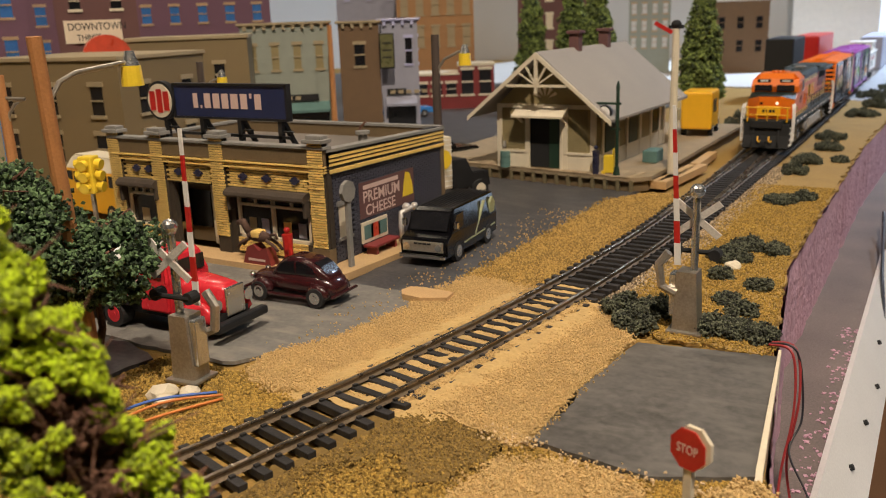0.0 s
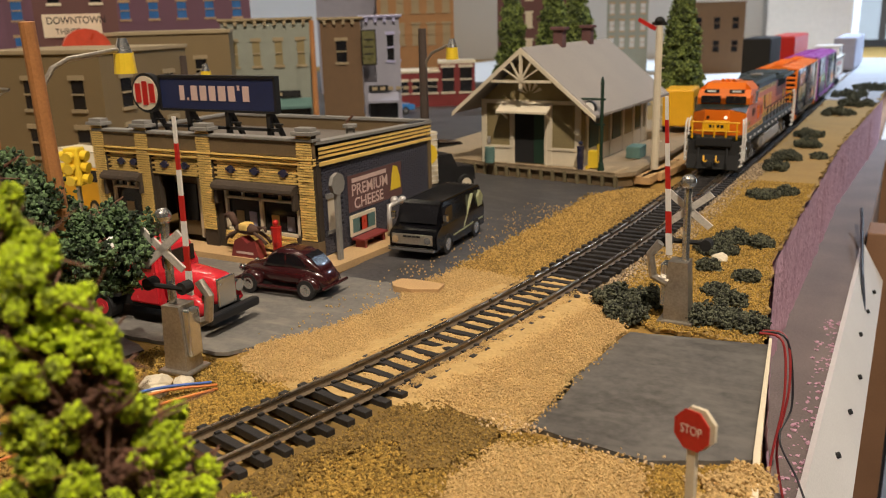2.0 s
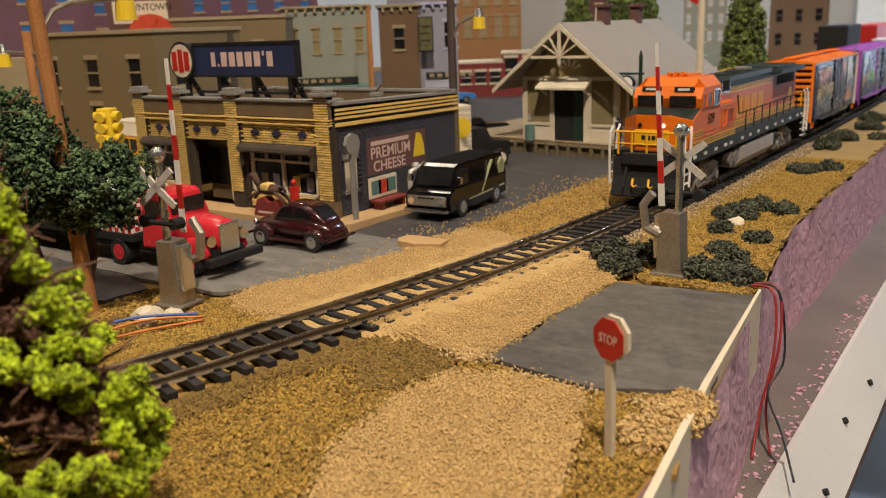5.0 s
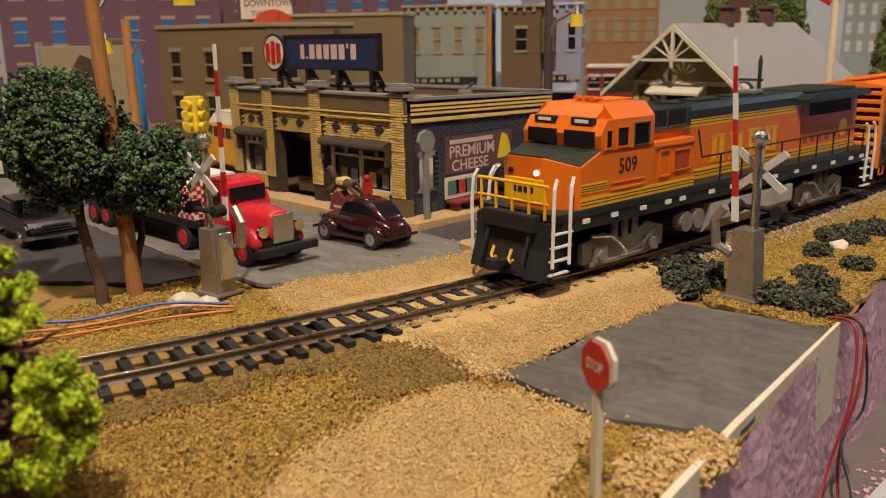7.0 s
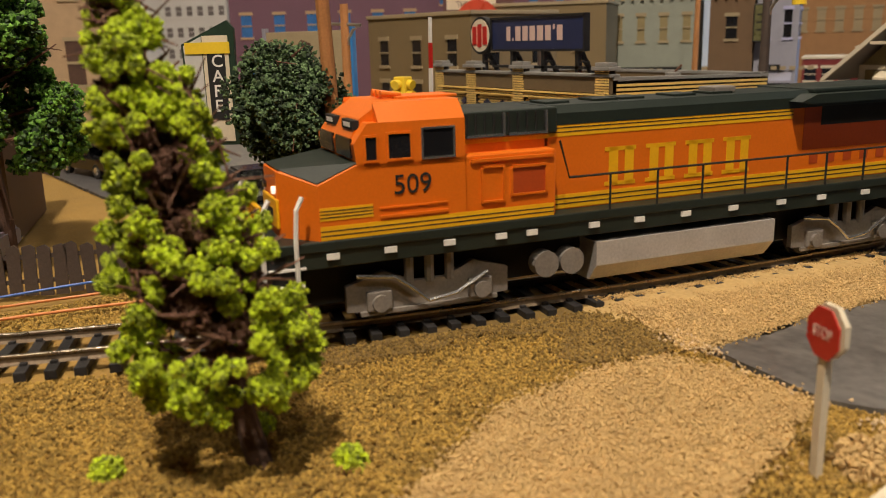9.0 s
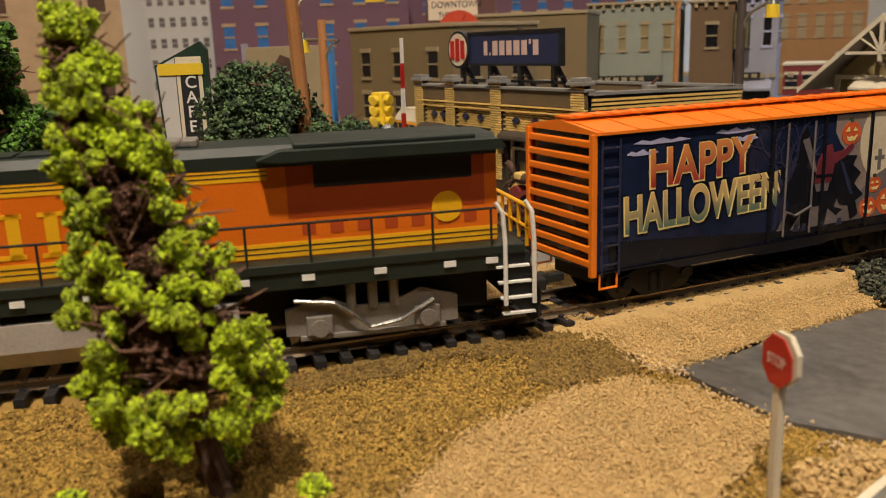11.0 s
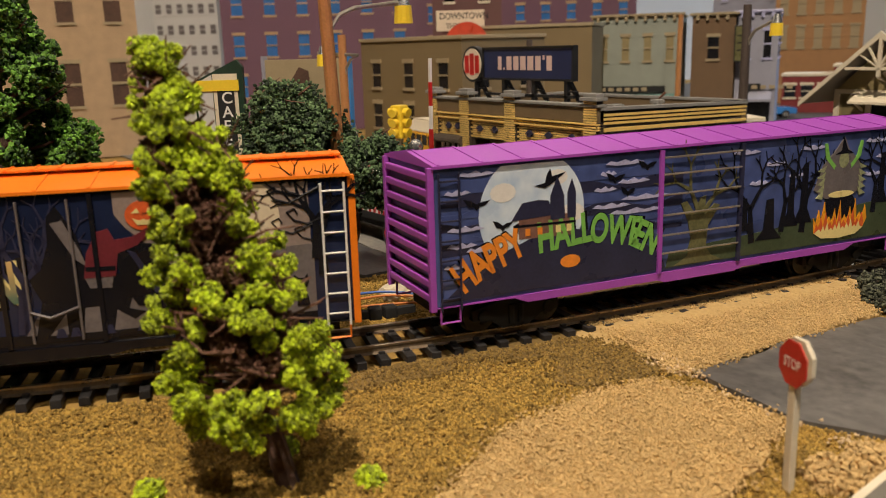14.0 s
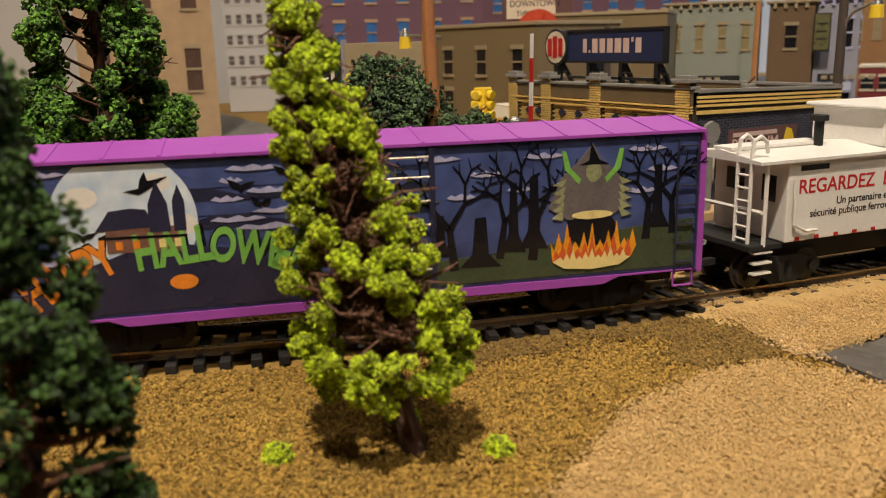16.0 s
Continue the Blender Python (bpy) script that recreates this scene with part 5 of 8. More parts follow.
def purple_boxcar():
    v = thing("purple_boxcar", "boxcar with purple roof, ends and sills and a night mural", "boxcar", group="cars of the train")
    half = 8.0
    boxcar_shell(v, half, "night", "purple")
    for x in (5.6, -5.6):
        freight_truck(v, x)
    mural = box_part("mural", v, "night", -half + 0.12, half - 0.12, 1.5, 1.512, 1.5, 4.8, label="night scene with moon, house and bare trees")
    y = 1.515
    for k in range(7):
        z = 2.6 + 0.3 * k
        pts = [(7.85 - i * 0.55, z + 0.13 * math.sin(i * 1.3 + k)) for i in range(14)]
        patch("painted_band", mural, "art_dark" if k % 2 else "night", pts + [(pts[-1][0], z - 0.22), (7.85, z - 0.22)], y - 0.008 + 0.001 * k)
    patch("painted_moon", mural, "moon", [(x, min(z, 4.77)) for x, z in ring(5.35, 3.55, 1.5, 40)], y)
    for ox, oz, r in ((0.4, 0.3, 0.3), (-0.3, 0.45, 0.25), (-0.5, -0.1, 0.3), (0.3, -0.4, 0.22)):
        patch("moon_spot", mural, "white", [(px_, min(pz_, 4.76)) for px_, pz_ in ring(5.3 + ox * 2.2, 3.6 + oz * 1.7, r * 1.2, 12, r * 0.8)], y + 0.004)
    patch("painted_hill", mural, "art_dark", [(7.85, 1.56), (7.4, 1.9), (6.4, 2.55), (5.2, 2.95), (4.2, 3.0), (3.0, 2.8), (2.0, 2.4), (1.4, 2.0), (1.2, 1.56)], y + 0.006)
    house = patch("painted_house", mural, "house_brown", [(5.75, 2.9), (5.75, 3.42), (4.15, 3.42), (4.15, 2.85)], y + 0.01)
    patch("house_roof", house, "art_dark", [(5.95, 3.38), (5.65, 3.8), (5.2, 3.84), (4.9, 3.8), (4.75, 3.42)], y + 0.014)
    patch("house_tower", house, "art_dark", [(4.85, 3.3), (4.85, 3.9), (4.65, 4.4), (4.45, 3.9), (4.42, 3.3)], y + 0.016)
    patch("house_tower", house, "art_dark", [(4.35, 3.3), (4.35, 3.95), (4.22, 4.3), (4.1, 3.95), (4.1, 3.3)], y + 0.015)
    patch("house_porch", house, "art_black", [(5.9, 3.2), (5.9, 3.26), (4.1, 3.22), (4.1, 3.16)], y + 0.016)
    for x in (5.5, 5.15, 4.62, 4.3):
        patch("house_window", house, "art_orange" if x > 5 else "glow_cream", [(x - 0.07, 2.96), (x + 0.07, 2.96), (x + 0.07, 3.14), (x - 0.07, 3.14)], y + 0.018)
    patch("painted_flyer", mural, "art_black", [(5.3, 4.2), (5.0, 4.25), (4.95, 4.45), (4.85, 4.6), (4.8, 4.4), (4.4, 4.48), (4.75, 4.25), (5.0, 4.12)], y + 0.014)
    for x, z, w in ((6.9, 3.85, 0.35), (6.2, 3.25, 0.28), (2.9, 4.15, 0.3), (1.9, 4.4, 0.3), (2.5, 3.75, 0.22)):
        bat(mural, x, z, w, y + 0.012)
    clouds(mural, [(7.2, 3.3, 0.5), (7.3, 2.9, 0.4), (2.6, 4.55, 0.6), (1.9, 3.6, 0.8), (3.1, 4.3, 0.25), (7.4, 4.2, 0.35), (6.8, 2.75, 0.4), (2.2, 3.25, 0.9), (3.2, 3.9, 0.35), (2.3, 4.05, 0.5), (7.5, 2.4, 0.3), (6.9, 4.62, 0.5), (3.0, 3.45, 0.6)], y + 0.008)
    arc = [("HA", 7.3, 1.72, 32, "art_orange", 0.74), ("PPY", 6.55, 2.14, 22, "art_orange", 0.72), ("HALL", 5.2, 2.5, 5, "art_green", 0.74), ("OWE", 3.7, 2.62, -10, "art_green", 0.72), ("EN", 2.4, 2.38, -26, "art_green", 0.72)]
    for word, x, z, tilt, mt, h in arc:
        lettering("mural_letter", word, h + 0.05, "art_black", mural, sideways(x + 0.03, z - 0.04, y + 0.012, tilt), depth=0.004, squeeze=0.64, bold=0.07, split=True)
        lettering("mural_letter", word, h, mt, mural, sideways(x, z, y + 0.02, tilt), depth=0.006, squeeze=0.64, bold=0.05, split=True)
    patch("painted_pumpkin", mural, "art_orange", ring(4.25, 2.16, 0.3, 18, 0.17), y + 0.012)
    box_part("lettering_bar", mural, "art_green", 3.85, 4.45, y, y + 0.012, 1.86, 1.98)
    patch("painted_meadow", mural, "art_meadow", [(1.2, 1.56), (1.1, 1.95), (-0.4, 2.1), (-2.4, 2.2), (-4.2, 2.35), (-6.0, 2.6), (-7.85, 2.75), (-7.85, 1.56)], y + 0.004)
    for i, (x, z, h) in enumerate(((0.2, 1.75, 3.0), (-1.8, 1.9, 2.6), (-2.9, 2.1, 2.3), (-3.7, 2.0, 2.7), (-6.6, 2.3, 2.4), (-7.3, 2.4, 2.2), (-4.6, 2.3, 1.9))):
        bare_tree(mural, x, z, h, y + 0.012, "art_black" if i else "art_olive", 20 + i)
    patch("painted_trunk", mural, "art_olive", [(0.95, 1.58), (0.5, 1.8), (0.38, 2.3), (0.5, 2.8), (0.75, 3.3), (0.55, 3.35), (0.25, 2.95), (0.1, 3.4), (-0.1, 3.45), (-0.05, 2.9), (-0.4, 3.2), (-0.6, 3.15), (-0.2, 2.6), (-0.15, 2.0), (-0.35, 1.75), (-0.75, 1.58)], y + 0.014)
    for x, z, h, k in ((-2.45, 1.95, 1.15, 0.2), (-1.5, 2.3, 0.9, 0.12), (-3.25, 2.25, 1.6, 0.12), (-3.75, 2.3, 1.7, 0.14), (-6.9, 2.6, 1.5, 0.13)):
        patch("painted_stump", mural, "art_black", [(x + k * 2.6, z), (x + k * 1.1, z + h * 0.25), (x + k * 0.7, z + h), (x - k * 0.6, z + h * 1.02), (x - k * 0.9, z + h * 0.25), (x - k * 2.4, z - 0.03)], y + 0.013)
    clouds(mural, [(-1.5, 4.5, 0.5), (-2.6, 4.1, 0.4), (-4.0, 4.45, 0.5), (-6.6, 4.5, 0.5), (-7.0, 4.0, 0.4), (-2.0, 3.6, 0.35), (-6.5, 3.5, 0.4), (-3.4, 3.7, 0.3)], y + 0.006)
    patch("painted_figure", mural, "art_grey", [(-4.6, 2.9), (-4.1, 3.2), (-4.4, 3.9), (-4.9, 4.35), (-5.2, 4.7), (-5.4, 4.35), (-5.9, 3.9), (-6.1, 3.2), (-5.6, 2.9)], y + 0.016)
    patch("painted_hat", mural, "art_black", [(-4.85, 4.2), (-5.1, 4.3), (-5.15, 4.72), (-5.35, 4.32), (-5.6, 4.2)], y + 0.022)
    patch("painted_face", mural, "art_sage", ring(-5.22, 4.02, 0.2, 14, 0.24), y + 0.021)
    for k in range(5):
        patch("painted_lock", mural, "art_sage", [(-4.55 + 0.02 * k, 3.9 - 0.18 * k), (-4.2, 3.75 - 0.2 * k), (-4.45, 3.7 - 0.2 * k)], y + 0.019)
        patch("painted_lock", mural, "art_sage", [(-5.85, 3.9 - 0.18 * k), (-6.2, 3.75 - 0.2 * k), (-5.95, 3.7 - 0.2 * k)], y + 0.019)
    for k in (-1, 1):
        patch("painted_arm", mural, "art_green", [(-5.2 + k * 0.35, 3.75), (-5.2 + k * 0.7, 4.1), (-5.2 + k * 0.78, 4.55), (-5.2 + k * 0.68, 4.55), (-5.2 + k * 0.55, 4.12), (-5.2 + k * 0.3, 3.88)], y + 0.02)
    patch("painted_pot", mural, "art_black", ring(-5.2, 2.65, 0.62, 24, 0.42), y + 0.02)
    patch("painted_brew", mural, "glow_cream", ring(-5.2, 3.0, 0.52, 24, 0.1), y + 0.024)
    for mt, grow, lift in (("flame", 1.0, 0.0), ("pumpkin", 0.72, 0.004), ("glow_cream", 0.42, 0.008)):
        fire = []
        for k in range(11):
            fire += [(-5.2 + (1.05 - k * 0.21) * (0.6 + 0.4 * grow), 1.75 + (0.62 + 0.22 * ((k * 7) % 3)) * grow), (-5.2 + (0.95 - k * 0.21) * (0.6 + 0.4 * grow), 1.75 + 0.42 * grow)]
        patch("painted_fire", mural, mt, fire + [(-6.2, 1.9), (-5.9, 1.72), (-5.2, 1.66), (-4.5, 1.72), (-4.2, 1.9)], y + 0.026 + lift)
    box_part("lettering_bar", mural, "art_orange", -7.3, -6.5, y, y + 0.012, 1.95, 2.1)
    for x0 in (1.45, -1.3):
        box_part("door_post", v, "purple" if x0 > 0 else "art_dark", x0 - 0.06, x0 + 0.06, 1.5, 1.60, 1.45, 4.8)
    for z in (2.0, 2.5, 3.05, 3.6, 4.15, 4.6):
        bm = bmesh.new()
        cyl(bm, (1.4, 1.6, z), (-1.25, 1.6, z), 0.028, n=6)
        part("door_bar", bm, "old_silver", v)
    return v


def caboose():
    v = thing("caboose", "white caboose with a cupola and red and black lettering", "caboose", group="cars of the train")
    bm = bmesh.new()
    bx(bm, -3.9, 3.7, -1.42, 1.42, 1.72, 3.9, 0.04)
    part("body", bm, "white", v)
    bm = bmesh.new()
    prism(bm, [(-1.55, 3.86), (1.55, 3.86), (1.55, 3.94), (0, 4.12), (-1.55, 3.94)], -5.2, 4.75, "x")
    bx(bm, 1.5, 4.7, -0.35, 0.35, 4.1, 4.2, 0.02)
    part("roof", bm, "white", v)
    bm = bmesh.new()
    bx(bm, -3.7, 0.3, -1.3, 1.3, 4.0, 5.05, 0.08)
    bx(bm, -3.9, 0.5, -1.4, 1.4, 5.0, 5.12, 0.05)
    part("cupola", bm, "white", v)
    for x in (-0.3, -2.8):
        box_part("cupola_window", v, "steel", x - 0.35, x + 0.35, 1.3, 1.315, 4.35, 4.85)
    bm = bmesh.new()
    cyl(bm, (-1.3, 1.3, 4.62), (-1.3, 1.32, 4.62), 0.28, n=20)
    part("emblem", bm, "matt_black", v)
    bm = bmesh.new()
    cyl(bm, (1.75, 0.4, 4.05), (1.75, 0.4, 4.75), 0.13, n=10)
    cyl(bm, (1.75, 0.4, 4.75), (1.75, 0.4, 4.9), 0.24, n=10)
    part("smoke_jack", bm, "matt_black", v)
    for d, x in ((1, 4.4), (-1, -4.8)):
        bm = bmesh.new()
        bx(bm, min(x, x + d * 0.5) - 0.6, max(x, x + d * 0.5), -1.45, 1.45, 1.6, 1.75, 0.02)
        part("platform", bm, "matt_black", v)
        bm = bmesh.new()
        for s in (-1, 1):
            tube(bm, [(x, s * 1.4, 1.7), (x, s * 1.4, 3.9)], 0.06)
        for o in (0.65, 1.15):
            tube(bm, [(x + d * 0.3, o, 1.6), (x + d * 0.3, o, 4.1), (x + d * 0.25, o, 4.45), (x + d * 0.05, o, 4.55), (x - d * 0.15, o, 4.4), (x - d * 0.2, o, 4.1)], 0.055)
        for i in range(7):
            cyl(bm, (x + d * 0.3, 0.65, 1.85 + 0.34 * i), (x + d * 0.3, 1.15, 1.85 + 0.34 * i), 0.035, n=6)
        tube(bm, [(x + d * 0.1, -1.4, 2.6), (x + d * 0.1, 1.4, 2.6)], 0.05)
        part("end_ladder", bm, "white", v)
        bm = bmesh.new()
        for s in (-1, 1):
            for k in range(3):
                bx(bm, x - 0.3, x + 0.3, s * 1.35 - 0.1, s * 1.35 + 0.1, 0.95 + 0.28 * k, 1.0 + 0.28 * k)
        pieces("step", bm, "white", v)
        box_part("end_door", v, "window_dark", min(d * 3.7, d * 3.72) if d > 0 else -3.92, max(d * 3.7, d * 3.72) if d > 0 else -3.9, -0.9, -0.2, 2.9, 3.5)
        box_part("end_window", v, "window_dark", 3.7 if d > 0 else -3.92, 3.72 if d > 0 else -3.9, 0.5, 1.0, 2.75, 3.45)
        coupler(v, x + d * 0.4, d)
        freight_truck(v, d * 3.3)
    for k in range(22):
        box_part("sill_mark", v, "sign_red" if k % 2 else "white", 3.55 - k * 0.34, 3.7 - k * 0.34, 1.42, 1.43, 1.74, 1.84)
    bm = bmesh.new()
    tube(bm, [(3.55, 1.5, 3.4), (3.5, 1.52, 2.2), (3.1, 1.52, 2.0), (2.7, 1.5, 2.0)], 0.045)
    part("grab_iron", bm, "white", v)
    lettering("side_word", "REGARDEZ  ÉCOUTEZ", 0.37, "sign_red", v, sideways(3.35, 3.0, 1.423), "red lettering")
    lettering("side_word", "Un partenaire en", 0.2, "matt_black", v, sideways(2.0, 2.62, 1.423), "small black lettering")
    lettering("side_word", "sécurité publique ferroviaire", 0.2, "matt_black", v, sideways(2.9, 2.34, 1.423), "small black lettering")
    box_part("lettering_bar", v, "matt_black", 2.35, 3.3, 1.42, 1.432, 3.6, 3.74)
    box_part("underframe", v, "matt_black", -4.6, 4.4, -0.8, 0.8, 1.0, 1.7)
    return v


TRAIN = ((locomotive(), -30.25, 6.4), (orange_boxcar(), -48.55, 4.35), (purple_boxcar(), -64.82, 5.6), (caboose(), -79.2, 3.3))


# ---- the corner store ----
def corner_store():
    v = thing("corner_store", "one-storey yellow brick corner store with a flat roof", "store", group="buildings of the town")
    W, D, H = 12.4, 9.3, 4.2
    bm = bmesh.new()
    # front wall with openings: bays of windows and a door recess
    for x0, x1, z0, z1 in ((-12.4, 0, 4.05 - 0.85, 5.1), (-12.4, -11.9, 0.3, 3.2), (-9.4, -8.75, 0.3, 3.2), (-5.9, -5.1, 0.3, 3.2), (-1.0, 0, 0.3, 3.2), (-11.9, -9.4, 0.3, 1.0), (-5.1, -1.0, 0.3, 1.05)):
        bx(bm, x0, x1, 0.12, 0.4, z0, z1)
    part("front_wall", bm, "mortar", v)
    bm = bmesh.new()
    bx(bm, -0.4, -0.08, 0.1, D, 0.3, 4.85)
    part("side_wall", bm, "mortar_grey", v)
    bm = bmesh.new()
    bx(bm, -W, -W + 0.3, 0.1, D, 0.3, 4.85)
    bx(bm, -W, 0, D - 0.3, D, 0.3, 4.85)
    part("rear_wall", bm, "store_brown", v)
    bm = bmesh.new()
    bx(bm, -W + 0.3, -0.4, 0.4, D - 0.3, 4.0, 4.2)
    part("roof", bm, "roof_tar", v, "flat tar roof behind the parapet")
    # cornice and caps
    bm = bmesh.new()
    bx(bm, -12.4, 0.0, -0.02, 0.35, 4.42, 5.05, 0.02)
    part("frieze", bm, "store_brown", v)
    bm = bmesh.new()
    for z, d in ((4.1, 0.06), (4.2, 0.02), (4.32, 0.1)):
        bx(bm, -12.4, 0.0, -d, 0.3, z, z + 0.07, 0.01)
    part("moulding", bm, "store_ochre", v)
    bm = bmesh.new()
    bx(bm, -12.5, 0.08, -0.1, 0.42, 5.05, 5.17, 0.02)
    part("coping", bm, "cornice_grey", v)
    bm = bmesh.new()
    prism(bm, [(0.1, 5.05), (D, 4.80), (D, 4.68), (0.1, 4.93)], -0.42, 0.08, "x")
    bx(bm, -W - 0.05, -W + 0.35, 0.1, D, 4.8, 4.92)
    bx(bm, -W, 0, D - 0.35, D + 0.05, 4.75, 4.87)
    part("coping", bm, "cornice_grey", v)
    bm = bmesh.new()
    for k, z in enumerate((4.62, 4.45, 4.28)):
        prism(bm, [(0.3, z + 0.06), (D - 0.02, z - 0.12), (D - 0.02, z - 0.02), (0.3, z + 0.16)], -0.1, 0.05 - 0.02 * k, "x")
    prism(bm, [(0.3, 4.2), (D - 0.02, 4.02), (D - 0.02, 3.9), (0.3, 4.05)], -0.1, 0.06, "x")
    part("moulding", bm, "store_ochre", v)
    for x in (-12.2, -9.4, -5.75, -0.42):
        p = box_part("pier", v, "mortar", x - 0.36, x + 0.36, -0.02, 0.3, 0.3, 5.3)
        bm = bmesh.new()
        bx(bm, x - 0.5, x + 0.5, -0.2, 0.45, 5.3, 5.45, 0.02)
        bx(bm, x - 0.38, x + 0.38, -0.1, 0.36, 5.45, 5.6, 0.02)
        part("pier_cap", bm, "cornice_grey", v)
    rng = random.Random(2)
    bricks = {}
    for key, l, mt in (("h", 0.36, "brick_yellow"), ("s", 0.17, "brick_yellow")):
        bm = bmesh.new()
        bx(bm, 0, l, -0.05, 0.02, 0, 0.075)
        me = mesh_of(bm, "brick")
        me.materials.append(M[mt])
        bricks[key] = me
    count = 0
    spots = []
    for x in (-12.2, -9.4, -5.75, -0.42):
        z = 1.05
        row = 0
        while z < 5.28:
            for o in ((-0.37, 0.0) if row % 2 else (-0.37, -0.18, 0.18)):
                spots.append((x + o, -0.03, z, "h" if row % 2 or o == -0.18 else "s"))
            z += 0.105
            row += 1
    for x0, x1 in ((-11.8, -9.8), (-9.0, -6.15), (-5.35, -0.82)):
        z, row = 3.28, 0
        while z < 4.08:
            x = x0 + (0.18 if row % 2 else 0)
            while x < x1 - 0.3:
                spots.append((x, 0.1, z, "h"))
                x += 0.38
            z += 0.105
            row += 1
    for x0, x1 in ((-5.0, -1.0), (-11.8, -9.5)):
        z = 0.45
        while z < 1.0:
            x = x0
            while x < x1 - 0.3:
                spots.append((x, 0.1, z, "h"))
                x += 0.38
            z += 0.105
    spots.sort(key=lambda q: -q[0])
    extra = bmesh.new()
    for x, y, z, key in spots:
        if count < 300:
            ob = new("brick", bricks[key])
            ob.parent = v
            ob.matrix_basis = up(x + rng.uniform(-0.01, 0.01), y + rng.uniform(-0.02, 0.02), z)
            count += 1
        else:
            bx(extra, x, x + (0.36 if key == "h" else 0.17), y - 0.05, y + 0.02, z, z + 0.075)
    tagged(part("brickwork", extra, "brick_yellow", v), kind="stuff")
    # dark side wall of fine courses
    bm = bmesh.new()
    z, row = 0.35, 0
    while z < 4.1:
        y = 0.32 + (0.19 if row % 2 else 0)
        while y < D - 0.3:
            if not (0.75 < y < 1.5 and 1.3 < z < 2.7):
                bx(bm, -0.09, -0.035, y, y + 0.34, z, z + 0.075)
            y += 0.38
        z += 0.105
        row += 1
    tagged(part("brickwork", bm, "brick_dark", v), kind="stuff")
    for x in (-10.9, -10.1, -8.2, -7.0, -4.4, -3.1, -1.6):
        bm = bmesh.new()
        cyl(bm, (x, -0.02, 3.72), (x, 0.1, 3.72), 0.17, n=8)
        bx(bm, x - 0.25, x + 0.25, -0.01, 0.1, 3.67, 3.77)
        part("tie_plate", bm, "art_dark", v)
    # shop windows
    def shop_window(x0, x1, z0, z1, mid):
        win = box_part("shop_window", v, "window_dark", x0, x1, 0.30, 0.34, z0, z1)
        bm = bmesh.new()
        zt = z1 - 0.55
        for a, b, c, d in ((x0, x1, z0, z0 + 0.12), (x0, x1, z1 - 0.08, z1), (x0, x1, zt, zt + 0.1), (x0, x0 + 0.12, z0, z1), (x1 - 0.12, x1, z0, z1), *[(m - 0.07, m + 0.07, z0, z1) for m in mid], *[(m - 0.03, m + 0.03, zt, z1) for m in np.linspace(x0, x1, 5)[1:-1]]):
            bx(bm, a, b, 0.16, 0.31, c, d)
        part("window_frame", bm, "frame_cream", win)
        return win
    w1 = shop_window(-5.0, -1.05, 1.05, 3.0, (-3.05,))
    for x, z, mt in ((-4.3, 1.3, "tan_trim"), (-3.6, 1.3, "cloud"), (-2.4, 1.25, "store_ochre"), (-1.6, 1.25, "lavender_wall")):
        box_part("poster", w1, mt, x - 0.2, x + 0.2, 0.28, 0.295, z, z + 0.62)
    w2 = shop_window(-11.85, -9.8, 1.0, 3.0, ())
    box_part("poster", w2, "tan_trim", -11.2, -10.7, 0.28, 0.295, 1.2, 1.8)
    box_part("entry_wall", v, "store_brown", -8.9, -5.95, 1.15, 1.25, 0.3, 3.2)
    shop = box_part("entry_window", v, "window_dark", -8.8, -7.5, 1.05, 1.12, 1.0, 2.7)
    door = box_part("door", v, "bark", -7.0, -6.2, 1.05, 1.12, 0.32, 2.7, 0.02, "dark wooden shop door")
    box_part("pane", door, "window_dark", -6.85, -6.35, 1.035, 1.05, 1.5, 2.5)
    box_part("plate", door, "frame_cream", -6.75, -6.45, 1.035, 1.05, 0.9, 1.2)
    box_part("door_frame", v, "frame_cream", -7.25, -7.05, 0.9, 1.12, 0.3, 3.2)
    for x0, x1 in ((-5.25, -0.95), (-12.0, -9.55)):
        bm = bmesh.new()
        rings = []
        for x in np.linspace(x0, x1, 40):
            sag = 0.05 * noise.noise((x * 2.2, 1, 0)) + 0.03 * noise.noise((x * 7, 2, 0))
            rings.append([bm.verts.new((x, yy + 0.3 * sag, zz + sag * (zz < 3.15))) for yy, zz in ((0.12, 3.26), (-0.16, 3.24), (-0.36, 3.1), (-0.40, 2.98), (-0.3, 2.88), (-0.12, 2.92), (0.12, 3.0))])
        for a, b in zip(rings, rings[1:]):
            for k in range(7):
                bm.faces.new((a[k], a[(k + 1) % 7], b[(k + 1) % 7], b[k]))
        bm.faces.new(rings[0][::-1])
        bm.faces.new(rings[-1])
        for x in (x0, x1 - 0.18):
            bx(bm, x, x + 0.18, -0.22, 0.1, 2.25 + rng.uniform(-0.15, 0.1), 2.95, 0.05)
        part("awning", bm, "awning", v, "weathered rolled-up dark awning")
    box_part("base_course", v, "store_brown", -0.86, 0.02, -0.08, 0.35, 0.3, 1.0)
    # side details
    box_part("side_window", v, "cream", -0.08, -0.02, 0.75, 1.5, 1.3, 2.7)
    bm = bmesh.new()
    bx(bm, -0.06, 0.02, 0.65, 1.6, 2.65, 2.85)
    bx(bm, -0.06, 0.04, 0.65, 1.6, 1.2, 1.32)
    part("lintel", bm, "cornice_grey", v)
    side = up(0, 0, 0) @ Matrix.Rotation(math.pi / 2, 4, "Z") @ Matrix.Rotation(math.pi / 2, 4, "X")
    ad = box_part("wall_advert", v, "red_brick_wall", -0.035, -0.028, 2.2, 6.5, 1.75, 3.3, label="faded painted cheese advertisement on dark brick")
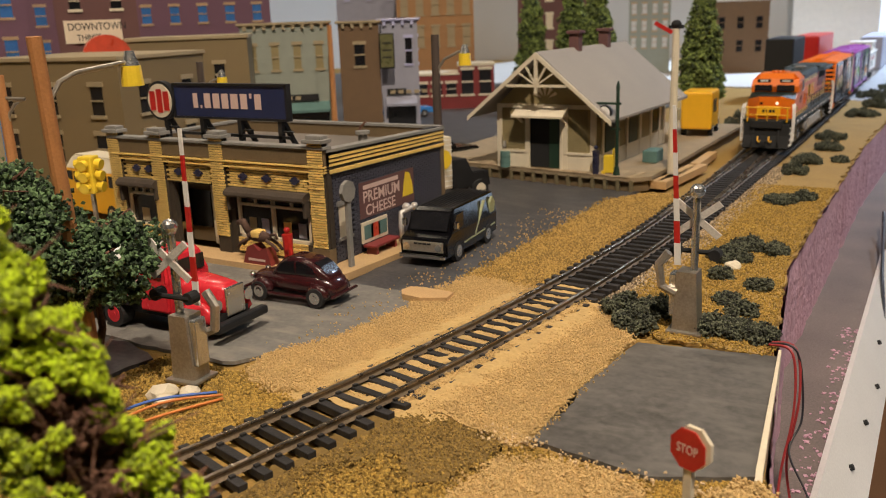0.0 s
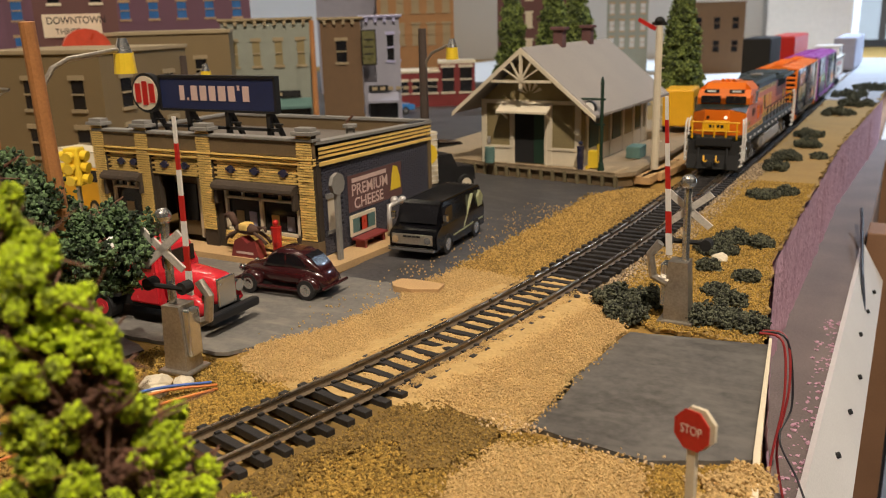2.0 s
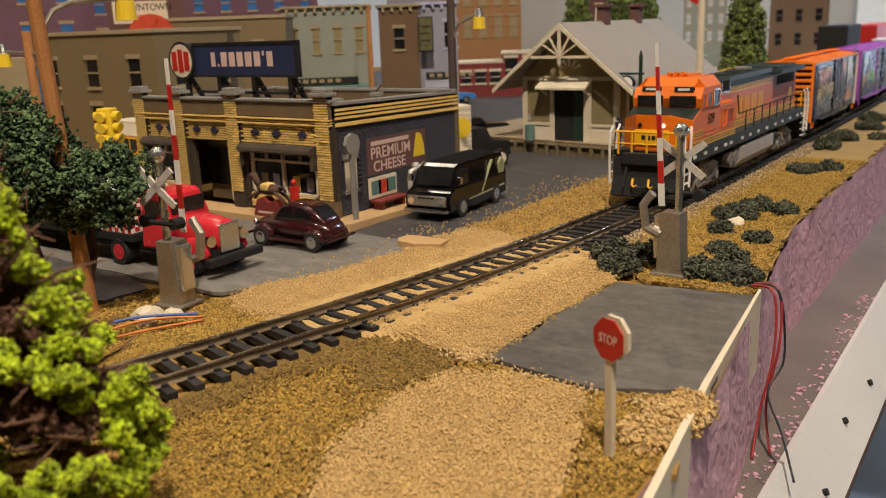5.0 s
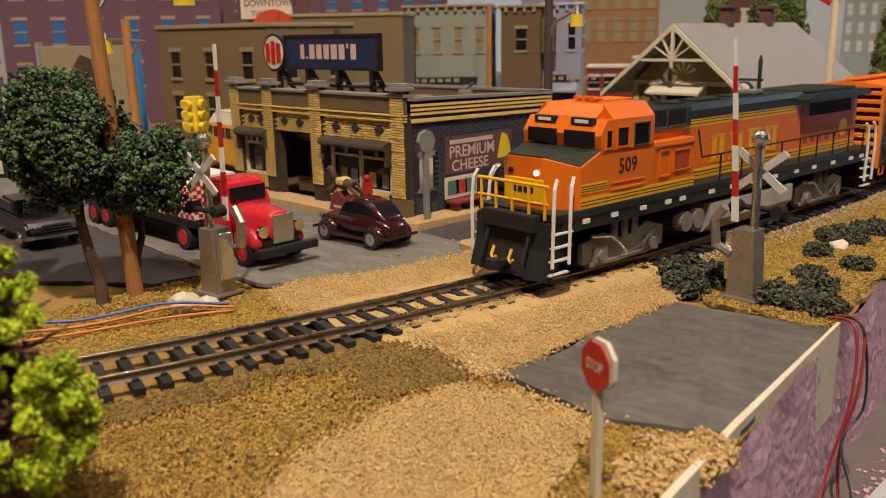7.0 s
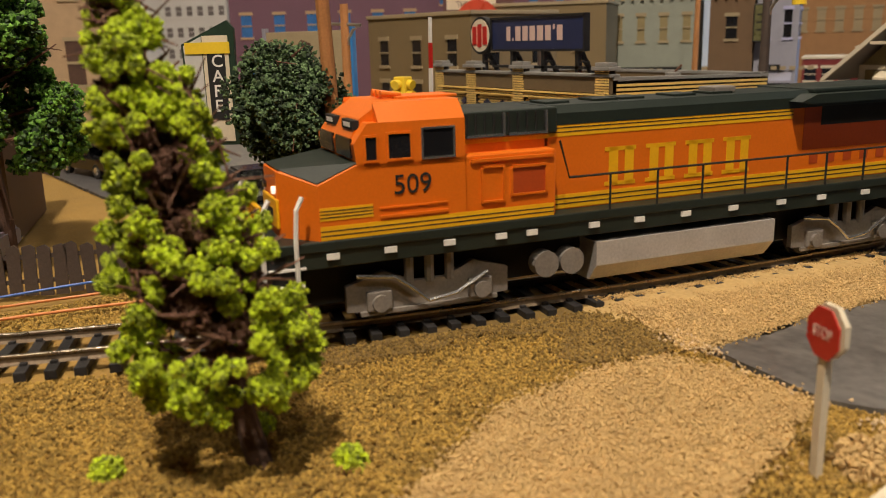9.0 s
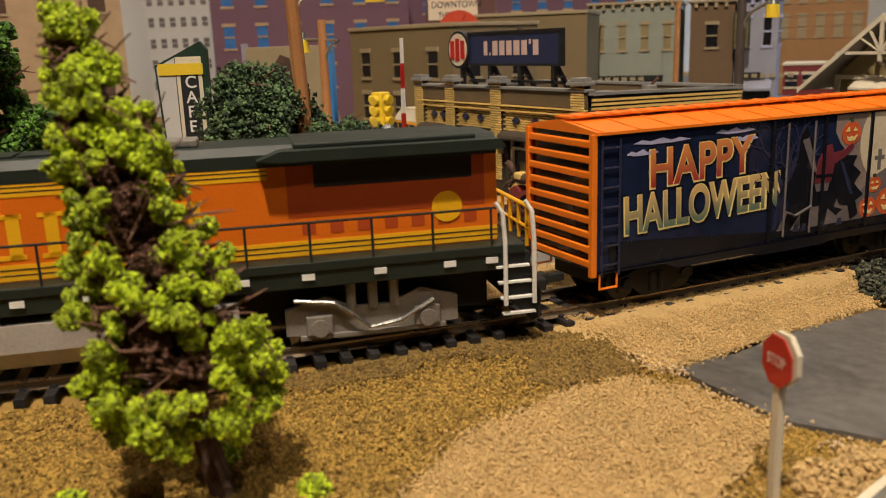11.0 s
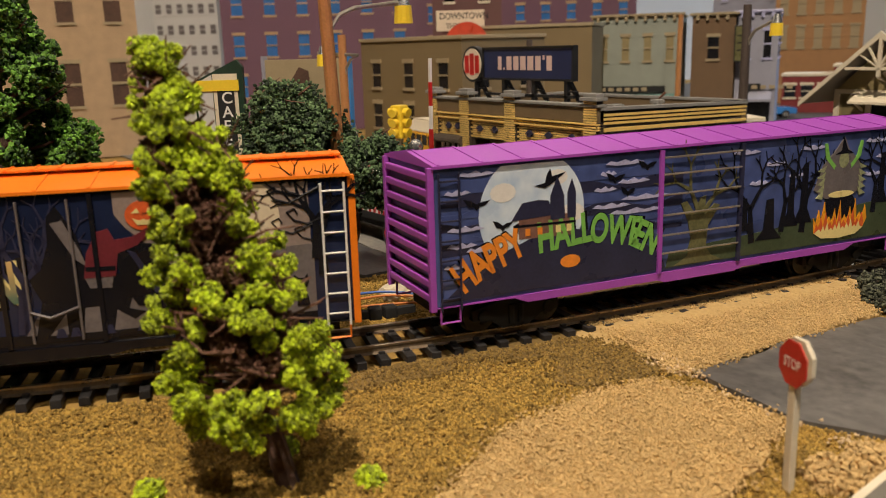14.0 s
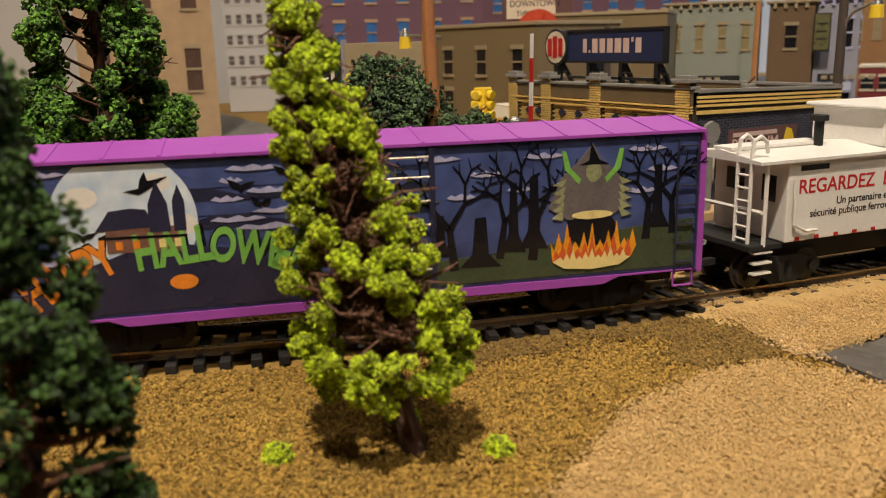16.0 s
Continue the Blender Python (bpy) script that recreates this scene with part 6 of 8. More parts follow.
    for text, y, z, h, sq in (("PREMIUM", 2.45, 2.42, 0.48, 1.0), ("CHEESE", 2.6, 1.85, 0.45, 1.05)):
        lettering("advert_letter", text, h, "letter_pink", ad, up(-0.024, y, z) @ Matrix.Rotation(math.pi / 2, 4, "Z") @ Matrix.Rotation(math.pi / 2, 4, "X"), squeeze=sq, split=True)
    box_part("lettering_bar", ad, "letter_pink", -0.026, -0.02, 2.5, 5.2, 2.98, 3.16)
    bm = bmesh.new()
    prism(bm, [(5.5, 2.1), (6.4, 2.1), (6.35, 2.6), (6.15, 3.1), (5.8, 3.2), (5.65, 2.7)], -0.027, -0.018, "x")
    part("painted_cheese", bm, "lamp_yellow", ad)
    # roof clutter
    bm = bmesh.new()
    bx(bm, -1.9, -1.0, 3.6, 4.4, 4.2, 4.55, 0.03)
    cyl(bm, (-2.4, 6.0, 4.2), (-2.4, 6.0, 4.8), 0.22, n=10)
    cyl(bm, (-2.4, 6.0, 4.8), (-2.4, 6.0, 4.95), 0.34, n=10)
    bx(bm, -4.8, -4.2, 5.0, 5.7, 4.2, 4.7, 0.03)
    part("roof_vent", bm, "cornice_grey", v)
    bm = bmesh.new()
    tube(bm, [(-3.4, 7.2, 4.2), (-3.4, 7.2, 4.9), (-3.1, 7.3, 5.2)], 0.06)
    part("roof_pipe", bm, "twig", v)
    return v


corner_store()


def roof_sign():
    v = thing("roof_sign", "dark blue billboard with a round emblem on black trestles", "sign", 0, 0, 0)
    x0, x1, y = -8.5, -2.15, 0.55
    b = box_part("board", v, "sign_blue", x0, x1, y, y + 0.2, 6.1, 7.45, 0.02)
    bm = bmesh.new()
    for q in ((x0 - 0.06, x1 + 0.06, 6.02, 6.12), (x0 - 0.06, x1 + 0.06, 7.43, 7.53), (x1 - 0.04, x1 + 0.06, 6.1, 7.45), (x0 - 0.06, x0 + 0.04, 6.1, 7.45)):
        bx(bm, q[0], q[1], y - 0.05, y + 0.25, q[2], q[3])
    part("board_frame", bm, "black", v)
    x = -7.35
    for w, h in ((0.26, 0.62), (0.1, 0.12), (0.36, 0.62), (0.36, 0.62), (0.36, 0.62), (0.4, 0.62), (0.36, 0.62), (0.12, 0.2), (0.34, 0.62)):
        box_part("lettering_bar", b, "letter_pink", x, x + w, y - 0.02, y, 6.48 + (0.45 if h == 0.2 else 0), 6.48 + (0.45 if h == 0.2 else 0) + h)
        x += w + 0.15
    bm = bmesh.new()
    cyl(bm, (-9.3, y - 0.1, 6.75), (-9.3, y + 0.2, 6.75), 0.86, n=36)
    disc = part("emblem_rim", bm, "black", v)
    bm = bmesh.new()
    cyl(bm, (-9.3, y - 0.13, 6.75), (-9.3, y, 6.75), 0.74, n=36)
    part("emblem_face", bm, "cream", disc)
    bm = bmesh.new()
    for o, h in ((-0.42, 0.42), (0.0, 0.52), (0.42, 0.42)):
        bx(bm, -9.3 + o - 0.16, -9.3 + o + 0.16, y - 0.15, y - 0.12, 6.75 - h, 6.75 + h, 0.04)
    part("emblem_figure", bm, "sign_red", disc)
    bm = bmesh.new()
    for x in (-9.2, -7.0, -4.8, -2.6):
        bx(bm, x - 0.1, x + 0.1, y, y + 0.2, 4.2, 6.1)
        prism(bm, [(y + 0.15, 6.0), (y + 1.3, 4.2), (y + 1.5, 4.2), (y + 0.35, 6.0)], x - 0.08, x + 0.08, "x")
        bx(bm, x + 0.1, x + 0.6, y + 0.05, y + 0.2, 5.55, 5.62)
    bx(bm, x0, x1, y, y + 0.15, 5.3, 5.42)
    pieces("trestle", bm, "black", v)


roof_sign()


def sidewalk():
    bm = bmesh.new()
    prism(bm, [(-14.5, -1.0), (0.55, -1.05), (1.15, -0.5), (1.4, 3.0), (1.25, 10.0), (-0.3, 10.0), (-0.3, 0.35), (-14.5, 0.35)], 0, 0.3, "z")
    solo("sidewalk", bm, "sidewalk", "ochre sidewalk with a raised kerb round the store", "sidewalk", kind="structure")


sidewalk()


# ---- vehicles ----
def wheel_at(v, x, y, r, w, hub="silver"):
    s = 1 if y > 0 else -1
    bm = bmesh.new()
    cyl(bm, (x, y - s * w, r), (x, y, r), r, n=20)
    t = part("wheel", bm, "tyre", v)
    bm = bmesh.new()
    cyl(bm, (x, y - s * 0.02, r), (x, y + s * 0.02, r), r * 0.62, n=16)
    cyl(bm, (x, y, r), (x, y + s * 0.04, r), r * 0.25, n=10)
    part("hub", bm, hub, t)


def body_shape(name, v, material, profile, half, top_half, belt, label="", bev=0.06):
    """A body pushed across from a side profile of (x, z), drawn in above the belt line."""
    bm = bmesh.new()
    prism(bm, profile, -half, half)
    bmesh.ops.bevel(bm, geom=[e for e in bm.edges if abs(e.verts[0].co.y - e.verts[1].co.y) < 1e-6], offset=bev, segments=2, affect="EDGES")
    for w in bm.verts:
        if w.co.z > belt:
            k = min(1, (w.co.z - belt) / 0.6)
            w.co.y *= 1 + (top_half / half - 1) * k
    return part(name, bm, material, v, label, smooth=False)


def van():
    v = thing("van", "glossy black van with a green side stripe and chrome grille", "van", 2.75, 4.95, 0.07, -86)
    # local x forward
    body_shape("body", v, "gloss_black", [(2.55, 0.35), (2.6, 0.95), (2.45, 1.15), (2.05, 1.3), (1.65, 2.1), (1.4, 2.2), (-2.6, 2.15), (-2.65, 1.2), (-2.6, 0.35), (-2.05, 0.33), (-1.95, 0.6), (-1.2, 0.6), (-1.1, 0.3), (1.0, 0.3), (1.1, 0.6), (1.85, 0.6), (1.95, 0.33)], 1.08, 0.88, 1.2)
    bm = bmesh.new()
    for y in np.linspace(-0.75, 0.75, 9):
        bx(bm, -2.5, 1.4, y - 0.025, y + 0.025, 2.17, 2.21)
    part("roof_ribs", bm, "black", v)
    bm = bmesh.new()
    bx(bm, 2.58, 2.66, -0.92, 0.92, 0.6, 1.02, 0.02)
    part("grille", bm, "old_silver", v)
    bm = bmesh.new()
    for y in (-0.3, -0.1, 0.1, 0.3):
        bx(bm, 2.66, 2.68, y - 0.08, y + 0.08, 0.9, 0.97)
    part("grille_slots", bm, "matt_black", v)
    for y in (-0.72, 0.72):
        bm = bmesh.new()
        cyl(bm, (2.6, y, 0.8), (2.7, y, 0.8), 0.15, n=14)
        part("headlight", bm, "chrome", v)
    bm = bmesh.new()
    bx(bm, 2.62, 2.8, -1.05, 1.05, 0.35, 0.5, 0.03)
    part("bumper", bm, "chrome", v)
    bm = bmesh.new()
    bx(bm, -2.8, -2.62, -1.05, 1.05, 0.35, 0.5, 0.03)
    part("bumper", bm, "chrome", v)
    bm = bmesh.new()
    prism(bm, [(2.05, 1.36), (1.68, 2.05), (1.72, 2.06), (2.09, 1.37)], -0.85, 0.85)
    part("windscreen", bm, "window_dark", v)
    for s in (-1, 1):
        bm = bmesh.new()
        prism(bm, [(1.85, 1.35), (1.55, 1.95), (0.9, 1.98), (0.9, 1.35)], *sorted((s * 0.93, s * 1.06)))
        part("side_window", bm, "window_dark", v)
        bm = bmesh.new()
        prism(bm, [(-0.3, 0.75), (-0.2, 0.75), (-1.25, 2.0), (-1.35, 2.0)], *sorted((s * 0.97, s * 1.09)))
        prism(bm, [(0.9, 0.62), (0.9, 0.68), (-2.4, 0.78), (-2.4, 0.7)], *sorted((s * 1.0, s * 1.09)))
        prism(bm, [(-1.9, 1.3), (-2.4, 1.3), (-2.5, 1.7), (-2.2, 2.0), (-1.95, 1.75)], *sorted((s * 0.95, s * 1.065)))
        part("stripe", bm, "art_sage", v, "pale green stripe")
        for x in (1.48, -1.58):
            wheel_at(v, x, s * 1.1, 0.42, 0.3)
    for y in (-1.2, 1.2):
        bm = bmesh.new()
        bx(bm, 1.8, 1.95, y - 0.1, y + 0.1, 1.45, 1.75, 0.03)
        part("mirror", bm, "chrome", v)


van()


def loft(name, v, material, stations, power=2.8, n=24, label=""):
    """A smooth rounded body through upright sections of (x, low z, high z, half width)."""
    bm = bmesh.new()
    rings = []
    for x, z0, z1, hw in stations:
        ring_ = []
        for k in range(n):
            a = k * math.tau / n
            c, q = math.cos(a), math.sin(a)
            ring_.append(bm.verts.new((x, hw * math.copysign(abs(c) ** (2 / power), c), (z0 + z1) / 2 + (z1 - z0) / 2 * math.copysign(abs(q) ** (2 / power), q))))
        rings.append(ring_)
    for a, b in zip(rings, rings[1:]):
        for k in range(n):
            bm.faces.new((a[k], a[(k + 1) % n], b[(k + 1) % n], b[k]))
    bm.faces.new(rings[0][::-1])
    bm.faces.new(rings[-1])
    bmesh.ops.recalc_face_normals(bm, faces=bm.faces[:])
    return part(name, bm, material, v, label, smooth=True)


def small_car():
    v = thing("small_car", "dark maroon vintage small car parked by the kerb", "car", 0.95, -3.05, 0.08, 183)
    loft("body", v, "maroon", [(-1.86, 0.4, 0.62, 0.3), (-1.8, 0.34, 0.78, 0.46), (-1.6, 0.3, 1.0, 0.6), (-1.1, 0.28, 1.14, 0.68), (-0.3, 0.28, 1.14, 0.72), (0.5, 0.28, 1.12, 0.68), (0.95, 0.28, 1.08, 0.56), (1.4, 0.3, 1.0, 0.46), (1.8, 0.34, 0.9, 0.38), (1.96, 0.42, 0.74, 0.26)])
    loft("roof", v, "maroon", [(-1.62, 0.8, 0.98, 0.4), (-1.5, 0.8, 1.14, 0.5), (-1.2, 0.8, 1.42, 0.56), (-0.85, 0.85, 1.6, 0.59), (-0.4, 0.85, 1.7, 0.6), (0.05, 0.85, 1.7, 0.6), (0.4, 0.85, 1.58, 0.59), (0.62, 0.9, 1.38, 0.57), (0.82, 0.9, 1.12, 0.54)], 3.4)
    for s in (-1, 1):
        for x, r in ((1.28, 0.52), (-1.2, 0.5)):
            bm = bmesh.new()
            ball(bm, (x, s * 0.66, 0.42), r, 0.85)
            for w in bm.verts:
                w.co.y = s * 0.66 + (w.co.y - s * 0.66) * 0.5
                w.co.z = max(w.co.z, 0.34)
            part("mudguard", bm, "maroon", v, smooth=True)
            wheel_at(v, x, s * 0.88, 0.36, 0.2)
        bm = bmesh.new()
        prism(bm, [(0.6, 1.14), (0.42, 1.42), (0.2, 1.54), (-0.2, 1.57), (-0.2, 1.12)], *sorted((s * 0.5, s * 0.612)))
        prism(bm, [(-0.28, 1.12), (-0.28, 1.57), (-0.6, 1.54), (-0.95, 1.38), (-1.08, 1.15)], *sorted((s * 0.5, s * 0.605)))
        part("side_window", bm, "window_dark", v)
        bm = bmesh.new()
        bx(bm, -1.0, 1.0, *sorted((s * 0.7, s * 0.86)), 0.26, 0.36, 0.02)
        part("running_board", bm, "maroon", v)
    bm = bmesh.new()
    prism(bm, [(-0.98, 1.54), (-1.22, 1.41), (-1.47, 1.17), (-1.42, 1.1), (-1.0, 1.45)], -0.4, 0.4)
    part("rear_window", bm, "window_dark", v)
    for x in (2.0, -1.9):
        bm = bmesh.new()
        bx(bm, x - 0.06, x + 0.06, -0.8, 0.8, 0.38, 0.48, 0.03)
        part("bumper", bm, "maroon", v)
    for y in (-0.45, 0.45):
        bm = bmesh.new()
        ball(bm, (1.85, y, 0.8), 0.14, 1.0)
        part("headlight", bm, "chrome", v, smooth=True)
    box_part("underbody", v, "matt_black", -1.5, 1.6, -0.6, 0.6, 0.2, 0.4)


small_car()


def tank_truck():
    v = thing("tank_truck", "red cab truck with a checkered red and white tank trailer", "truck", -0.1, -7.05, 0.08, 1.5)
    # local x forward; cab to the front
    loft("hood", v, "red", [(-0.4, 0.7, 1.95, 0.78), (0.2, 0.7, 1.9, 0.7), (0.9, 0.72, 1.85, 0.58), (1.4, 0.75, 1.8, 0.48), (1.58, 0.8, 1.72, 0.42)], 3.2)
    body_shape("cab", v, "red", [(-0.35, 0.7), (-0.3, 1.85), (-0.5, 2.55), (-0.7, 2.68), (-1.6, 2.68), (-1.75, 2.5), (-1.75, 0.7)], 0.98, 0.84, 1.8, bev=0.1)
    bm = bmesh.new()
    bx(bm, -0.36, -0.28, -0.7, 0.7, 1.95, 2.45)
    part("windscreen", bm, "window_dark", v)
    for s in (-1, 1):
        bm = bmesh.new()
        bx(bm, -1.4, -0.65, *sorted((s * 0.88, s * 0.95)), 1.95, 2.42)
        part("side_window", bm, "window_dark", v)
        bm = bmesh.new()
        ball(bm, (0.75, s * 0.82, 0.75), 0.78, 0.72)
        for w in bm.verts:
            w.co.y = s * 0.82 + (w.co.y - s * 0.82) * 0.38
            w.co.z = max(w.co.z, 0.62)
        part("mudguard", bm, "red", v, smooth=True)
        bm = bmesh.new()
        cyl(bm, (1.4, s * 0.72, 1.2), (1.55, s * 0.72, 1.2), 0.2, n=16)
        part("headlight", bm, "chrome", v)
        wheel_at(v, 0.75, s * 1.08, 0.46, 0.3, "red")
        for x in (-2.9, -8.9, -10.0):
            wheel_at(v, x, s * 1.12, 0.46, 0.5, "red")
    bm = bmesh.new()
    bx(bm, 1.56, 1.66, -0.42, 0.42, 0.75, 1.72, 0.04)
    part("grille", bm, "silver", v)
    bm = bmesh.new()
    bx(bm, 1.62, 1.95, -1.2, 1.2, 0.42, 0.72, 0.08)
    part("bumper", bm, "black", v)
    box_part("chassis", v, "matt_black", -11.0, 1.5, -0.7, 0.7, 0.5, 0.85)
    bm = bmesh.new()
    bx(bm, -11.0, -2.1, -1.1, 1.1, 0.85, 1.15, 0.03)
    part("trailer_bed", bm, "matt_black", v)
    bm = bmesh.new()
    prism(bm, [(-1.05, 1.15), (1.05, 1.15), (1.05, 2.3), (0.75, 2.65), (-0.75, 2.65), (-1.05, 2.3)], -10.8, -2.2, "x")
    tank = part("tank", bm, "white", v)
    red = [bmesh.new(), bmesh.new()]
    for k, s in enumerate((-1, 1)):
        for i in range(48):
            for j in range(7):
                if (i + j) % 2 and not (j in (2, 3) and 8 < i < 40):
                    x, z = -10.7 + i * 0.178, 1.15 + j * 0.165
                    bx(red[k], x, x + 0.178, *sorted((s * 1.05, s * 1.06)), z, z + 0.165)
        part("check_pattern", red[k], "sign_red", tank)
        box_part("name_panel", tank, "car_blue", -9.2, -3.6, *sorted((s * 1.05, s * 1.065)), 1.5, 1.85)
        for i in range(8):
            box_part("lettering_bar", tank, "white", -8.9 + i * 0.6, -8.5 + i * 0.6, *sorted((s * 1.065, s * 1.075)), 1.58, 1.78)
    bm = bmesh.new()
    for i in range(12):
        for j in range(9):
            if (i + j) % 2:
                bx(bm, -2.2, -2.19, -1.0 + i * 0.167, -1.0 + i * 0.167 + 0.167, 1.2 + j * 0.14, 1.34 + j * 0.14)
    part("check_pattern", bm, "sign_red", tank)


tank_truck()


def saloon(name, label, x, y, rz, paint, sc=1.0, group=""):
    v = thing(name, label, "car", x, y, 0.06, rz, group)
    body_shape("body", v, paint, [(2.75, 0.4), (2.8, 0.85), (2.6, 1.0), (0.9, 1.08), (0.5, 1.08), (-1.4, 1.1), (-2.7, 1.0), (-2.8, 0.5), (-2.5, 0.35)], 1.0, 0.9, 0.9, bev=0.08)
    body_shape("cabin", v, paint, [(0.9, 1.05), (0.35, 1.55), (-1.1, 1.58), (-1.6, 1.08)], 0.86, 0.72, 1.05, bev=0.08)
    for s in (-1, 1):
        bm = bmesh.new()
        prism(bm, [(0.65, 1.14), (0.3, 1.48), (-1.0, 1.5), (-1.3, 1.14)], *sorted((s * 0.74, s * 0.84)))
        part("side_window", bm, "window_dark", v)
        for xx in (1.75, -1.7):
            wheel_at(v, xx, s * 1.0, 0.38, 0.25)
        for o in (0.62, 0.82):
            bm = bmesh.new()
            cyl(bm, (2.76, s * o, 0.78), (2.84, s * o, 0.78), 0.1, n=12)
            part("headlight", bm, "chrome", v)
    bm = bmesh.new()
    prism(bm, [(0.92, 1.12), (0.42, 1.52), (0.46, 1.54), (0.97, 1.12)], -0.7, 0.7)
    part("windscreen", bm, "glass", v)
    bm = bmesh.new()
    for z in (0.68, 0.78, 0.88):
        bx(bm, 2.78, 2.84, -0.5, 0.5, z, z + 0.04)
    part("grille", bm, "chrome", v)
    for xx in (2.85, -2.85):
        bm = bmesh.new()
        bx(bm, xx - 0.08, xx + 0.08, -1.02, 1.02, 0.45, 0.6, 0.04)
        part("bumper", bm, "chrome", v)


saloon("black_saloon", "glossy black saloon car with a chrome grille", -9.6, -11.0, -4, "gloss_black")
saloon("blue_car", "bright blue saloon car parked down the street", -26.8, 47.5, 50, "car_blue")
saloon("dark_car", "dark saloon car further up the street", -24, -14.5, 15, "gloss_black")
saloon("dark_car", "dark car by the store's rear", -9.2, 24.5, 70, "gloss_black")


def box_truck():
    v = thing("box_truck", "small delivery truck with a cream box body and black cab", "truck", -2.9, 14.4, 0.06, 62)
    box_part("box_body", v, "cream", -4.2, -0.3, -1.15, 1.15, 0.75, 3.6, 0.04)
    bm = bmesh.new()
    for z in np.arange(0.9, 3.5, 0.28):
        bx(bm, -4.2, -0.3, -1.18, 1.18, z, z + 0.04)
    part("box_ribs", bm, "white", v)
    bm = bmesh.new()
    cyl(bm, (-0.9, -1.2, 2.4), (-0.9, -1.15, 2.4), 0.55, n=16)
    part("emblem", bm, "lamp_yellow", v)
    body_shape("cab", v, "black", [(-0.3, 0.6), (-0.2, 2.2), (0.9, 2.2), (1.2, 1.5), (2.3, 1.4), (2.4, 0.6)], 0.9, 0.75, 1.4)
    for s in (-1, 1):
        for x in (1.6, -3.0):
            wheel_at(v, x, s * 1.1, 0.5, 0.35, "cream")


box_truck()


def school_bus():
    v = thing("school_bus", "yellow bus with a cream roof seen past the store", "bus", -20.5, 4.2, 0.06, 172)
    body_shape("body", v, "bus_yellow", [(1.5, 0.4), (1.6, 1.5), (0.0, 1.75), (-0.1, 2.6), (-6.2, 2.6), (-6.2, 0.4)], 1.15, 1.05, 2.2, bev=0.08)
    body_shape("roof", v, "cream", [(-0.15, 2.55), (-0.4, 3.15), (-0.8, 3.35), (-5.8, 3.35), (-6.15, 3.1), (-6.15, 2.55)], 1.05, 0.75, 2.6, bev=0.1)
    for s in (-1, 1):
        for k in range(6):
            bm = bmesh.new()
            bx(bm, -1.0 - k * 0.85, -0.3 - k * 0.85, *sorted((s * 1.06, s * 1.12)), 1.9, 2.5)
            part("side_window", bm, "window_dark", v)
        for x in (0.8, -4.6):
            wheel_at(v, x, s * 1.16, 0.48, 0.3)
        bm = bmesh.new()
        ball(bm, (1.4, s * 0.8, 1.2), 0.18)
        part("headlight", bm, "chrome", v, smooth=True)


school_bus()


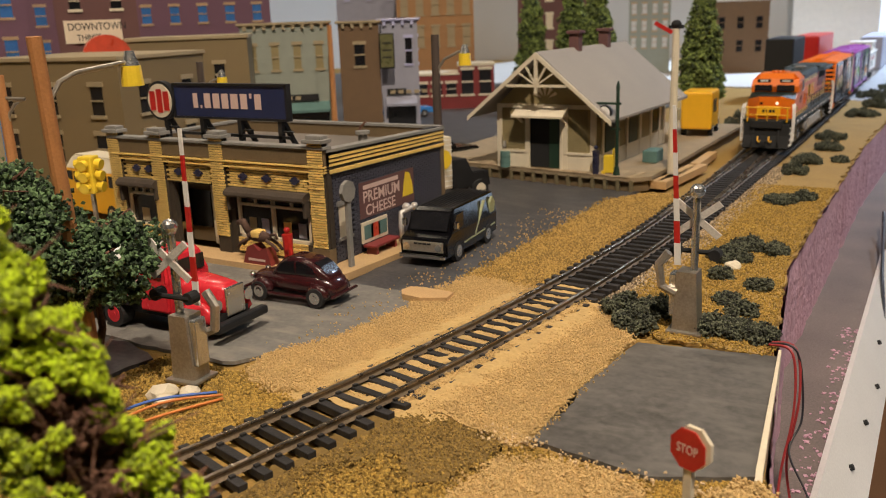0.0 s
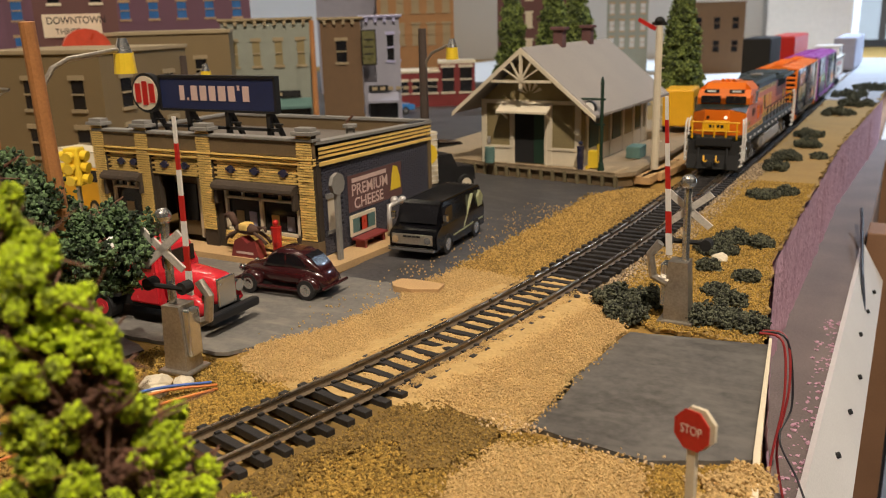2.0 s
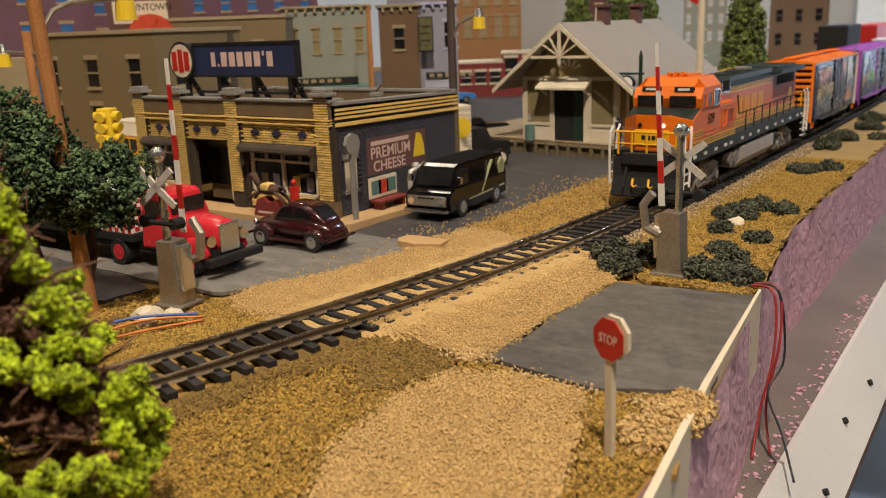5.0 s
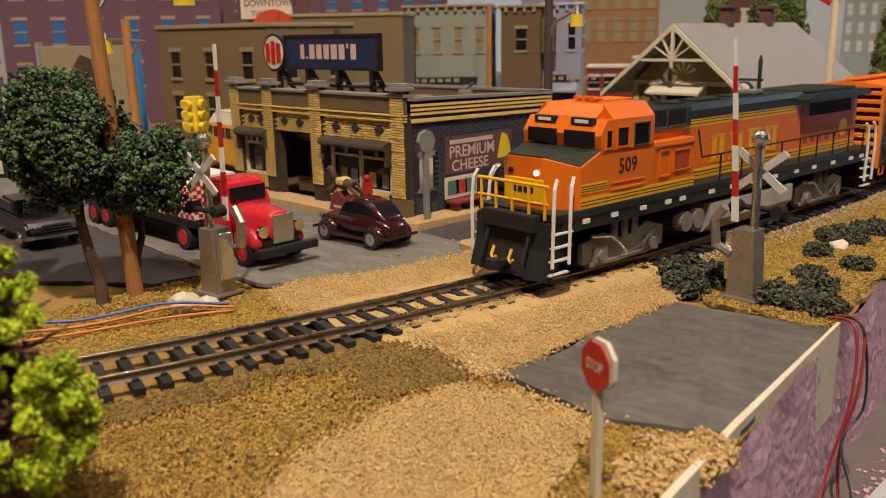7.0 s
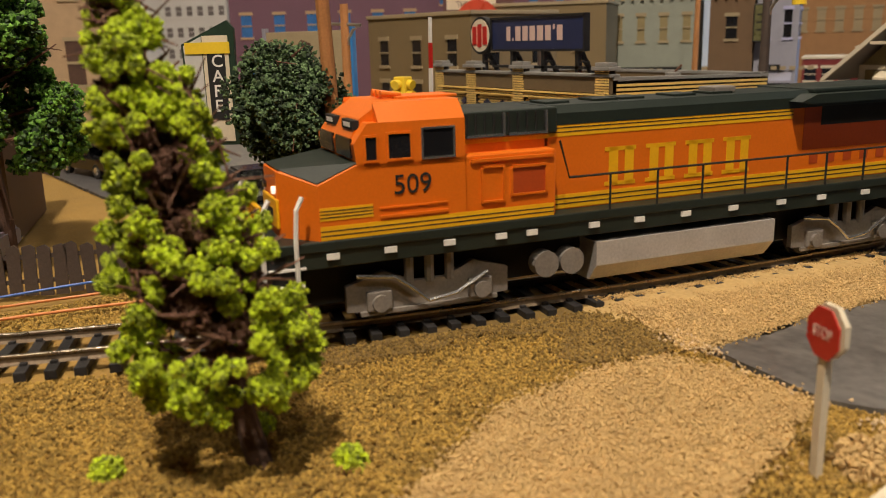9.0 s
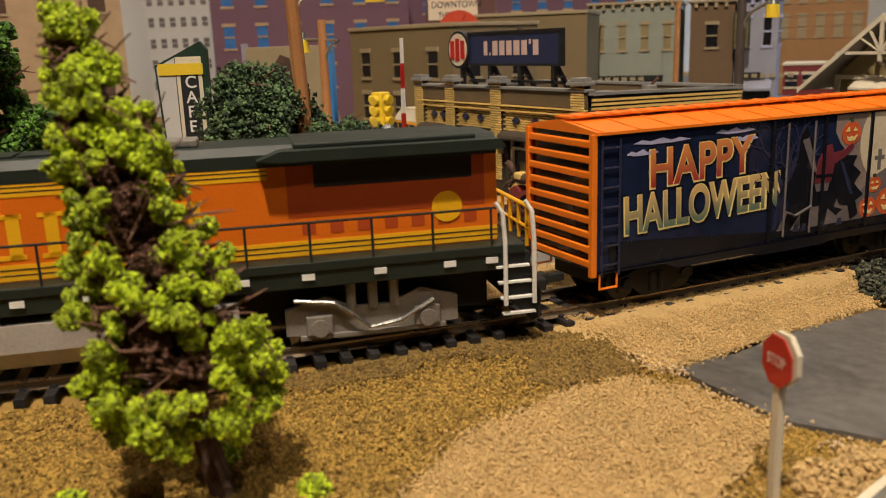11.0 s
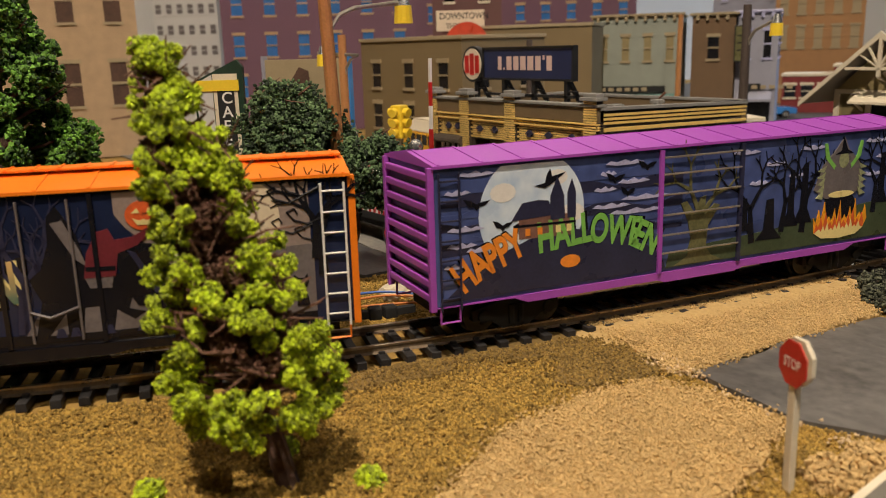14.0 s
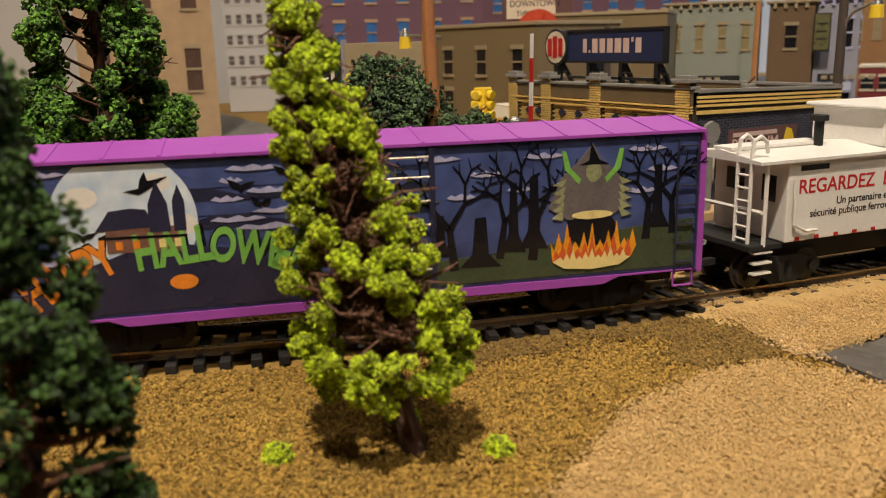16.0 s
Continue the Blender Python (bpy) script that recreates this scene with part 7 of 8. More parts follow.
# ---- the depot ----
def depot():
    v = thing("depot", "olive and cream wooden railway depot with a grey gabled roof", "depot", 0.42, 20.6, 0.85, -2.0, group="buildings of the town")
    X0, X1, L, E, P = -3.2, 3.2, 12.4, 3.75, 6.95
    bm = bmesh.new()
    prism(bm, [(X0, 0), (X1, 0), (X1, E), (0, P - 0.3), (X0, E)], 0, L)
    part("wall", bm, "depot_olive", v)
    bm = bmesh.new()
    z = 1.1
    while z < E - 0.1:
        for a, b in ((X0 + 0.5, -1.15), (1.15, X1 - 0.5)):
            prism(bm, [(-0.05, z), (0.0, z + 0.13), (0.02, z + 0.13), (0.02, z)], a, b, "x")
        z += 0.14
    pieces("clapboard", bm, "depot_olive", v)
    bm = bmesh.new()
    for x in (X0, -1.3, 1.15, X1 - 0.3):
        bx(bm, x, x + 0.32, -0.09, 0.1, 0, E + 0.1)
    bx(bm, X0, X1, -0.1, 0.1, 3.62, 3.85)
    bx(bm, X0, -1.2, -0.12, 0.1, 0.95, 1.1)
    bx(bm, 1.2, X1, -0.12, 0.1, 0.95, 1.1)
    for a, b in ((X0 + 0.3, -1.3), (1.45, X1 - 0.3)):
        bx(bm, a, b, -0.06, 0.1, 0.0, 0.95)
    for y in (1.0, 3.4, 5.0, 7.4, 9.5, 11.2, 12.2):
        bx(bm, X1 - 0.02, X1 + 0.09, y - 0.15, y + 0.15, 0, E)
    bx(bm, X1 - 0.02, X1 + 0.06, 0, L, 0, 0.95)
    part("trim", bm, "cream", v)
    # No opening is cut; a black panel paints in the doorway's shade.
    box_part("door", v, "matt_black", -1.0, 1.0, -0.03, 0.05, 0.1, 3.1, label="black panel for the shade inside the open doorway")
    bm = bmesh.new()
    bx(bm, -1.2, -1.0, -0.14, 0.1, 0, 3.2)
    bx(bm, 1.0, 1.15, -0.14, 0.1, 0, 3.2)
    bx(bm, 0.55, 1.0, -0.06, 0.0, 0.1, 0.9)
    part("door_frame", bm, "cream", v)
    box_part("door_leaf", v, "door_green", 0.3, 1.0, -0.08, -0.03, 0.1, 3.1)
    for y in (2.2, 6.2, 10.7):
        d = box_part("side_door", v, "door_green", X1, X1 + 0.04, y - 0.75, y + 0.75, 0.1 if y < 7 else 1.1, 3.0)
    bm = bmesh.new()
    prism(bm, [(-0.05, 3.65), (-1.05, 3.15), (-1.05, 3.27), (-0.05, 3.8)], -1.75, 1.55, "x")
    part("door_canopy", bm, "cream", v)
    bm = bmesh.new()
    for x in (-1.5, 1.3):
        prism(bm, [(-0.05, 2.7), (-0.9, 3.2), (-0.9, 3.28), (-0.05, 2.85)], x - 0.06, x + 0.06, "x")
    pieces("canopy_bracket", bm, "cream", v)
    OE, FZ = 4.55, 3.2
    for s in (-1, 1):
        bm = bmesh.new()
        prism(bm, [(0, P), (s * OE, FZ), (s * OE, FZ - 0.16), (0, P - 0.2)], -1.1, L + 0.7)
        part("roof", bm, "depot_roof", v, "grey gabled roof")
    bm = bmesh.new()
    for s in (-1, 1):
        prism(bm, [(0, P - 0.02), (s * (OE + 0.05), FZ - 0.04), (s * (OE + 0.05), FZ - 0.3), (0, P - 0.32)], -1.32, -1.2)
    bx(bm, -1.9, 1.9, -1.3, -1.16, 4.95, 5.1)
    bx(bm, -0.09, 0.09, -1.3, -1.16, 4.6, 6.7)
    for a in (-55, -28, 28, 55):
        r = radians(90 + a)
        prism(bm, [(0.0 - 0.06, 5.05), (0.0 + 0.06, 5.05), (1.5 * math.cos(r) + 0.06, 5.05 + 1.35 * math.sin(r)), (1.5 * math.cos(r) - 0.06, 5.05 + 1.35 * math.sin(r))], -1.29, -1.17)
    part("gable_truss", bm, "cream", v, "cream fan-shaped gable truss")
    bm = bmesh.new()
    for a in (-60, -30, 0, 30, 60):
        r = radians(90 + a)
        prism(bm, [(0.25 * math.cos(r) , 4.15 + 0.2 * math.sin(r)), (0.85 * math.cos(r + 0.14), 4.15 + 0.75 * math.sin(r + 0.14)), (0.85 * math.cos(r - 0.14), 4.15 + 0.75 * math.sin(r - 0.14))], -0.06, 0.0)
    part("gable_fan", bm, "frame_cream", v)
    for y in (4.4, 9.2):
        bm = bmesh.new()
        bx(bm, -0.32, 0.32, y - 0.32, y + 0.32, 6.3, 7.8, 0.03)
        bx(bm, -0.45, 0.45, y - 0.45, y + 0.45, 7.75, 7.95, 0.03)
        part("chimney", bm, "red_brick_wall", v)
    for k in range(3):
        bm = bmesh.new()
        bx(bm, -2.75 + 0.0, -2.6, -0.2, -0.08, 1.2 + 0.8 * k, 1.6 + 0.8 * k)
        if k == 0:
            part("meter_box", bm, "steel", v)
        else:
            bm.free()


depot()


def platform():
    v = thing("depot_platform", "weathered wooden depot platform on short posts", "platform", 0, 0, 0)
    poly = [(-9.0, 21.6), (6.1, 19.4), (7.0, 20.4), (7.2, 44.0), (-9.0, 44.0)]
    bm = bmesh.new()
    prism(bm, poly, 0.62, 0.85, "z")
    part("deck", bm, "deck", v)
    bm = bmesh.new()
    for k in range(20):
        t = k / 19
        x, y = -9 + 15.1 * t, 21.6 - 2.2 * t
        bx(bm, x - 0.1, x + 0.1, y - 0.02, y + 0.25, 0.0, 0.7)
    pieces("post", bm, "depot_dark", v)
    bm = bmesh.new()
    prism(bm, [(-9.0, 21.75), (6.05, 19.6), (6.8, 20.5), (7.0, 44), (-9, 44)], 0.0, 0.6, "z")
    part("skirt", bm, "store_brown", v)
    me = bmesh.new()
    bx(me, -0.13, 0.13, -2.0, 0.0, 0, 0.05)
    plank = mesh_of(me, "plank")
    plank.materials.append(M["deck"])
    for k in range(52):
        t = (k + 0.5) / 52
        ob = new("plank", plank)
        ob.parent = v
        ob.matrix_basis = up(-9 + 15.1 * t + 0.28, 21.6 - 2.2 * t + 1.95, 0.84, -8.3)


platform()
for i, (x, y, rz, l) in enumerate(((7.6, 23.5, 88, 6), (8.0, 24.5, 85, 5), (7.7, 29.5, 91, 5), (7.3, 21.8, 80, 2.5))):
    bm = bmesh.new()
    bx(bm, -l / 2, l / 2, -0.3, 0.3, 0.1, 0.55, 0.03)
    solo("timber_baulk", bm, "new_wood", "fresh tan timber baulk lying beside the platform", "timber", x, y, 0, rz, "timbers by the platform")


# ---- poles, lamps and signals ----
def street_lamp(x, y, h, arm, material, label, droop=0.0, lean=(0, 0), rz=0.0):
    v = thing("street_lamp", label, "street lamp", x, y, 0, rz, group="street lamps")
    bm = bmesh.new()
    cyl(bm, (0, 0, 0), (lean[0], lean[1], h + 0.9), 0.24, 0.19, n=12)
    part("pole", bm, material, v)
    pts = [(0.1, 0, h - 1.1), (0.18, 0, h - 0.65), (0.5, 0, h - 0.25), (1.0, 0, h - 0.05), (arm - 0.3, 0, h + 0.1), (arm, 0, h + 0.12)]
    pts = [(a + lean[0] * c / h, b + lean[1] * c / h, c) for a, b, c in pts]
    bm = bmesh.new()
    tube(bm, pts, 0.07, 8)
    part("arm", bm, "old_silver", v)
    tip = Vector(pts[-1])
    bm = bmesh.new()
    cyl(bm, tip + Vector((0, 0, 0.3)), tip + Vector((0, 0, -0.1)), 0.12, 0.24, n=12)
    part("cap", bm, "silver", v)
    bm = bmesh.new()
    cyl(bm, tip + Vector((0, 0, -0.1)), tip + Vector((0, 0, -0.65)), 0.27, 0.31, n=14)
    part("shade", bm, "lamp_yellow", v)


street_lamp(0.75, -11.9, 8.9, 2.75, "pole_wood", "street lamp with yellow shade on a thick orange-brown pole", lean=(-0.55, -0.4), rz=88)
street_lamp(-0.55, 9.75, 8.2, 1.65, "dark_pole", "street lamp with yellow shade on a dark wooden pole", rz=-3)
street_lamp(-11.5, -5.5, 7.4, -1.3, "pole_wood", "thin orange-brown pole with a small yellow lamp", rz=20)
street_lamp(-16.0, 9.5, 7.0, 1.2, "dark_pole", "street lamp with a small yellow shade", rz=30)


def crossing_gate(x, y, rz, label, arm_h, lean):
    v = thing("crossing_gate", label, "crossing gate", x, y, 0.08, rz, group="crossing gates")
    bm = bmesh.new()
    bx(bm, -0.55, 0.55, -0.5, 0.5, 0, 0.1, 0.03)
    part("base_plate", bm, "old_silver", v)
    bm = bmesh.new()
    prism(bm, [(-0.4, 0.1), (0.4, 0.1), (0.3, 2.0), (-0.3, 2.0)], -0.33, 0.33)
    part("mechanism_box", bm, "old_silver", v, "dull silver mechanism box")
    bm = bmesh.new()
    bx(bm, 0.3, 0.55, -0.25, 0.25, 0.5, 1.9, 0.05)
    part("motor_box", bm, "silver", v)
    bm = bmesh.new()
    cyl(bm, (-0.15, 0, 1.9), (-0.15, 0, 4.4), 0.12, n=10)
    ball(bm, (-0.15, 0, 4.5), 0.24, 1.0)
    part("mast", bm, "silver", v)
    bm = bmesh.new()
    for a in (-1, 1):
        prism(bm, [(-0.15 - a * 0.75, 3.15), (-0.15 - a * 0.6, 3.0), (-0.15 + a * 0.75, 4.05), (-0.15 + a * 0.6, 4.2)], -0.22, -0.15)
    part("crossbuck", bm, "gate_paint", v)
    bm = bmesh.new()
    cyl(bm, (-0.8, -0.25, 2.55), (0.5, -0.25, 2.55), 0.08, n=8)
    for s in (-0.75, 0.45):
        cyl(bm, (s, -0.3, 2.55), (s, 0.05, 2.55), 0.18, n=12)
    part("lamp_bar", bm, "matt_black", v)
    bm = bmesh.new()
    tube(bm, [(0.3, 0.35, 1.3), (0.75, 0.35, 1.5), (0.85, 0.35, 2.2), (0.55, 0.35, 2.6)], 0.14, 8)
    part("counterweight", bm, "old_silver", v)
    n = 7
    for k in range(n):
        a, b = 2.2 + (arm_h - 2.2) * k / n, 2.2 + (arm_h - 2.2) * (k + 1) / n
        w = 0.095 - 0.008 * k
        bm = bmesh.new()
        bx(bm, 0.3 - w, 0.3 + w, 0.2, 0.27, a, b)
        for q in bm.verts:
            q.co.x += lean[0] * (q.co.z - 2.2)
            q.co.y += lean[1] * (q.co.z - 2.2)
        part("gate_arm", bm, "sign_red" if k % 2 else "white", v, "red and white gate arm")


crossing_gate(2.75, -10.25, 5, "silver crossing gate with crossbuck and raised red and white arm", 7.2, (0.02, 0.0))
crossing_gate(14.45, -0.55, 180, "weathered crossing gate with raised red and white arm", 7.1, (0.05, 0.03))


def stop_sign():
    v = thing("stop_sign", "small red stop sign with rough edges on a wooden stick", "stop sign", 17.45, -12.1, 0, -20)
    bm = bmesh.new()
    bx(bm, -0.09, 0.09, -0.06, 0.06, -0.1, 2.2, 0.01)
    part("post", bm, "cream", v)
    n = 8
    for name, r, y0, y1, mt in (("backing", 0.42, -0.06, 0.02, "cream"), ("face", 0.42, -0.085, -0.06, "sign_red")):
        bm = bmesh.new()
        o = 0.1 if name == "backing" else 0.0
        prism(bm, [(0.92 * r * math.cos((i + 0.5) * math.tau / n) + o, 2.32 + r * math.sin((i + 0.5) * math.tau / n) + o * 0.7) for i in range(n)], y0, y1)
        part(name, bm, mt, v)
    lettering("sign_word", "STOP", 0.17, "letter_pink", v, up(-0.23, -0.088, 2.24) @ Matrix.Rotation(math.pi / 2, 4, "X"), squeeze=0.75)


stop_sign()


def semaphore():
    v = thing("semaphore", "cream semaphore post with a red arm and black finial", "signal", 7.3, 23.2, 0.2)
    bm = bmesh.new()
    cyl(bm, (0, 0, 0), (0, 0, 8.6), 0.24, 0.2, n=10)
    part("post", bm, "cream", v)
    bm = bmesh.new()
    prism(bm, [(-0.1, 8.5), (-1.1, 9.05), (-1.2, 8.85), (-0.2, 8.3)], -0.3, -0.22)
    part("arm", bm, "sign_red", v)
    bm = bmesh.new()
    ball(bm, (0, 0, 8.85), 0.3, 0.8)
    bx(bm, -0.4, 0.4, -0.15, 0.15, 8.6, 8.8)
    part("finial", bm, "matt_black", v)
    bm = bmesh.new()
    for k in range(9):
        bx(bm, 0.18, 0.34, -0.04, 0.04, 2 + 0.7 * k, 2.05 + 0.7 * k)
    part("rung", bm, "cream", v)


semaphore()


def platform_clock():
    v = thing("station_clock", "dark green lamp post carrying a round white station clock", "clock", 5.1, 19.9, 0.85)
    bm = bmesh.new()
    cyl(bm, (0, 0, 0), (0, 0, 5.0), 0.1, n=10)
    cyl(bm, (0, 0, 0), (0, 0, 0.5), 0.22, 0.14, n=10)
    cyl(bm, (0, 0, 4.9), (0, 0, 5.3), 0.13, 0.04, n=10)
    bx(bm, -1.3, 0.2, -0.07, 0.07, 4.0, 4.12)
    bx(bm, -0.4, 0.2, -0.05, 0.05, 2.6, 2.68)
    part("post", bm, "door_green", v)
    bm = bmesh.new()
    cyl(bm, (-0.75, -0.14, 3.55), (-0.75, 0.14, 3.55), 0.42, n=24)
    part("case", bm, "black", v)
    bm = bmesh.new()
    cyl(bm, (-0.75, -0.17, 3.55), (-0.75, 0.17, 3.55), 0.34, n=24)
    part("dial", bm, "white", v)


platform_clock()
for x, y, mt, lab, h in ((-2.2, 20.5, "car_blue", "blue barrel beside the depot door", 0.95),):
    bm = bmesh.new()
    cyl(bm, (0, 0, 0), (0, 0, h), 0.3, n=14)
    for z in (0.3, 0.65):
        cyl(bm, (0, 0, z), (0, 0, z + 0.05), 0.33, n=14)
    solo("barrel", bm, "teal", lab, "barrel", x, y, 0.85)


def figurine(x, y, z, mt, top, h, lab):
    bm = bmesh.new()
    cyl(bm, (-0.08, 0, 0), (-0.1, 0, h * 0.5), 0.09, 0.12, n=8)
    cyl(bm, (0.08, 0, 0), (0.1, 0, h * 0.5), 0.09, 0.12, n=8)
    cyl(bm, (0, 0, h * 0.45), (0, 0, h * 0.82), 0.19, 0.22, n=8)
    ball(bm, (0, 0, h * 0.92), 0.13)
    solo("figurine", bm, mt, lab, "figurine", x, y, z)


figurine(-1.55, -0.75, 0.3, "sign_red", "lamp_yellow", 1.7, "small red and yellow plastic figurine on the sidewalk")
figurine(3.9, 19.8, 0.85, "art_dark", "art_dark", 1.7, "small dark plastic figurine on the platform")
bm = bmesh.new()
bx(bm, -0.3, 0.3, -0.25, 0.25, 0.1, 1.1, 0.04)
cyl(bm, (-0.3, -0.3, 0.12), (-0.3, 0.3, 0.12), 0.12, n=8)
bx(bm, 0.25, 0.32, -0.25, 0.25, 0.1, 1.5)
solo("luggage_cart", bm, "lamp_yellow", "small yellow luggage cart on the platform", "cart", 4.55, 20.3, 0.85)
bm = bmesh.new()
bx(bm, -0.45, 0.45, -0.7, 0.7, 0, 0.75, 0.06)
solo("crate", bm, "teal", "teal crate on the platform edge", "crate", 5.6, 25.2, 0.85)


def coin_horse():
    v = thing("coin_horse", "brown toy horse ride on a dark red stand", "horse ride", -3.1, -0.72, 0.3)
    bm = bmesh.new()
    prism(bm, [(-0.75, 0), (0.75, 0), (0.55, 0.75), (0.15, 0.6), (-0.15, 0.85), (-0.5, 0.7)], -0.25, 0.25)
    part("stand", bm, "barn_red", v)
    box_part("lettering_bar", v, "letter_pink", -0.45, 0.45, -0.262, -0.25, 0.15, 0.24)
    bm = bmesh.new()
    ball(bm, (0, 0, 1.15), 0.42, 0.6)
    for w in bm.verts:
        w.co.x *= 1.6
        w.co.y *= 0.6
    tube(bm, [(-0.5, 0, 1.25), (-0.75, 0, 1.6), (-0.85, 0, 1.75)], 0.15, 8)
    tube(bm, [(-0.85, 0, 1.75), (-1.1, 0, 1.6)], 0.11, 8)
    for x, d in ((-0.45, -0.5), (0.5, 0.5)):
        for y in (-0.15, 0.15):
            tube(bm, [(x, y, 1.05), (x + d * 0.8, y, 0.85), (x + d * 1.2, y, 0.65)], 0.07, 6)
    tube(bm, [(0.6, 0, 1.25), (0.9, 0, 1.3), (1.0, 0, 1.1)], 0.06, 6)
    part("horse", bm, "bark", v, smooth=True)
    box_part("saddle", v, "store_ochre", -0.25, 0.2, -0.27, 0.27, 1.1, 1.42, 0.08)


coin_horse()


def bench_with_advert():
    v = thing("advert_bench", "dark red bench with a printed backrest by the side wall", "bench", 0.35, 3.0, 0.3)
    box_part("seat", v, "barn_red", -0.2, 0.42, -0.95, 0.95, 0.32, 0.42, 0.02)
    b = box_part("backrest", v, "cream", -0.28, -0.2, -0.95, 0.95, 0.45, 1.35, 0.01)
    for k, (mt, y) in enumerate((("teal", -0.5), ("art_red", 0.0), ("teal", 0.55))):
        box_part("advert_patch", b, mt, -0.2, -0.19, y - 0.32, y + 0.32, 0.6, 1.2)
    for y in (-0.7, 0.7):
        box_part("leg", v, "barn_red", -0.15, 0.35, y - 0.08, y + 0.08, 0, 0.32)


bench_with_advert()


def round_sign():
    v = thing("scale_machine", "grey octagonal sign on a flat post at the corner", "sign", 0.75, 0.35, 0.3)
    box_part("post", v, "cornice_grey", -0.08, 0.08, -0.12, 0.12, 0, 3.1, 0.02)
    bm = bmesh.new()
    cyl(bm, (-0.06, 0, 3.1), (0.1, 0, 3.1), 0.45, n=8)
    part("plate", bm, "cornice_grey", v)


round_sign()
bm = bmesh.new()
tube(bm, [(0, 0, 0), (0.02, 0, 1.0), (-0.1, 0.2, 1.3), (0.15, 0.5, 1.45), (0.0, 0.9, 1.4), (0.2, 1.1, 1.5)], 0.12, 8)
ball(bm, (0.0, 0.5, 1.5), 0.2)
ball(bm, (0.1, 1.0, 1.45), 0.18)
solo("pipe_stand", bm, "steel", "grey knobbly pipe stand by the side wall", "pipe", 0.55, 4.4, 0.3, smooth=True)
bm = bmesh.new()
prism(bm, [(-0.9, 0.0), (-0.8, 0.5), (-0.3, 0.62), (1.0, 0.55), (1.1, -0.1), (0.2, -0.5), (-0.6, -0.4)], 0, 0.22, "z")
solo("wood_disc", bm, "new_wood", "cut tan wood piece lying on the road edge", "wood piece", 5.1, -1.3, 0.06)


def traffic_light(x, y, z, rz):
    v = thing("traffic_light", "yellow hanging traffic light", "traffic light", x, y, 0, rz, group="traffic lights")
    box_part("pole", v, "old_silver", -0.07, 0.07, -0.07, 0.07, 0, z)
    box_part("case", v, "lamp_yellow", -0.3, 0.3, -0.3, 0.3, z, z + 1.5, 0.06)
    for k in range(3):
        for a, b in ((-1, 0), (1, 0), (0, -1), (0, 1)):
            bm = bmesh.new()
            cyl(bm, (a * 0.3, b * 0.3, z + 0.3 + 0.45 * k), (a * 0.55, b * 0.55, z + 0.25 + 0.45 * k), 0.19, 0.21, n=10)
            part("hood", bm, "lamp_yellow", v)


traffic_light(-8.3, -4.4, 3.6, 20)
traffic_light(-12.5, -8.8, 4.3, 20)


def billboard():
    v = thing("billboard", "billboard with a dark figure on a pale panel and blue edge", "billboard", -16.5, -5.2, 0, 28)
    box_part("panel", v, "tan_trim", -2.6, 2.6, -0.1, 0.1, 3.2, 7.2, 0.03)
    box_part("edge", v, "car_blue", 2.6, 2.9, -0.15, 0.15, 3.0, 7.4)
    box_part("edge", v, "lavender_wall", -2.8, -2.6, -0.15, 0.15, 3.0, 7.4)
    bm = bmesh.new()
    prism(bm, [(-0.9, 3.5), (-1.2, 5.0), (-0.8, 6.2), (-0.3, 6.8), (0.3, 6.6), (0.4, 5.6), (1.3, 5.0), (1.2, 4.6), (0.3, 4.6), (0.6, 3.5)], -0.13, -0.1)
    part("painted_figure", bm, "bark", v)
    bm = bmesh.new()
    for x in (-2, 2):
        bx(bm, x - 0.12, x + 0.12, 0.1, 0.35, 0, 7.0)
        prism(bm, [(0.3, 6.0), (2.4, 0), (2.7, 0), (0.45, 6.2)], x - 0.1, x + 0.1, "x")
    part("strut", bm, "cream", v)


billboard()


def cafe_sign():
    v = thing("cafe_sign", "slanted cafe sign with a white face and yellow band", "sign", -2.63, -14.85, -0.75, 57)
    bm = bmesh.new()
    prism(bm, [(-0.5, 4.3), (1.0, 4.3), (1.05, 7.9), (0.85, 8.15), (-0.62, 7.45)], -0.1, 0.12)
    part("case", bm, "door_green", v)
    bm = bmesh.new()
    prism(bm, [(-0.42, 4.42), (0.02, 4.42), (0.02, 7.68), (-0.55, 7.4)], -0.13, -0.1)
    part("pale_panel", bm, "pale_wall", v)
    box_part("white_strip", v, "cream", 0.05, 0.85, -0.13, -0.1, 4.42, 7.7)
    box_part("black_strip", v, "matt_black", 0.17, 0.73, -0.145, -0.13, 5.1, 7.2)
    box_part("yellow_band", v, "lamp_yellow", -0.5, 0.9, -0.16, -0.13, 7.15, 7.5)
    for k, ch in enumerate("CAFE"):
        lettering("sign_letter", ch, 0.36, "white", v, up(0.3, -0.146, 6.75 - 0.46 * k) @ Matrix.Rotation(math.pi / 2, 4, "X"))
    box_part("post", v, "door_green", -0.2, 0.2, -0.05, 0.15, 0.7, 4.4)


cafe_sign()


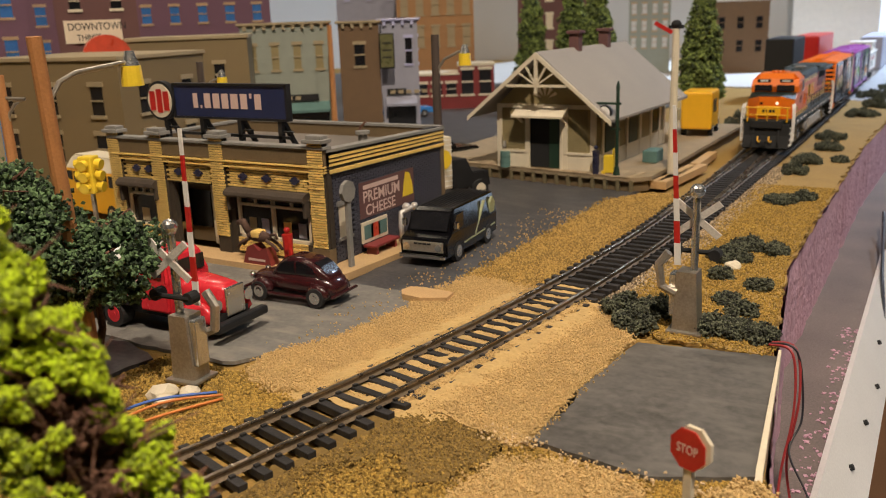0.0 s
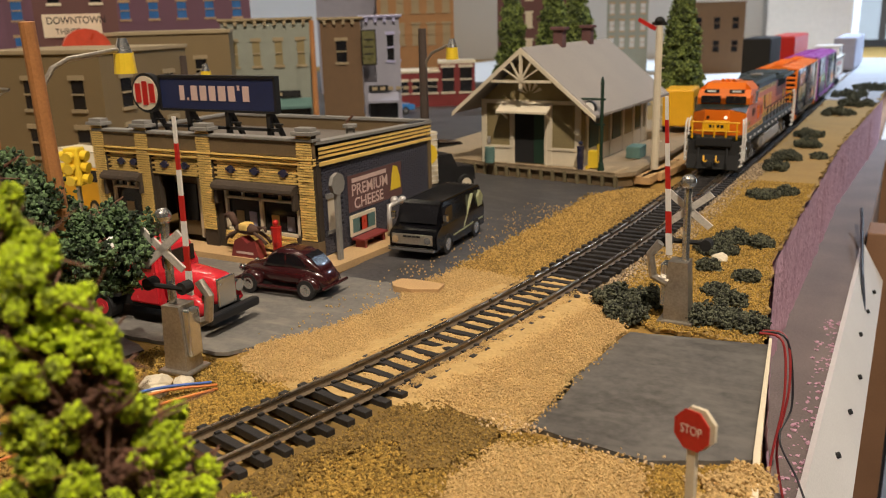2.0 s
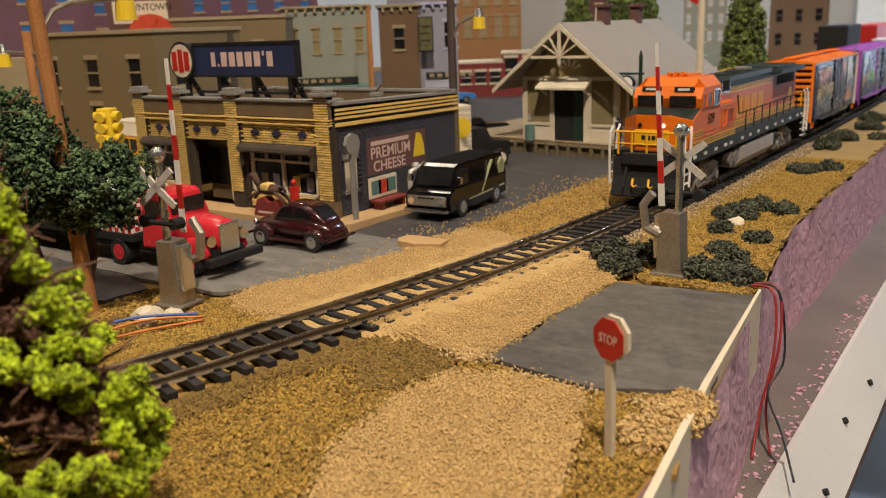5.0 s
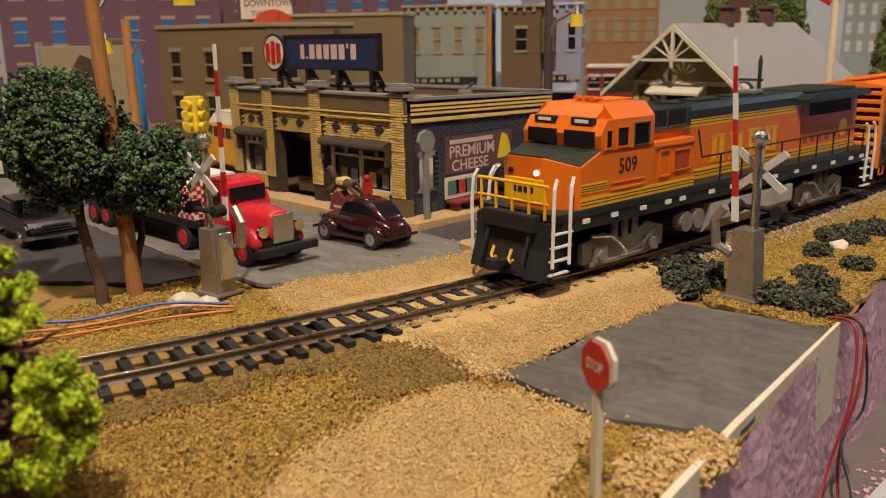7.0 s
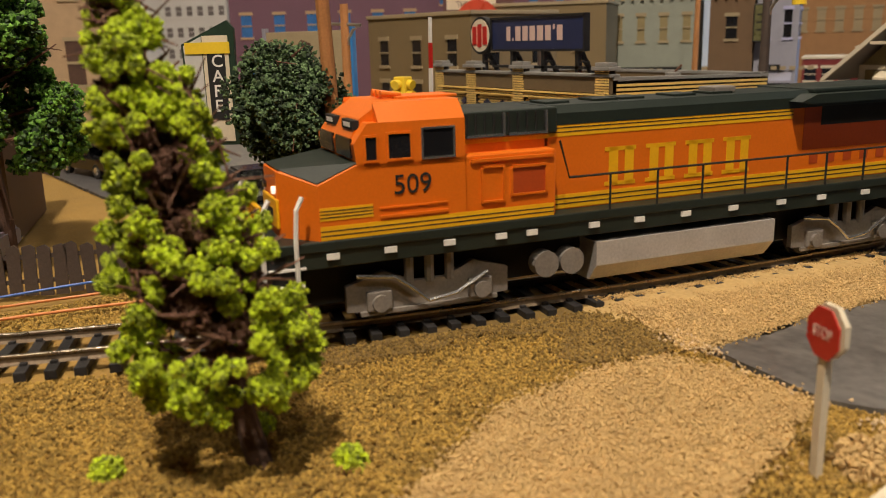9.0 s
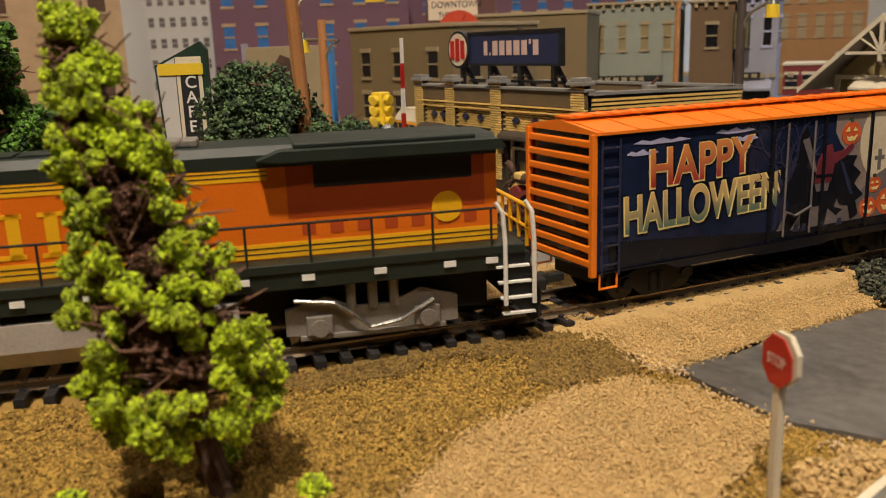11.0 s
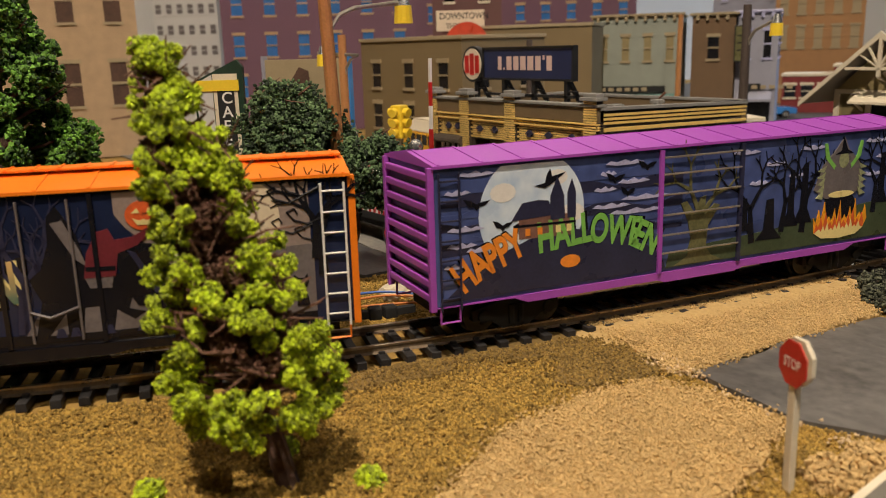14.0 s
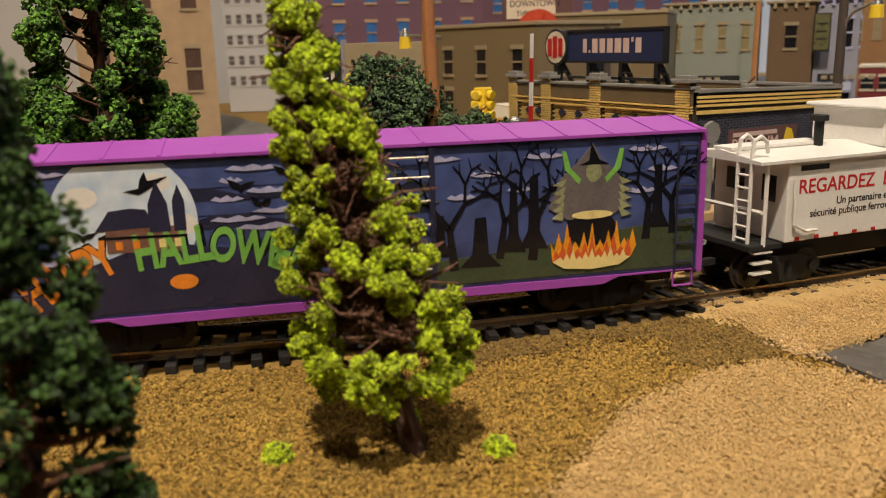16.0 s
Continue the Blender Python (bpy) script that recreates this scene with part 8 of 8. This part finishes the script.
# ---- the town behind ----
def town_house(name, label, x, y, w, d, h, wall, trim, rz=0.0, cols=3, rows=2, z0=3.6, pane="window_dark", cornice=True, win=(0.75, 1.5), shop=None, side=0, sill=True):
    """A house whose front is along local x, facing -y; x, y is the middle of its front."""
    v = thing(name, label, "building", x, y, 0, rz, group="buildings of the town")
    bm = bmesh.new()
    bx(bm, -w / 2, w / 2, 0, d, 0, h - 0.3)
    part("wall", bm, wall, v)
    bm = bmesh.new()
    bx(bm, -w / 2 - 0.12, w / 2 + 0.12, -0.12, d + 0.1, h - 0.3, h - 0.05, 0.03)
    if cornice:
        bx(bm, -w / 2 - 0.25, w / 2 + 0.25, -0.3, 0.3, h - 0.2, h, 0.03)
        for k in range(int(w / 0.8)):
            xx = -w / 2 + 0.3 + k * 0.8
            bx(bm, xx, xx + 0.25, -0.26, 0.05, h - 0.6, h - 0.2)
    part("cornice", bm, trim, v)

    def opening(px, pz, ww, hh, face):
        bm = bmesh.new()
        if face == "front":
            bx(bm, px - ww / 2, px + ww / 2, -0.02, 0.06, pz, pz + hh)
        else:
            bx(bm, w / 2 - 0.06, w / 2 + 0.02, px - ww / 2, px + ww / 2, pz, pz + hh)
        win_ob = part("window", bm, pane, v)
        bm = bmesh.new()
        e = 0.13
        for a, b, c, q in ((-ww / 2 - e, ww / 2 + e, pz + hh, pz + hh + 0.28), (-ww / 2 - e, ww / 2 + e, pz - 0.2, pz), (-ww / 2, ww / 2, pz + hh * 0.48, pz + hh * 0.54)):
            if face == "front":
                bx(bm, px + a, px + b, -0.12, 0.0, c, q)
            else:
                bx(bm, w / 2, w / 2 + 0.12, px + a, px + b, c, q)
        part("window_frame", bm, trim, win_ob)

    for r in range(rows):
        for c in range(cols):
            opening(-w / 2 + (c + 0.5) * w / cols, z0 + r * (h - z0 - 0.6) / max(rows, 1), win[0], win[1], "front")
        for c in range(side):
            opening((c + 0.5) * d / side, z0 + r * (h - z0 - 0.6) / max(rows, 1), win[0], win[1], "side")
    if shop:
        box_part("shop_front", v, "window_dark", -w / 2 + 0.4, w / 2 - 0.4, -0.03, 0.05, 0.4, 2.6)
        bm = bmesh.new()
        prism(bm, [(0.0, 3.2), (-1.2, 2.6), (-1.2, 2.4), (0.0, 2.9)], -w / 2 + 0.3, w / 2 - 0.3, "x")
        part("awning", bm, shop, v)
        box_part("shop_sign", v, "matt_black", -w / 2 + 0.4, w / 2 - 1.2, -0.2, 0.0, 3.3, 3.85)
        for k in range(6):
            box_part("lettering_bar", v, "tan_trim", -w / 2 + 0.7 + k * 0.7, -w / 2 + 1.15 + k * 0.7, -0.22, -0.2, 3.42, 3.72)
    return v


town_house("tan_building", "plain tan building with cream parapet and dark windows", -26.5, 7.2, 11, 8.0, 8.4, "tan_wall", "tan_trim", 8, 3, 2, 2.0, cornice=False, win=(0.9, 1.7), side=2)
town_house("tan_building", "taller tan building behind with a plain parapet", -27.4, 19.5, 8.6, 8, 9.2, "tan_wall", "tan_trim", 40, 2, 1, 5.6, cornice=False)
town_house("grey_building", "grey-green stuccoed building with a cornice and teal awnings", -27.9, 31.0, 7.4, 8, 9.9, "grey_wall", "tan_trim", 38, 4, 1, 6.0, "depot_olive", True, (0.62, 2.0), "teal")
town_house("brown_building", "narrow brown brick building with one tall window", -23.7, 35.8, 3.5, 8, 9.8, "brown_wall", "tan_trim", 36, 1, 1, 6.0, "window_dark", True, (0.9, 1.8))
town_house("lavender_building", "pale lavender shop building with a cornice", -21.2, 38.3, 3.3, 9, 9.9, "lavender_wall", "cloud", 34, 2, 1, 6.0, "window_dark", True, (0.6, 2.2), "lavender_wall", 3)
town_house("orange_building", "orange-brown brick building with tall pale windows", -34.1, 66.5, 9.4, 9, 14.6, "orange_brick", "tan_trim", 31, 5, 2, 6.4, "tan_trim", True, (0.9, 2.3))
town_house("grey_slab", "pale blue-grey block behind the street", -45.2, 68.4, 8.4, 8, 17, "lavender_wall", "lavender_wall", 35, 3, 2, 8, "cloud", False)
town_house("red_diner", "small red diner with a dark window band", -27.4, 55, 4.8, 5, 4.0, "barn_red", "cream", 31, 3, 1, 1.6, "window_dark", False, (1.1, 1.2))
town_house("red_shop", "small red and cream fire hall", -23.6, 57.1, 3.9, 5, 4.9, "barn_red", "cream", 29, 2, 1, 1.6, "window_dark", False, (1.3, 2.6))
town_house("plum_building", "large plum brick factory with bright blue windows", -47.1, 38.9, 16.5, 9, 17.5, "plum_wall", "stone_wall", 47, 6, 4, 3.5, "blue_pane", False, (0.9, 1.6))
town_house("plum_building", "long plum brick building with bright blue windows", -51.5, 12.5, 18.5, 9, 15.5, "plum_wall", "stone_wall", 62, 6, 3, 3.4, "blue_pane", False, (1.0, 2.0))
town_house("plum_building", "plum brick building with bright blue windows", -60.5, 28, 14, 9, 18, "plum_wall", "stone_wall", 58, 5, 4, 3.4, "blue_pane", False, (1.0, 1.8))
town_house("thrift_shop", "cream and brick shop below a painted wall sign", -36.9, 19.6, 6.0, 5, 13.6, "red_brick_wall", "cream", 53, 2, 1, 11.4, "window_dark", False, (0.8, 1.2))
sign = thing("painted_sign", "cream wall sign with black painted words", "sign", -34.6, 17.3, 9.6, 53)
box_part("board", sign, "cream", -2.0, 2.0, -0.08, 0.08, -0.7, 0.95)
lettering("sign_word", "DOWNTOWN", 0.5, "matt_black", sign, up(-1.75, -0.09, 0.25) @ Matrix.Rotation(math.pi / 2, 4, "X"), squeeze=0.85)
lettering("sign_word", "THRIFT", 0.42, "matt_black", sign, up(-1.2, -0.09, -0.5) @ Matrix.Rotation(math.pi / 2, 4, "X"), squeeze=0.85)
box_part("post", sign, "red_brick_wall", -1.6, 1.6, 0.08, 0.3, -9.6, 0.8)
town_house("brick_building", "tall dark red brick building with cream windows", -23.7, 80.9, 11, 9, 15.5, "red_brick_wall", "cream", 23, 4, 3, 4.5, "cream", False, (0.9, 1.7))
town_house("grey_block", "grey office block far down the town", -20.6, 109.9, 6.4, 8, 15, "grey_wall", "stone_wall", 17, 4, 4, 4, "pale_wall", False, (0.7, 1.5))
town_house("brown_block", "brown brick warehouse with small dark windows", -6.7, 109.7, 8, 9, 10.6, "brown_wall", "brown_wall", 11, 3, 2, 3.2, "window_dark", False, (0.9, 1.7), None, 2)
town_house("stone_church", "tan stone building with tall dark openings", -44.7, -11.5, 10, 8, 17, "stone_wall", "tan_trim", 80, 3, 2, 4, "bark", False, (1.2, 3.2))
bm = bmesh.new()
cyl(bm, (0, 0, 0), (0, 3.6, 0), 1.7, n=24)
for w in bm.verts:
    w.co.z = max(0.0, w.co.z) + 7.8
bx(bm, -1.7, 1.7, 0, 3.6, 0, 7.8)
solo("arched_hall", bm, "art_red", "faded red hall with an arched roof", "building", -31.0, 15.4, 0, 53)
town_house("brown_shed", "brown shed with a pale roof beside the fence", -9.0, -23.5, 6.5, 7, 4.6, "brown_wall", "sidewalk", 74, 0, 0, 2, "window_dark", False)
town_house("tower_block", "pale tower block with a grid of dark windows", -72, 6, 7, 7, 24, "pale_wall", "pale_wall", 60, 6, 9, 3, "art_grey", False, (0.6, 1.0))
saloon("grey_pickup", "blue-grey old car behind the fence", -4.2, -22.2, 160, "lavender_wall")


def picket_fence():
    v = thing("fence", "weathered brown picket fence", "fence", -1.35, -21.9, 0, 70)
    me = bmesh.new()
    prism(me, [(-0.17, 0), (0.17, 0), (0.17, 1.35), (0.05, 1.45), (-0.17, 1.38)], -0.03, 0.03)
    picket = mesh_of(me, "picket")
    picket.materials.append(M["dark_pole"])
    rng = random.Random(3)
    for k in range(-12, 12):
        ob = new("picket", picket)
        ob.parent = v
        ob.matrix_basis = up(k * 0.4, 0, rng.uniform(-0.05, 0.05), 0, 0, rng.uniform(-3, 3))
    bm = bmesh.new()
    for z in (0.35, 1.05):
        bx(bm, -4.9, 4.9, 0.03, 0.09, z, z + 0.12)
    part("rail", bm, "dark_pole", v)


picket_fence()


def blade_sign(name, label, x, y, z, w, h, face, edge, rz):
    """A hanging street sign: case, face and bars of lettering, on a bracket."""
    v = thing(name, label, "sign", x, y, z, rz)
    box_part("case", v, edge, -w / 2, w / 2, -0.12, 0.12, -h / 2, h / 2, 0.04)
    f = box_part("face", v, face, -w / 2 + 0.1, w / 2 - 0.1, -0.135, -0.12, -h / 2 + 0.12, h / 2 - 0.12)
    for k in range(3):
        box_part("lettering_bar", f, edge, -w * 0.3, w * 0.3, -0.145, -0.135, h * (0.22 - 0.2 * k) - 0.07, h * (0.22 - 0.2 * k) + 0.07)
    bm = bmesh.new()
    cyl(bm, (0, 0.1, h / 2 - 0.15), (0, 1.8, h / 2 - 0.15), 0.06, n=6)
    part("bracket", bm, "black", v)


blade_sign("yellow_sign", "yellow hanging street sign with black lettering", -27.6, 23.6, 6.65, 1.1, 2.1, "lamp_yellow", "black", 40)
blade_sign("green_sign", "tall black street sign with a green and yellow face", -21.3, 36.5, 7.2, 1.3, 3.0, "art_olive", "black", 34)
bm = bmesh.new()
cyl(bm, (0, 0, 0), (0.1, 0, 9.6), 0.26, 0.2, n=10)
solo("wooden_pole", bm, "pole_wood", "brown wooden street pole before the shop fronts", "pole", -23.3, 31.1, 0)


# ---- trees and bushes ----
def tree(name, label, base, top, z_low, r_low, clumps, per, grain, leaf, clump_r, seed, bare=0.0, round_crown=False, trunk_r=0.22, limbs=26, inner=0.0):
    rng = np.random.default_rng(seed)
    v = thing(name, label, "tree", base[0], base[1], 0, group="trees of the layout")
    axis = np.array([top[0] - base[0], top[1] - base[1], top[2]])
    bm = bmesh.new()
    ks = np.linspace(0, 1, 9)
    pts = [axis * k + np.array([rng.normal(0, 0.05), rng.normal(0, 0.05), 0]) * (k > 0) for k in ks]
    pts[0][2] = -0.1
    for a, b, k in zip(pts, pts[1:], ks):
        cyl(bm, a, b, trunk_r * (1 - 0.85 * k), trunk_r * (1 - 0.85 * (k + 0.125)), n=9)
    part("trunk", bm, "bark", v)

    def radius(k):
        z = (k * axis[2] - z_low) / (axis[2] - z_low)
        if round_crown:
            return r_low * math.sqrt(max(0.0, 1 - (2 * z - 1) ** 2)) + 0.15
        return r_low * ((1 - z) ** 0.75 * min(1, 0.72 + z * 2.2) + 0.13)

    bm = bmesh.new()
    tips = []
    for i in range(limbs):
        k = z_low / axis[2] + (0.98 - z_low / axis[2]) * (i + rng.random()) / limbs
        a = i * 2.4 + rng.uniform(-0.4, 0.4)
        r = radius(k) * rng.uniform(0.7, 1.0)
        p = axis * k
        q = p + np.array([math.cos(a) * r, math.sin(a) * r, r * rng.uniform(0.15, 0.6)])
        mid = (p + q) / 2 + np.array([0, 0, -0.05])
        cyl(bm, p, mid, 0.07, 0.05, n=5)
        cyl(bm, mid, q, 0.05, 0.02, n=5)
        for t in range(3):
            u2 = mid + (q - mid) * rng.random() 
            w = u2 + rng.normal(0, 0.28, 3)
            cyl(bm, u2, w, 0.025, 0.012, n=4)
    part("branchwork", bm, "twig", v)
    c, rr = [], []
    while len(c) < clumps:
        k = z_low / axis[2] + (1 - z_low / axis[2]) * (rng.random() ** (1.0 if round_crown else 1.25))
        a = rng.uniform(0, math.tau)
        if bare and noise.noise((math.cos(a) * 1.6 + seed, math.sin(a) * 1.6, k * 5)) < -0.45 + bare:
            continue
        r = radius(k) * math.sqrt(rng.uniform(0.35, 1.0))
        c.append(axis * k + np.array([math.cos(a) * r, math.sin(a) * r, rng.normal(0, 0.12)]))
        rr.append(clump_r * rng.uniform(0.6, 1.25))
    # Dark filler clumps added inside the crown to block light and deepen its shadow.
    core = []
    for i in range(int(clumps * inner)):
        k = z_low / axis[2] + 0.13 + (0.68 - z_low / axis[2]) * rng.random() ** 1.4
        a = rng.uniform(0, math.tau)
        r = radius(k) * rng.uniform(0.05, 0.72)
        core.append(axis * k + np.array([math.cos(a) * r, math.sin(a) * r, 0]))
    if core:
        foliage("inner_branchwork", core, [clump_r * 1.3] * len(core), per // 2, grain * 0.9, "twig", v, seed + 1)
    foliage("crown", c, rr, per, grain, leaf, v, seed)
    return v


tree("lime_tree", "lime green model tree with brown branches showing through", (12.05, -19.0), (10.2, -20.15, 7.7), 1.4, 1.55, 360, 150, 0.036, "lime_leaf", 0.18, 3, bare=0.3, limbs=110, inner=0.7)
tree("near_tree", "green leafy tree at the layout's edge, its leaves coloured as in shade", (13.6, -25.1), (13.3, -25.2, 7.0), 0.6, 1.35, 230, 90, 0.055, "shade_leaf", 0.28, 8, bare=0.25, limbs=40)
tree("green_tree", "tall bright green conifer with dark gaps", (-5.4, -20.9), (-5.6, -21.0, 11.5), 3.2, 2.8, 420, 90, 0.085, "green_leaf", 0.42, 12, bare=0.3, limbs=40, trunk_r=0.35)
tree("dark_tree", "round dark green tree on a thin trunk", (1.0, -13.0), (-0.45, -13.2, 6.4), 3.2, 1.5, 190, 60, 0.07, "dark_leaf", 0.42, 21, round_crown=True, trunk_r=0.2, limbs=18)
tree("dark_tree", "small dark green tree on a thin trunk", (0.75, -11.9), (1.0, -11.2, 4.8), 2.7, 1.4, 120, 60, 0.07, "dark_leaf", 0.36, 22, round_crown=True, trunk_r=0.16, limbs=12)
tree("depot_tree", "tall leafy green tree behind the depot", (2.0, 51), (2.0, 51, 11.0), 2.4, 1.8, 300, 50, 0.12, "town_leaf", 0.6, 31, limbs=20)
tree("town_tree", "bushy green tree in the town", (-11.5, 62), (-11.5, 62, 11.5), 2.0, 2.2, 200, 50, 0.14, "town_leaf", 0.7, 32, limbs=16)
tree("town_tree", "pointed green conifer in the town", (-20.0, 63.6), (-20.0, 63.6, 11.5), 2.0, 1.7, 220, 50, 0.15, "town_leaf", 0.7, 33, limbs=16)
tree("town_tree", "pointed green conifer in the town", (-16.0, 66.5), (-16.0, 66.5, 13.0), 2.0, 2.0, 220, 50, 0.15, "town_leaf", 0.7, 34, limbs=16)


def bush(x, y, r, h, seed, z=0.1, mt="bush_leaf", label="dark grey-green lichen bush on the turf"):
    rng = np.random.default_rng(seed)
    k = int(14 + 30 * r)
    a, q = rng.uniform(0, math.tau, k), np.sqrt(rng.random(k)) * r
    c = np.stack([np.cos(a) * q, np.sin(a) * q, rng.uniform(0.05, h, k) * (1 - 0.6 * q / r)], 1)
    ob = foliage("bush", c, np.full(k, 0.24), 60, 0.055, mt, None, seed)
    ob.matrix_basis = up(x, y, z)
    tagged(ob, label, "bush", "bushes on the turf")


for i, (x, y, r, h) in enumerate(((12.3, 0.2, 0.8, 0.7), (12.9, -0.8, 0.7, 0.6), (13.3, 0.4, 0.6, 0.7), (15.2, -0.3, 0.55, 0.5), (15.9, -0.2, 0.6, 0.45), (16.7, -0.4, 0.45, 0.45),
                                  (15.6, 1.6, 0.45, 0.4), (15.0, 2.6, 0.3, 0.3), (15.7, 4.6, 0.35, 0.35), (14.2, 5.4, 0.35, 0.4), (14.0, 8.0, 0.8, 0.5), (14.3, 10.0, 0.7, 0.5), (15.3, 9.6, 0.5, 0.4),
                                  (14.0, 19.5, 0.8, 0.4), (15.0, 20.5, 0.5, 0.4), (13.4, 28, 0.7, 0.6), (13.6, 32, 0.8, 0.6), (14.2, 38, 0.9, 0.6), (13.8, 43, 1.0, 0.6), (15.4, 33, 0.4, 0.3),
                                  (14.6, 58, 1.5, 0.7), (15.5, 66, 1.6, 0.9), (14.5, 75, 1.8, 1.0), (16.2, 84, 2.0, 1.0), (6.4, 47, 1.5, 1.6), (9.0, 62, 2.0, 1.4))):
    bush(x, y, r, h, 100 + i)
for i, (x, y, r, h) in enumerate(((12.9, -17.8, 0.08, 0.08), (11.0, -21.2, 0.07, 0.08), (10.9, -18.6, 0.07, 0.12))):
    bush(x, y, r, h, 160 + i, 0.0, "lime_leaf", "tiny lime green tuft fallen on the turf")
for i, (x, y, r, h) in enumerate(((17.9, -10.2, 0.55, 0.3), (17.8, -11.2, 0.5, 0.3), (18.1, -9.6, 0.4, 0.3))):
    bush(x, y, r, h, 170 + i, 0.0, "sand_grain", "pale crumbled plaster scraps on the turf")
rng0 = random.Random(9)
for i, (x, y, s) in enumerate(((2.95, -11.5, 0.42), (3.5, -11.1, 0.3), (3.3, -11.8, 0.3), (14.3, 6.8, 0.35))):
    bm = bmesh.new()
    ball(bm, (0, 0, s * 0.4), s, 0.65)
    for w in bm.verts:
        w.co *= 1 + 0.25 * noise.noise(w.co * 4 + Vector((i, 0, 0)))
    solo("rock", bm, "cream", "pale plaster rock on the ground", "rock", x, y, 0.02, group="rocks by the track")


# ---- wires ----
def wire(pts, r, mt, label):
    bm = bmesh.new()
    fine = []
    for i in range(len(pts) - 1):
        p0, p1, p2, p3 = (Vector(pts[max(0, min(len(pts) - 1, i + o))]) for o in (-1, 0, 1, 2))
        for k in range(6):
            t = k / 6
            fine.append(0.5 * ((2 * p1) + (p2 - p0) * t + (2 * p0 - 5 * p1 + 4 * p2 - p3) * t * t + (3 * p1 - p0 - 3 * p2 + p3) * t ** 3))
    fine.append(Vector(pts[-1]))
    tube(bm, fine, r, 6)
    solo("wire", bm, mt, label, "wire", group="loose wires", smooth=True)


wire([(17.0, -1.0, 0.2), (17.7, -1.2, 0.1), (17.9, -1.6, -1.5), (17.75, -2.2, -3.2), (17.8, -3.0, -4.3)], 0.04, "wire_red", "dark red wire hanging over the foam edge")
wire([(17.0, -0.8, 0.2), (17.75, -0.9, 0.15), (18.0, -1.4, -1.2), (17.85, -1.9, -3.0), (18.2, -2.6, -4.2)], 0.04, "wire_red", "dark red wire hanging over the foam edge")
wire([(17.0, -0.9, 0.2), (17.8, -1.0, 0.1), (18.1, -1.2, -1.8), (17.9, -2.0, -2.6), (18.6, -3.2, -3.2), (19.2, -4.2, -4.0)], 0.035, "wire_black", "black wire hanging over the foam edge")
wire([(18.4, 30, -3.0), (18.9, 22, -3.8), (19.3, 18, -5.2), (19.2, 12, -6.0), (19.3, 9, -7.5)], 0.09, "wire_black", "black cable looped along the bench")
wire([(18.2, 33, -3.0), (18.8, 25, -4.6), (19.35, 20, -7.0), (19.3, 15, -6.2), (19.35, 10, -8.2)], 0.09, "wire_black", "black cable looped along the bench")
wire([(4.5, -10.8, 0.15), (3.6, -12.2, 0.3), (3.0, -14.5, 0.2), (1.6, -18, 0.35), (0.4, -22, 0.2)], 0.04, "wire_orange", "orange wire lying beside the track")
wire([(4.4, -10.9, 0.25), (3.4, -12.4, 0.4), (2.7, -14.6, 0.3), (0.8, -17.5, 0.5), (-0.2, -22, 0.3)], 0.04, "wire_blue", "blue wire lying beside the track")
wire([(4.6, -10.9, 0.1), (3.9, -12.6, 0.15), (3.3, -14.8, 0.15), (2.2, -18.5, 0.2), (1.2, -23, 0.15)], 0.04, "wire_orange", "orange wire lying beside the track")


# ---- far end of the room ----
def far_things():
    for name, mt, lab, b in (("far_table", "pale_wall", "pale far end of the layout in daylight", (-20, 60, 150, 330, -8, -3)),
                             ("far_crate", "white", "white display case far down the room", (-4, 10, 140, 160, 0, 18)),
                             ("far_case", "lavender_wall", "pale blue case at the room's end", (22, 34, 190, 200, -3, 12)),
                             ("far_wagon", "lavender_wall", "pale grey model wagons on a far track", (9.5, 12.5, 112, 132, 0.4, 5.0)),
                             ("far_wagon", "sign_red", "red model wagon on a far track", (4.5, 7.5, 84, 98, 0.4, 6.2)),
                             ("far_wagon", "matt_black", "black model wagon on a far track", (3.6, 6.5, 72, 80, 0.4, 6.4))):
        bm = bmesh.new()
        bx(bm, *b, 0.2)
        solo(name, bm, mt, lab, name.split("_")[1])


far_things()


def yellow_truck():
    v = thing("yellow_truck", "small yellow and white service truck beyond the depot", "truck", 5.2, 38.5, 0.85, 95)
    box_part("body", v, "bus_yellow", -2.2, 1.2, -1.1, 1.1, 0.5, 3.2, 0.15)
    box_part("cab", v, "white", 1.2, 2.2, -1.0, 1.0, 0.5, 2.4, 0.2)
    box_part("window", v, "window_dark", -1.6, -0.2, -1.12, -1.1, 1.7, 2.6)
    for s in (-1, 1):
        for x in (1.3, -1.4):
            wheel_at(v, x, s * 1.1, 0.45, 0.3)


yellow_truck()


# ---- motion of the train ----
SPEED_T = (0, 3, 5, 7.5, 10, 13, 16)
SPEED_V = (4.95, 5.01, 5.95, 6.31, 6.67, 6.67, 5.51)
TT = np.linspace(0, 16, 161)
VV = np.interp(TT, SPEED_T, SPEED_V)
DIST = np.concatenate([[0], np.cumsum((VV[1:] + VV[:-1]) / 2 * 0.1)])


def run(t):
    return float(np.interp(t, TT, DIST))


def motions():
    for vehicle, offset, bogie in TRAIN:
        rows = []
        for k in range(33):
            t = k * 0.5
            s = run(t) + offset
            a, b = on_line(s + bogie)[0], on_line(s - bogie)[0]
            m, d = (a + b) / 2, a - b
            rows.append((t, up(m.x, m.y, 0, math.degrees(math.atan2(d.y, d.x)))))
        walk(vehicle, rows)
    for ws, x, z, r in WHEELS:
        rows = []
        for k in range(161):
            t = k * 0.1
            rows.append((t, up(x, 0, z) @ Matrix.Rotation(run(t) / r, 4, "Y")))
        walk(ws, rows)


motions()
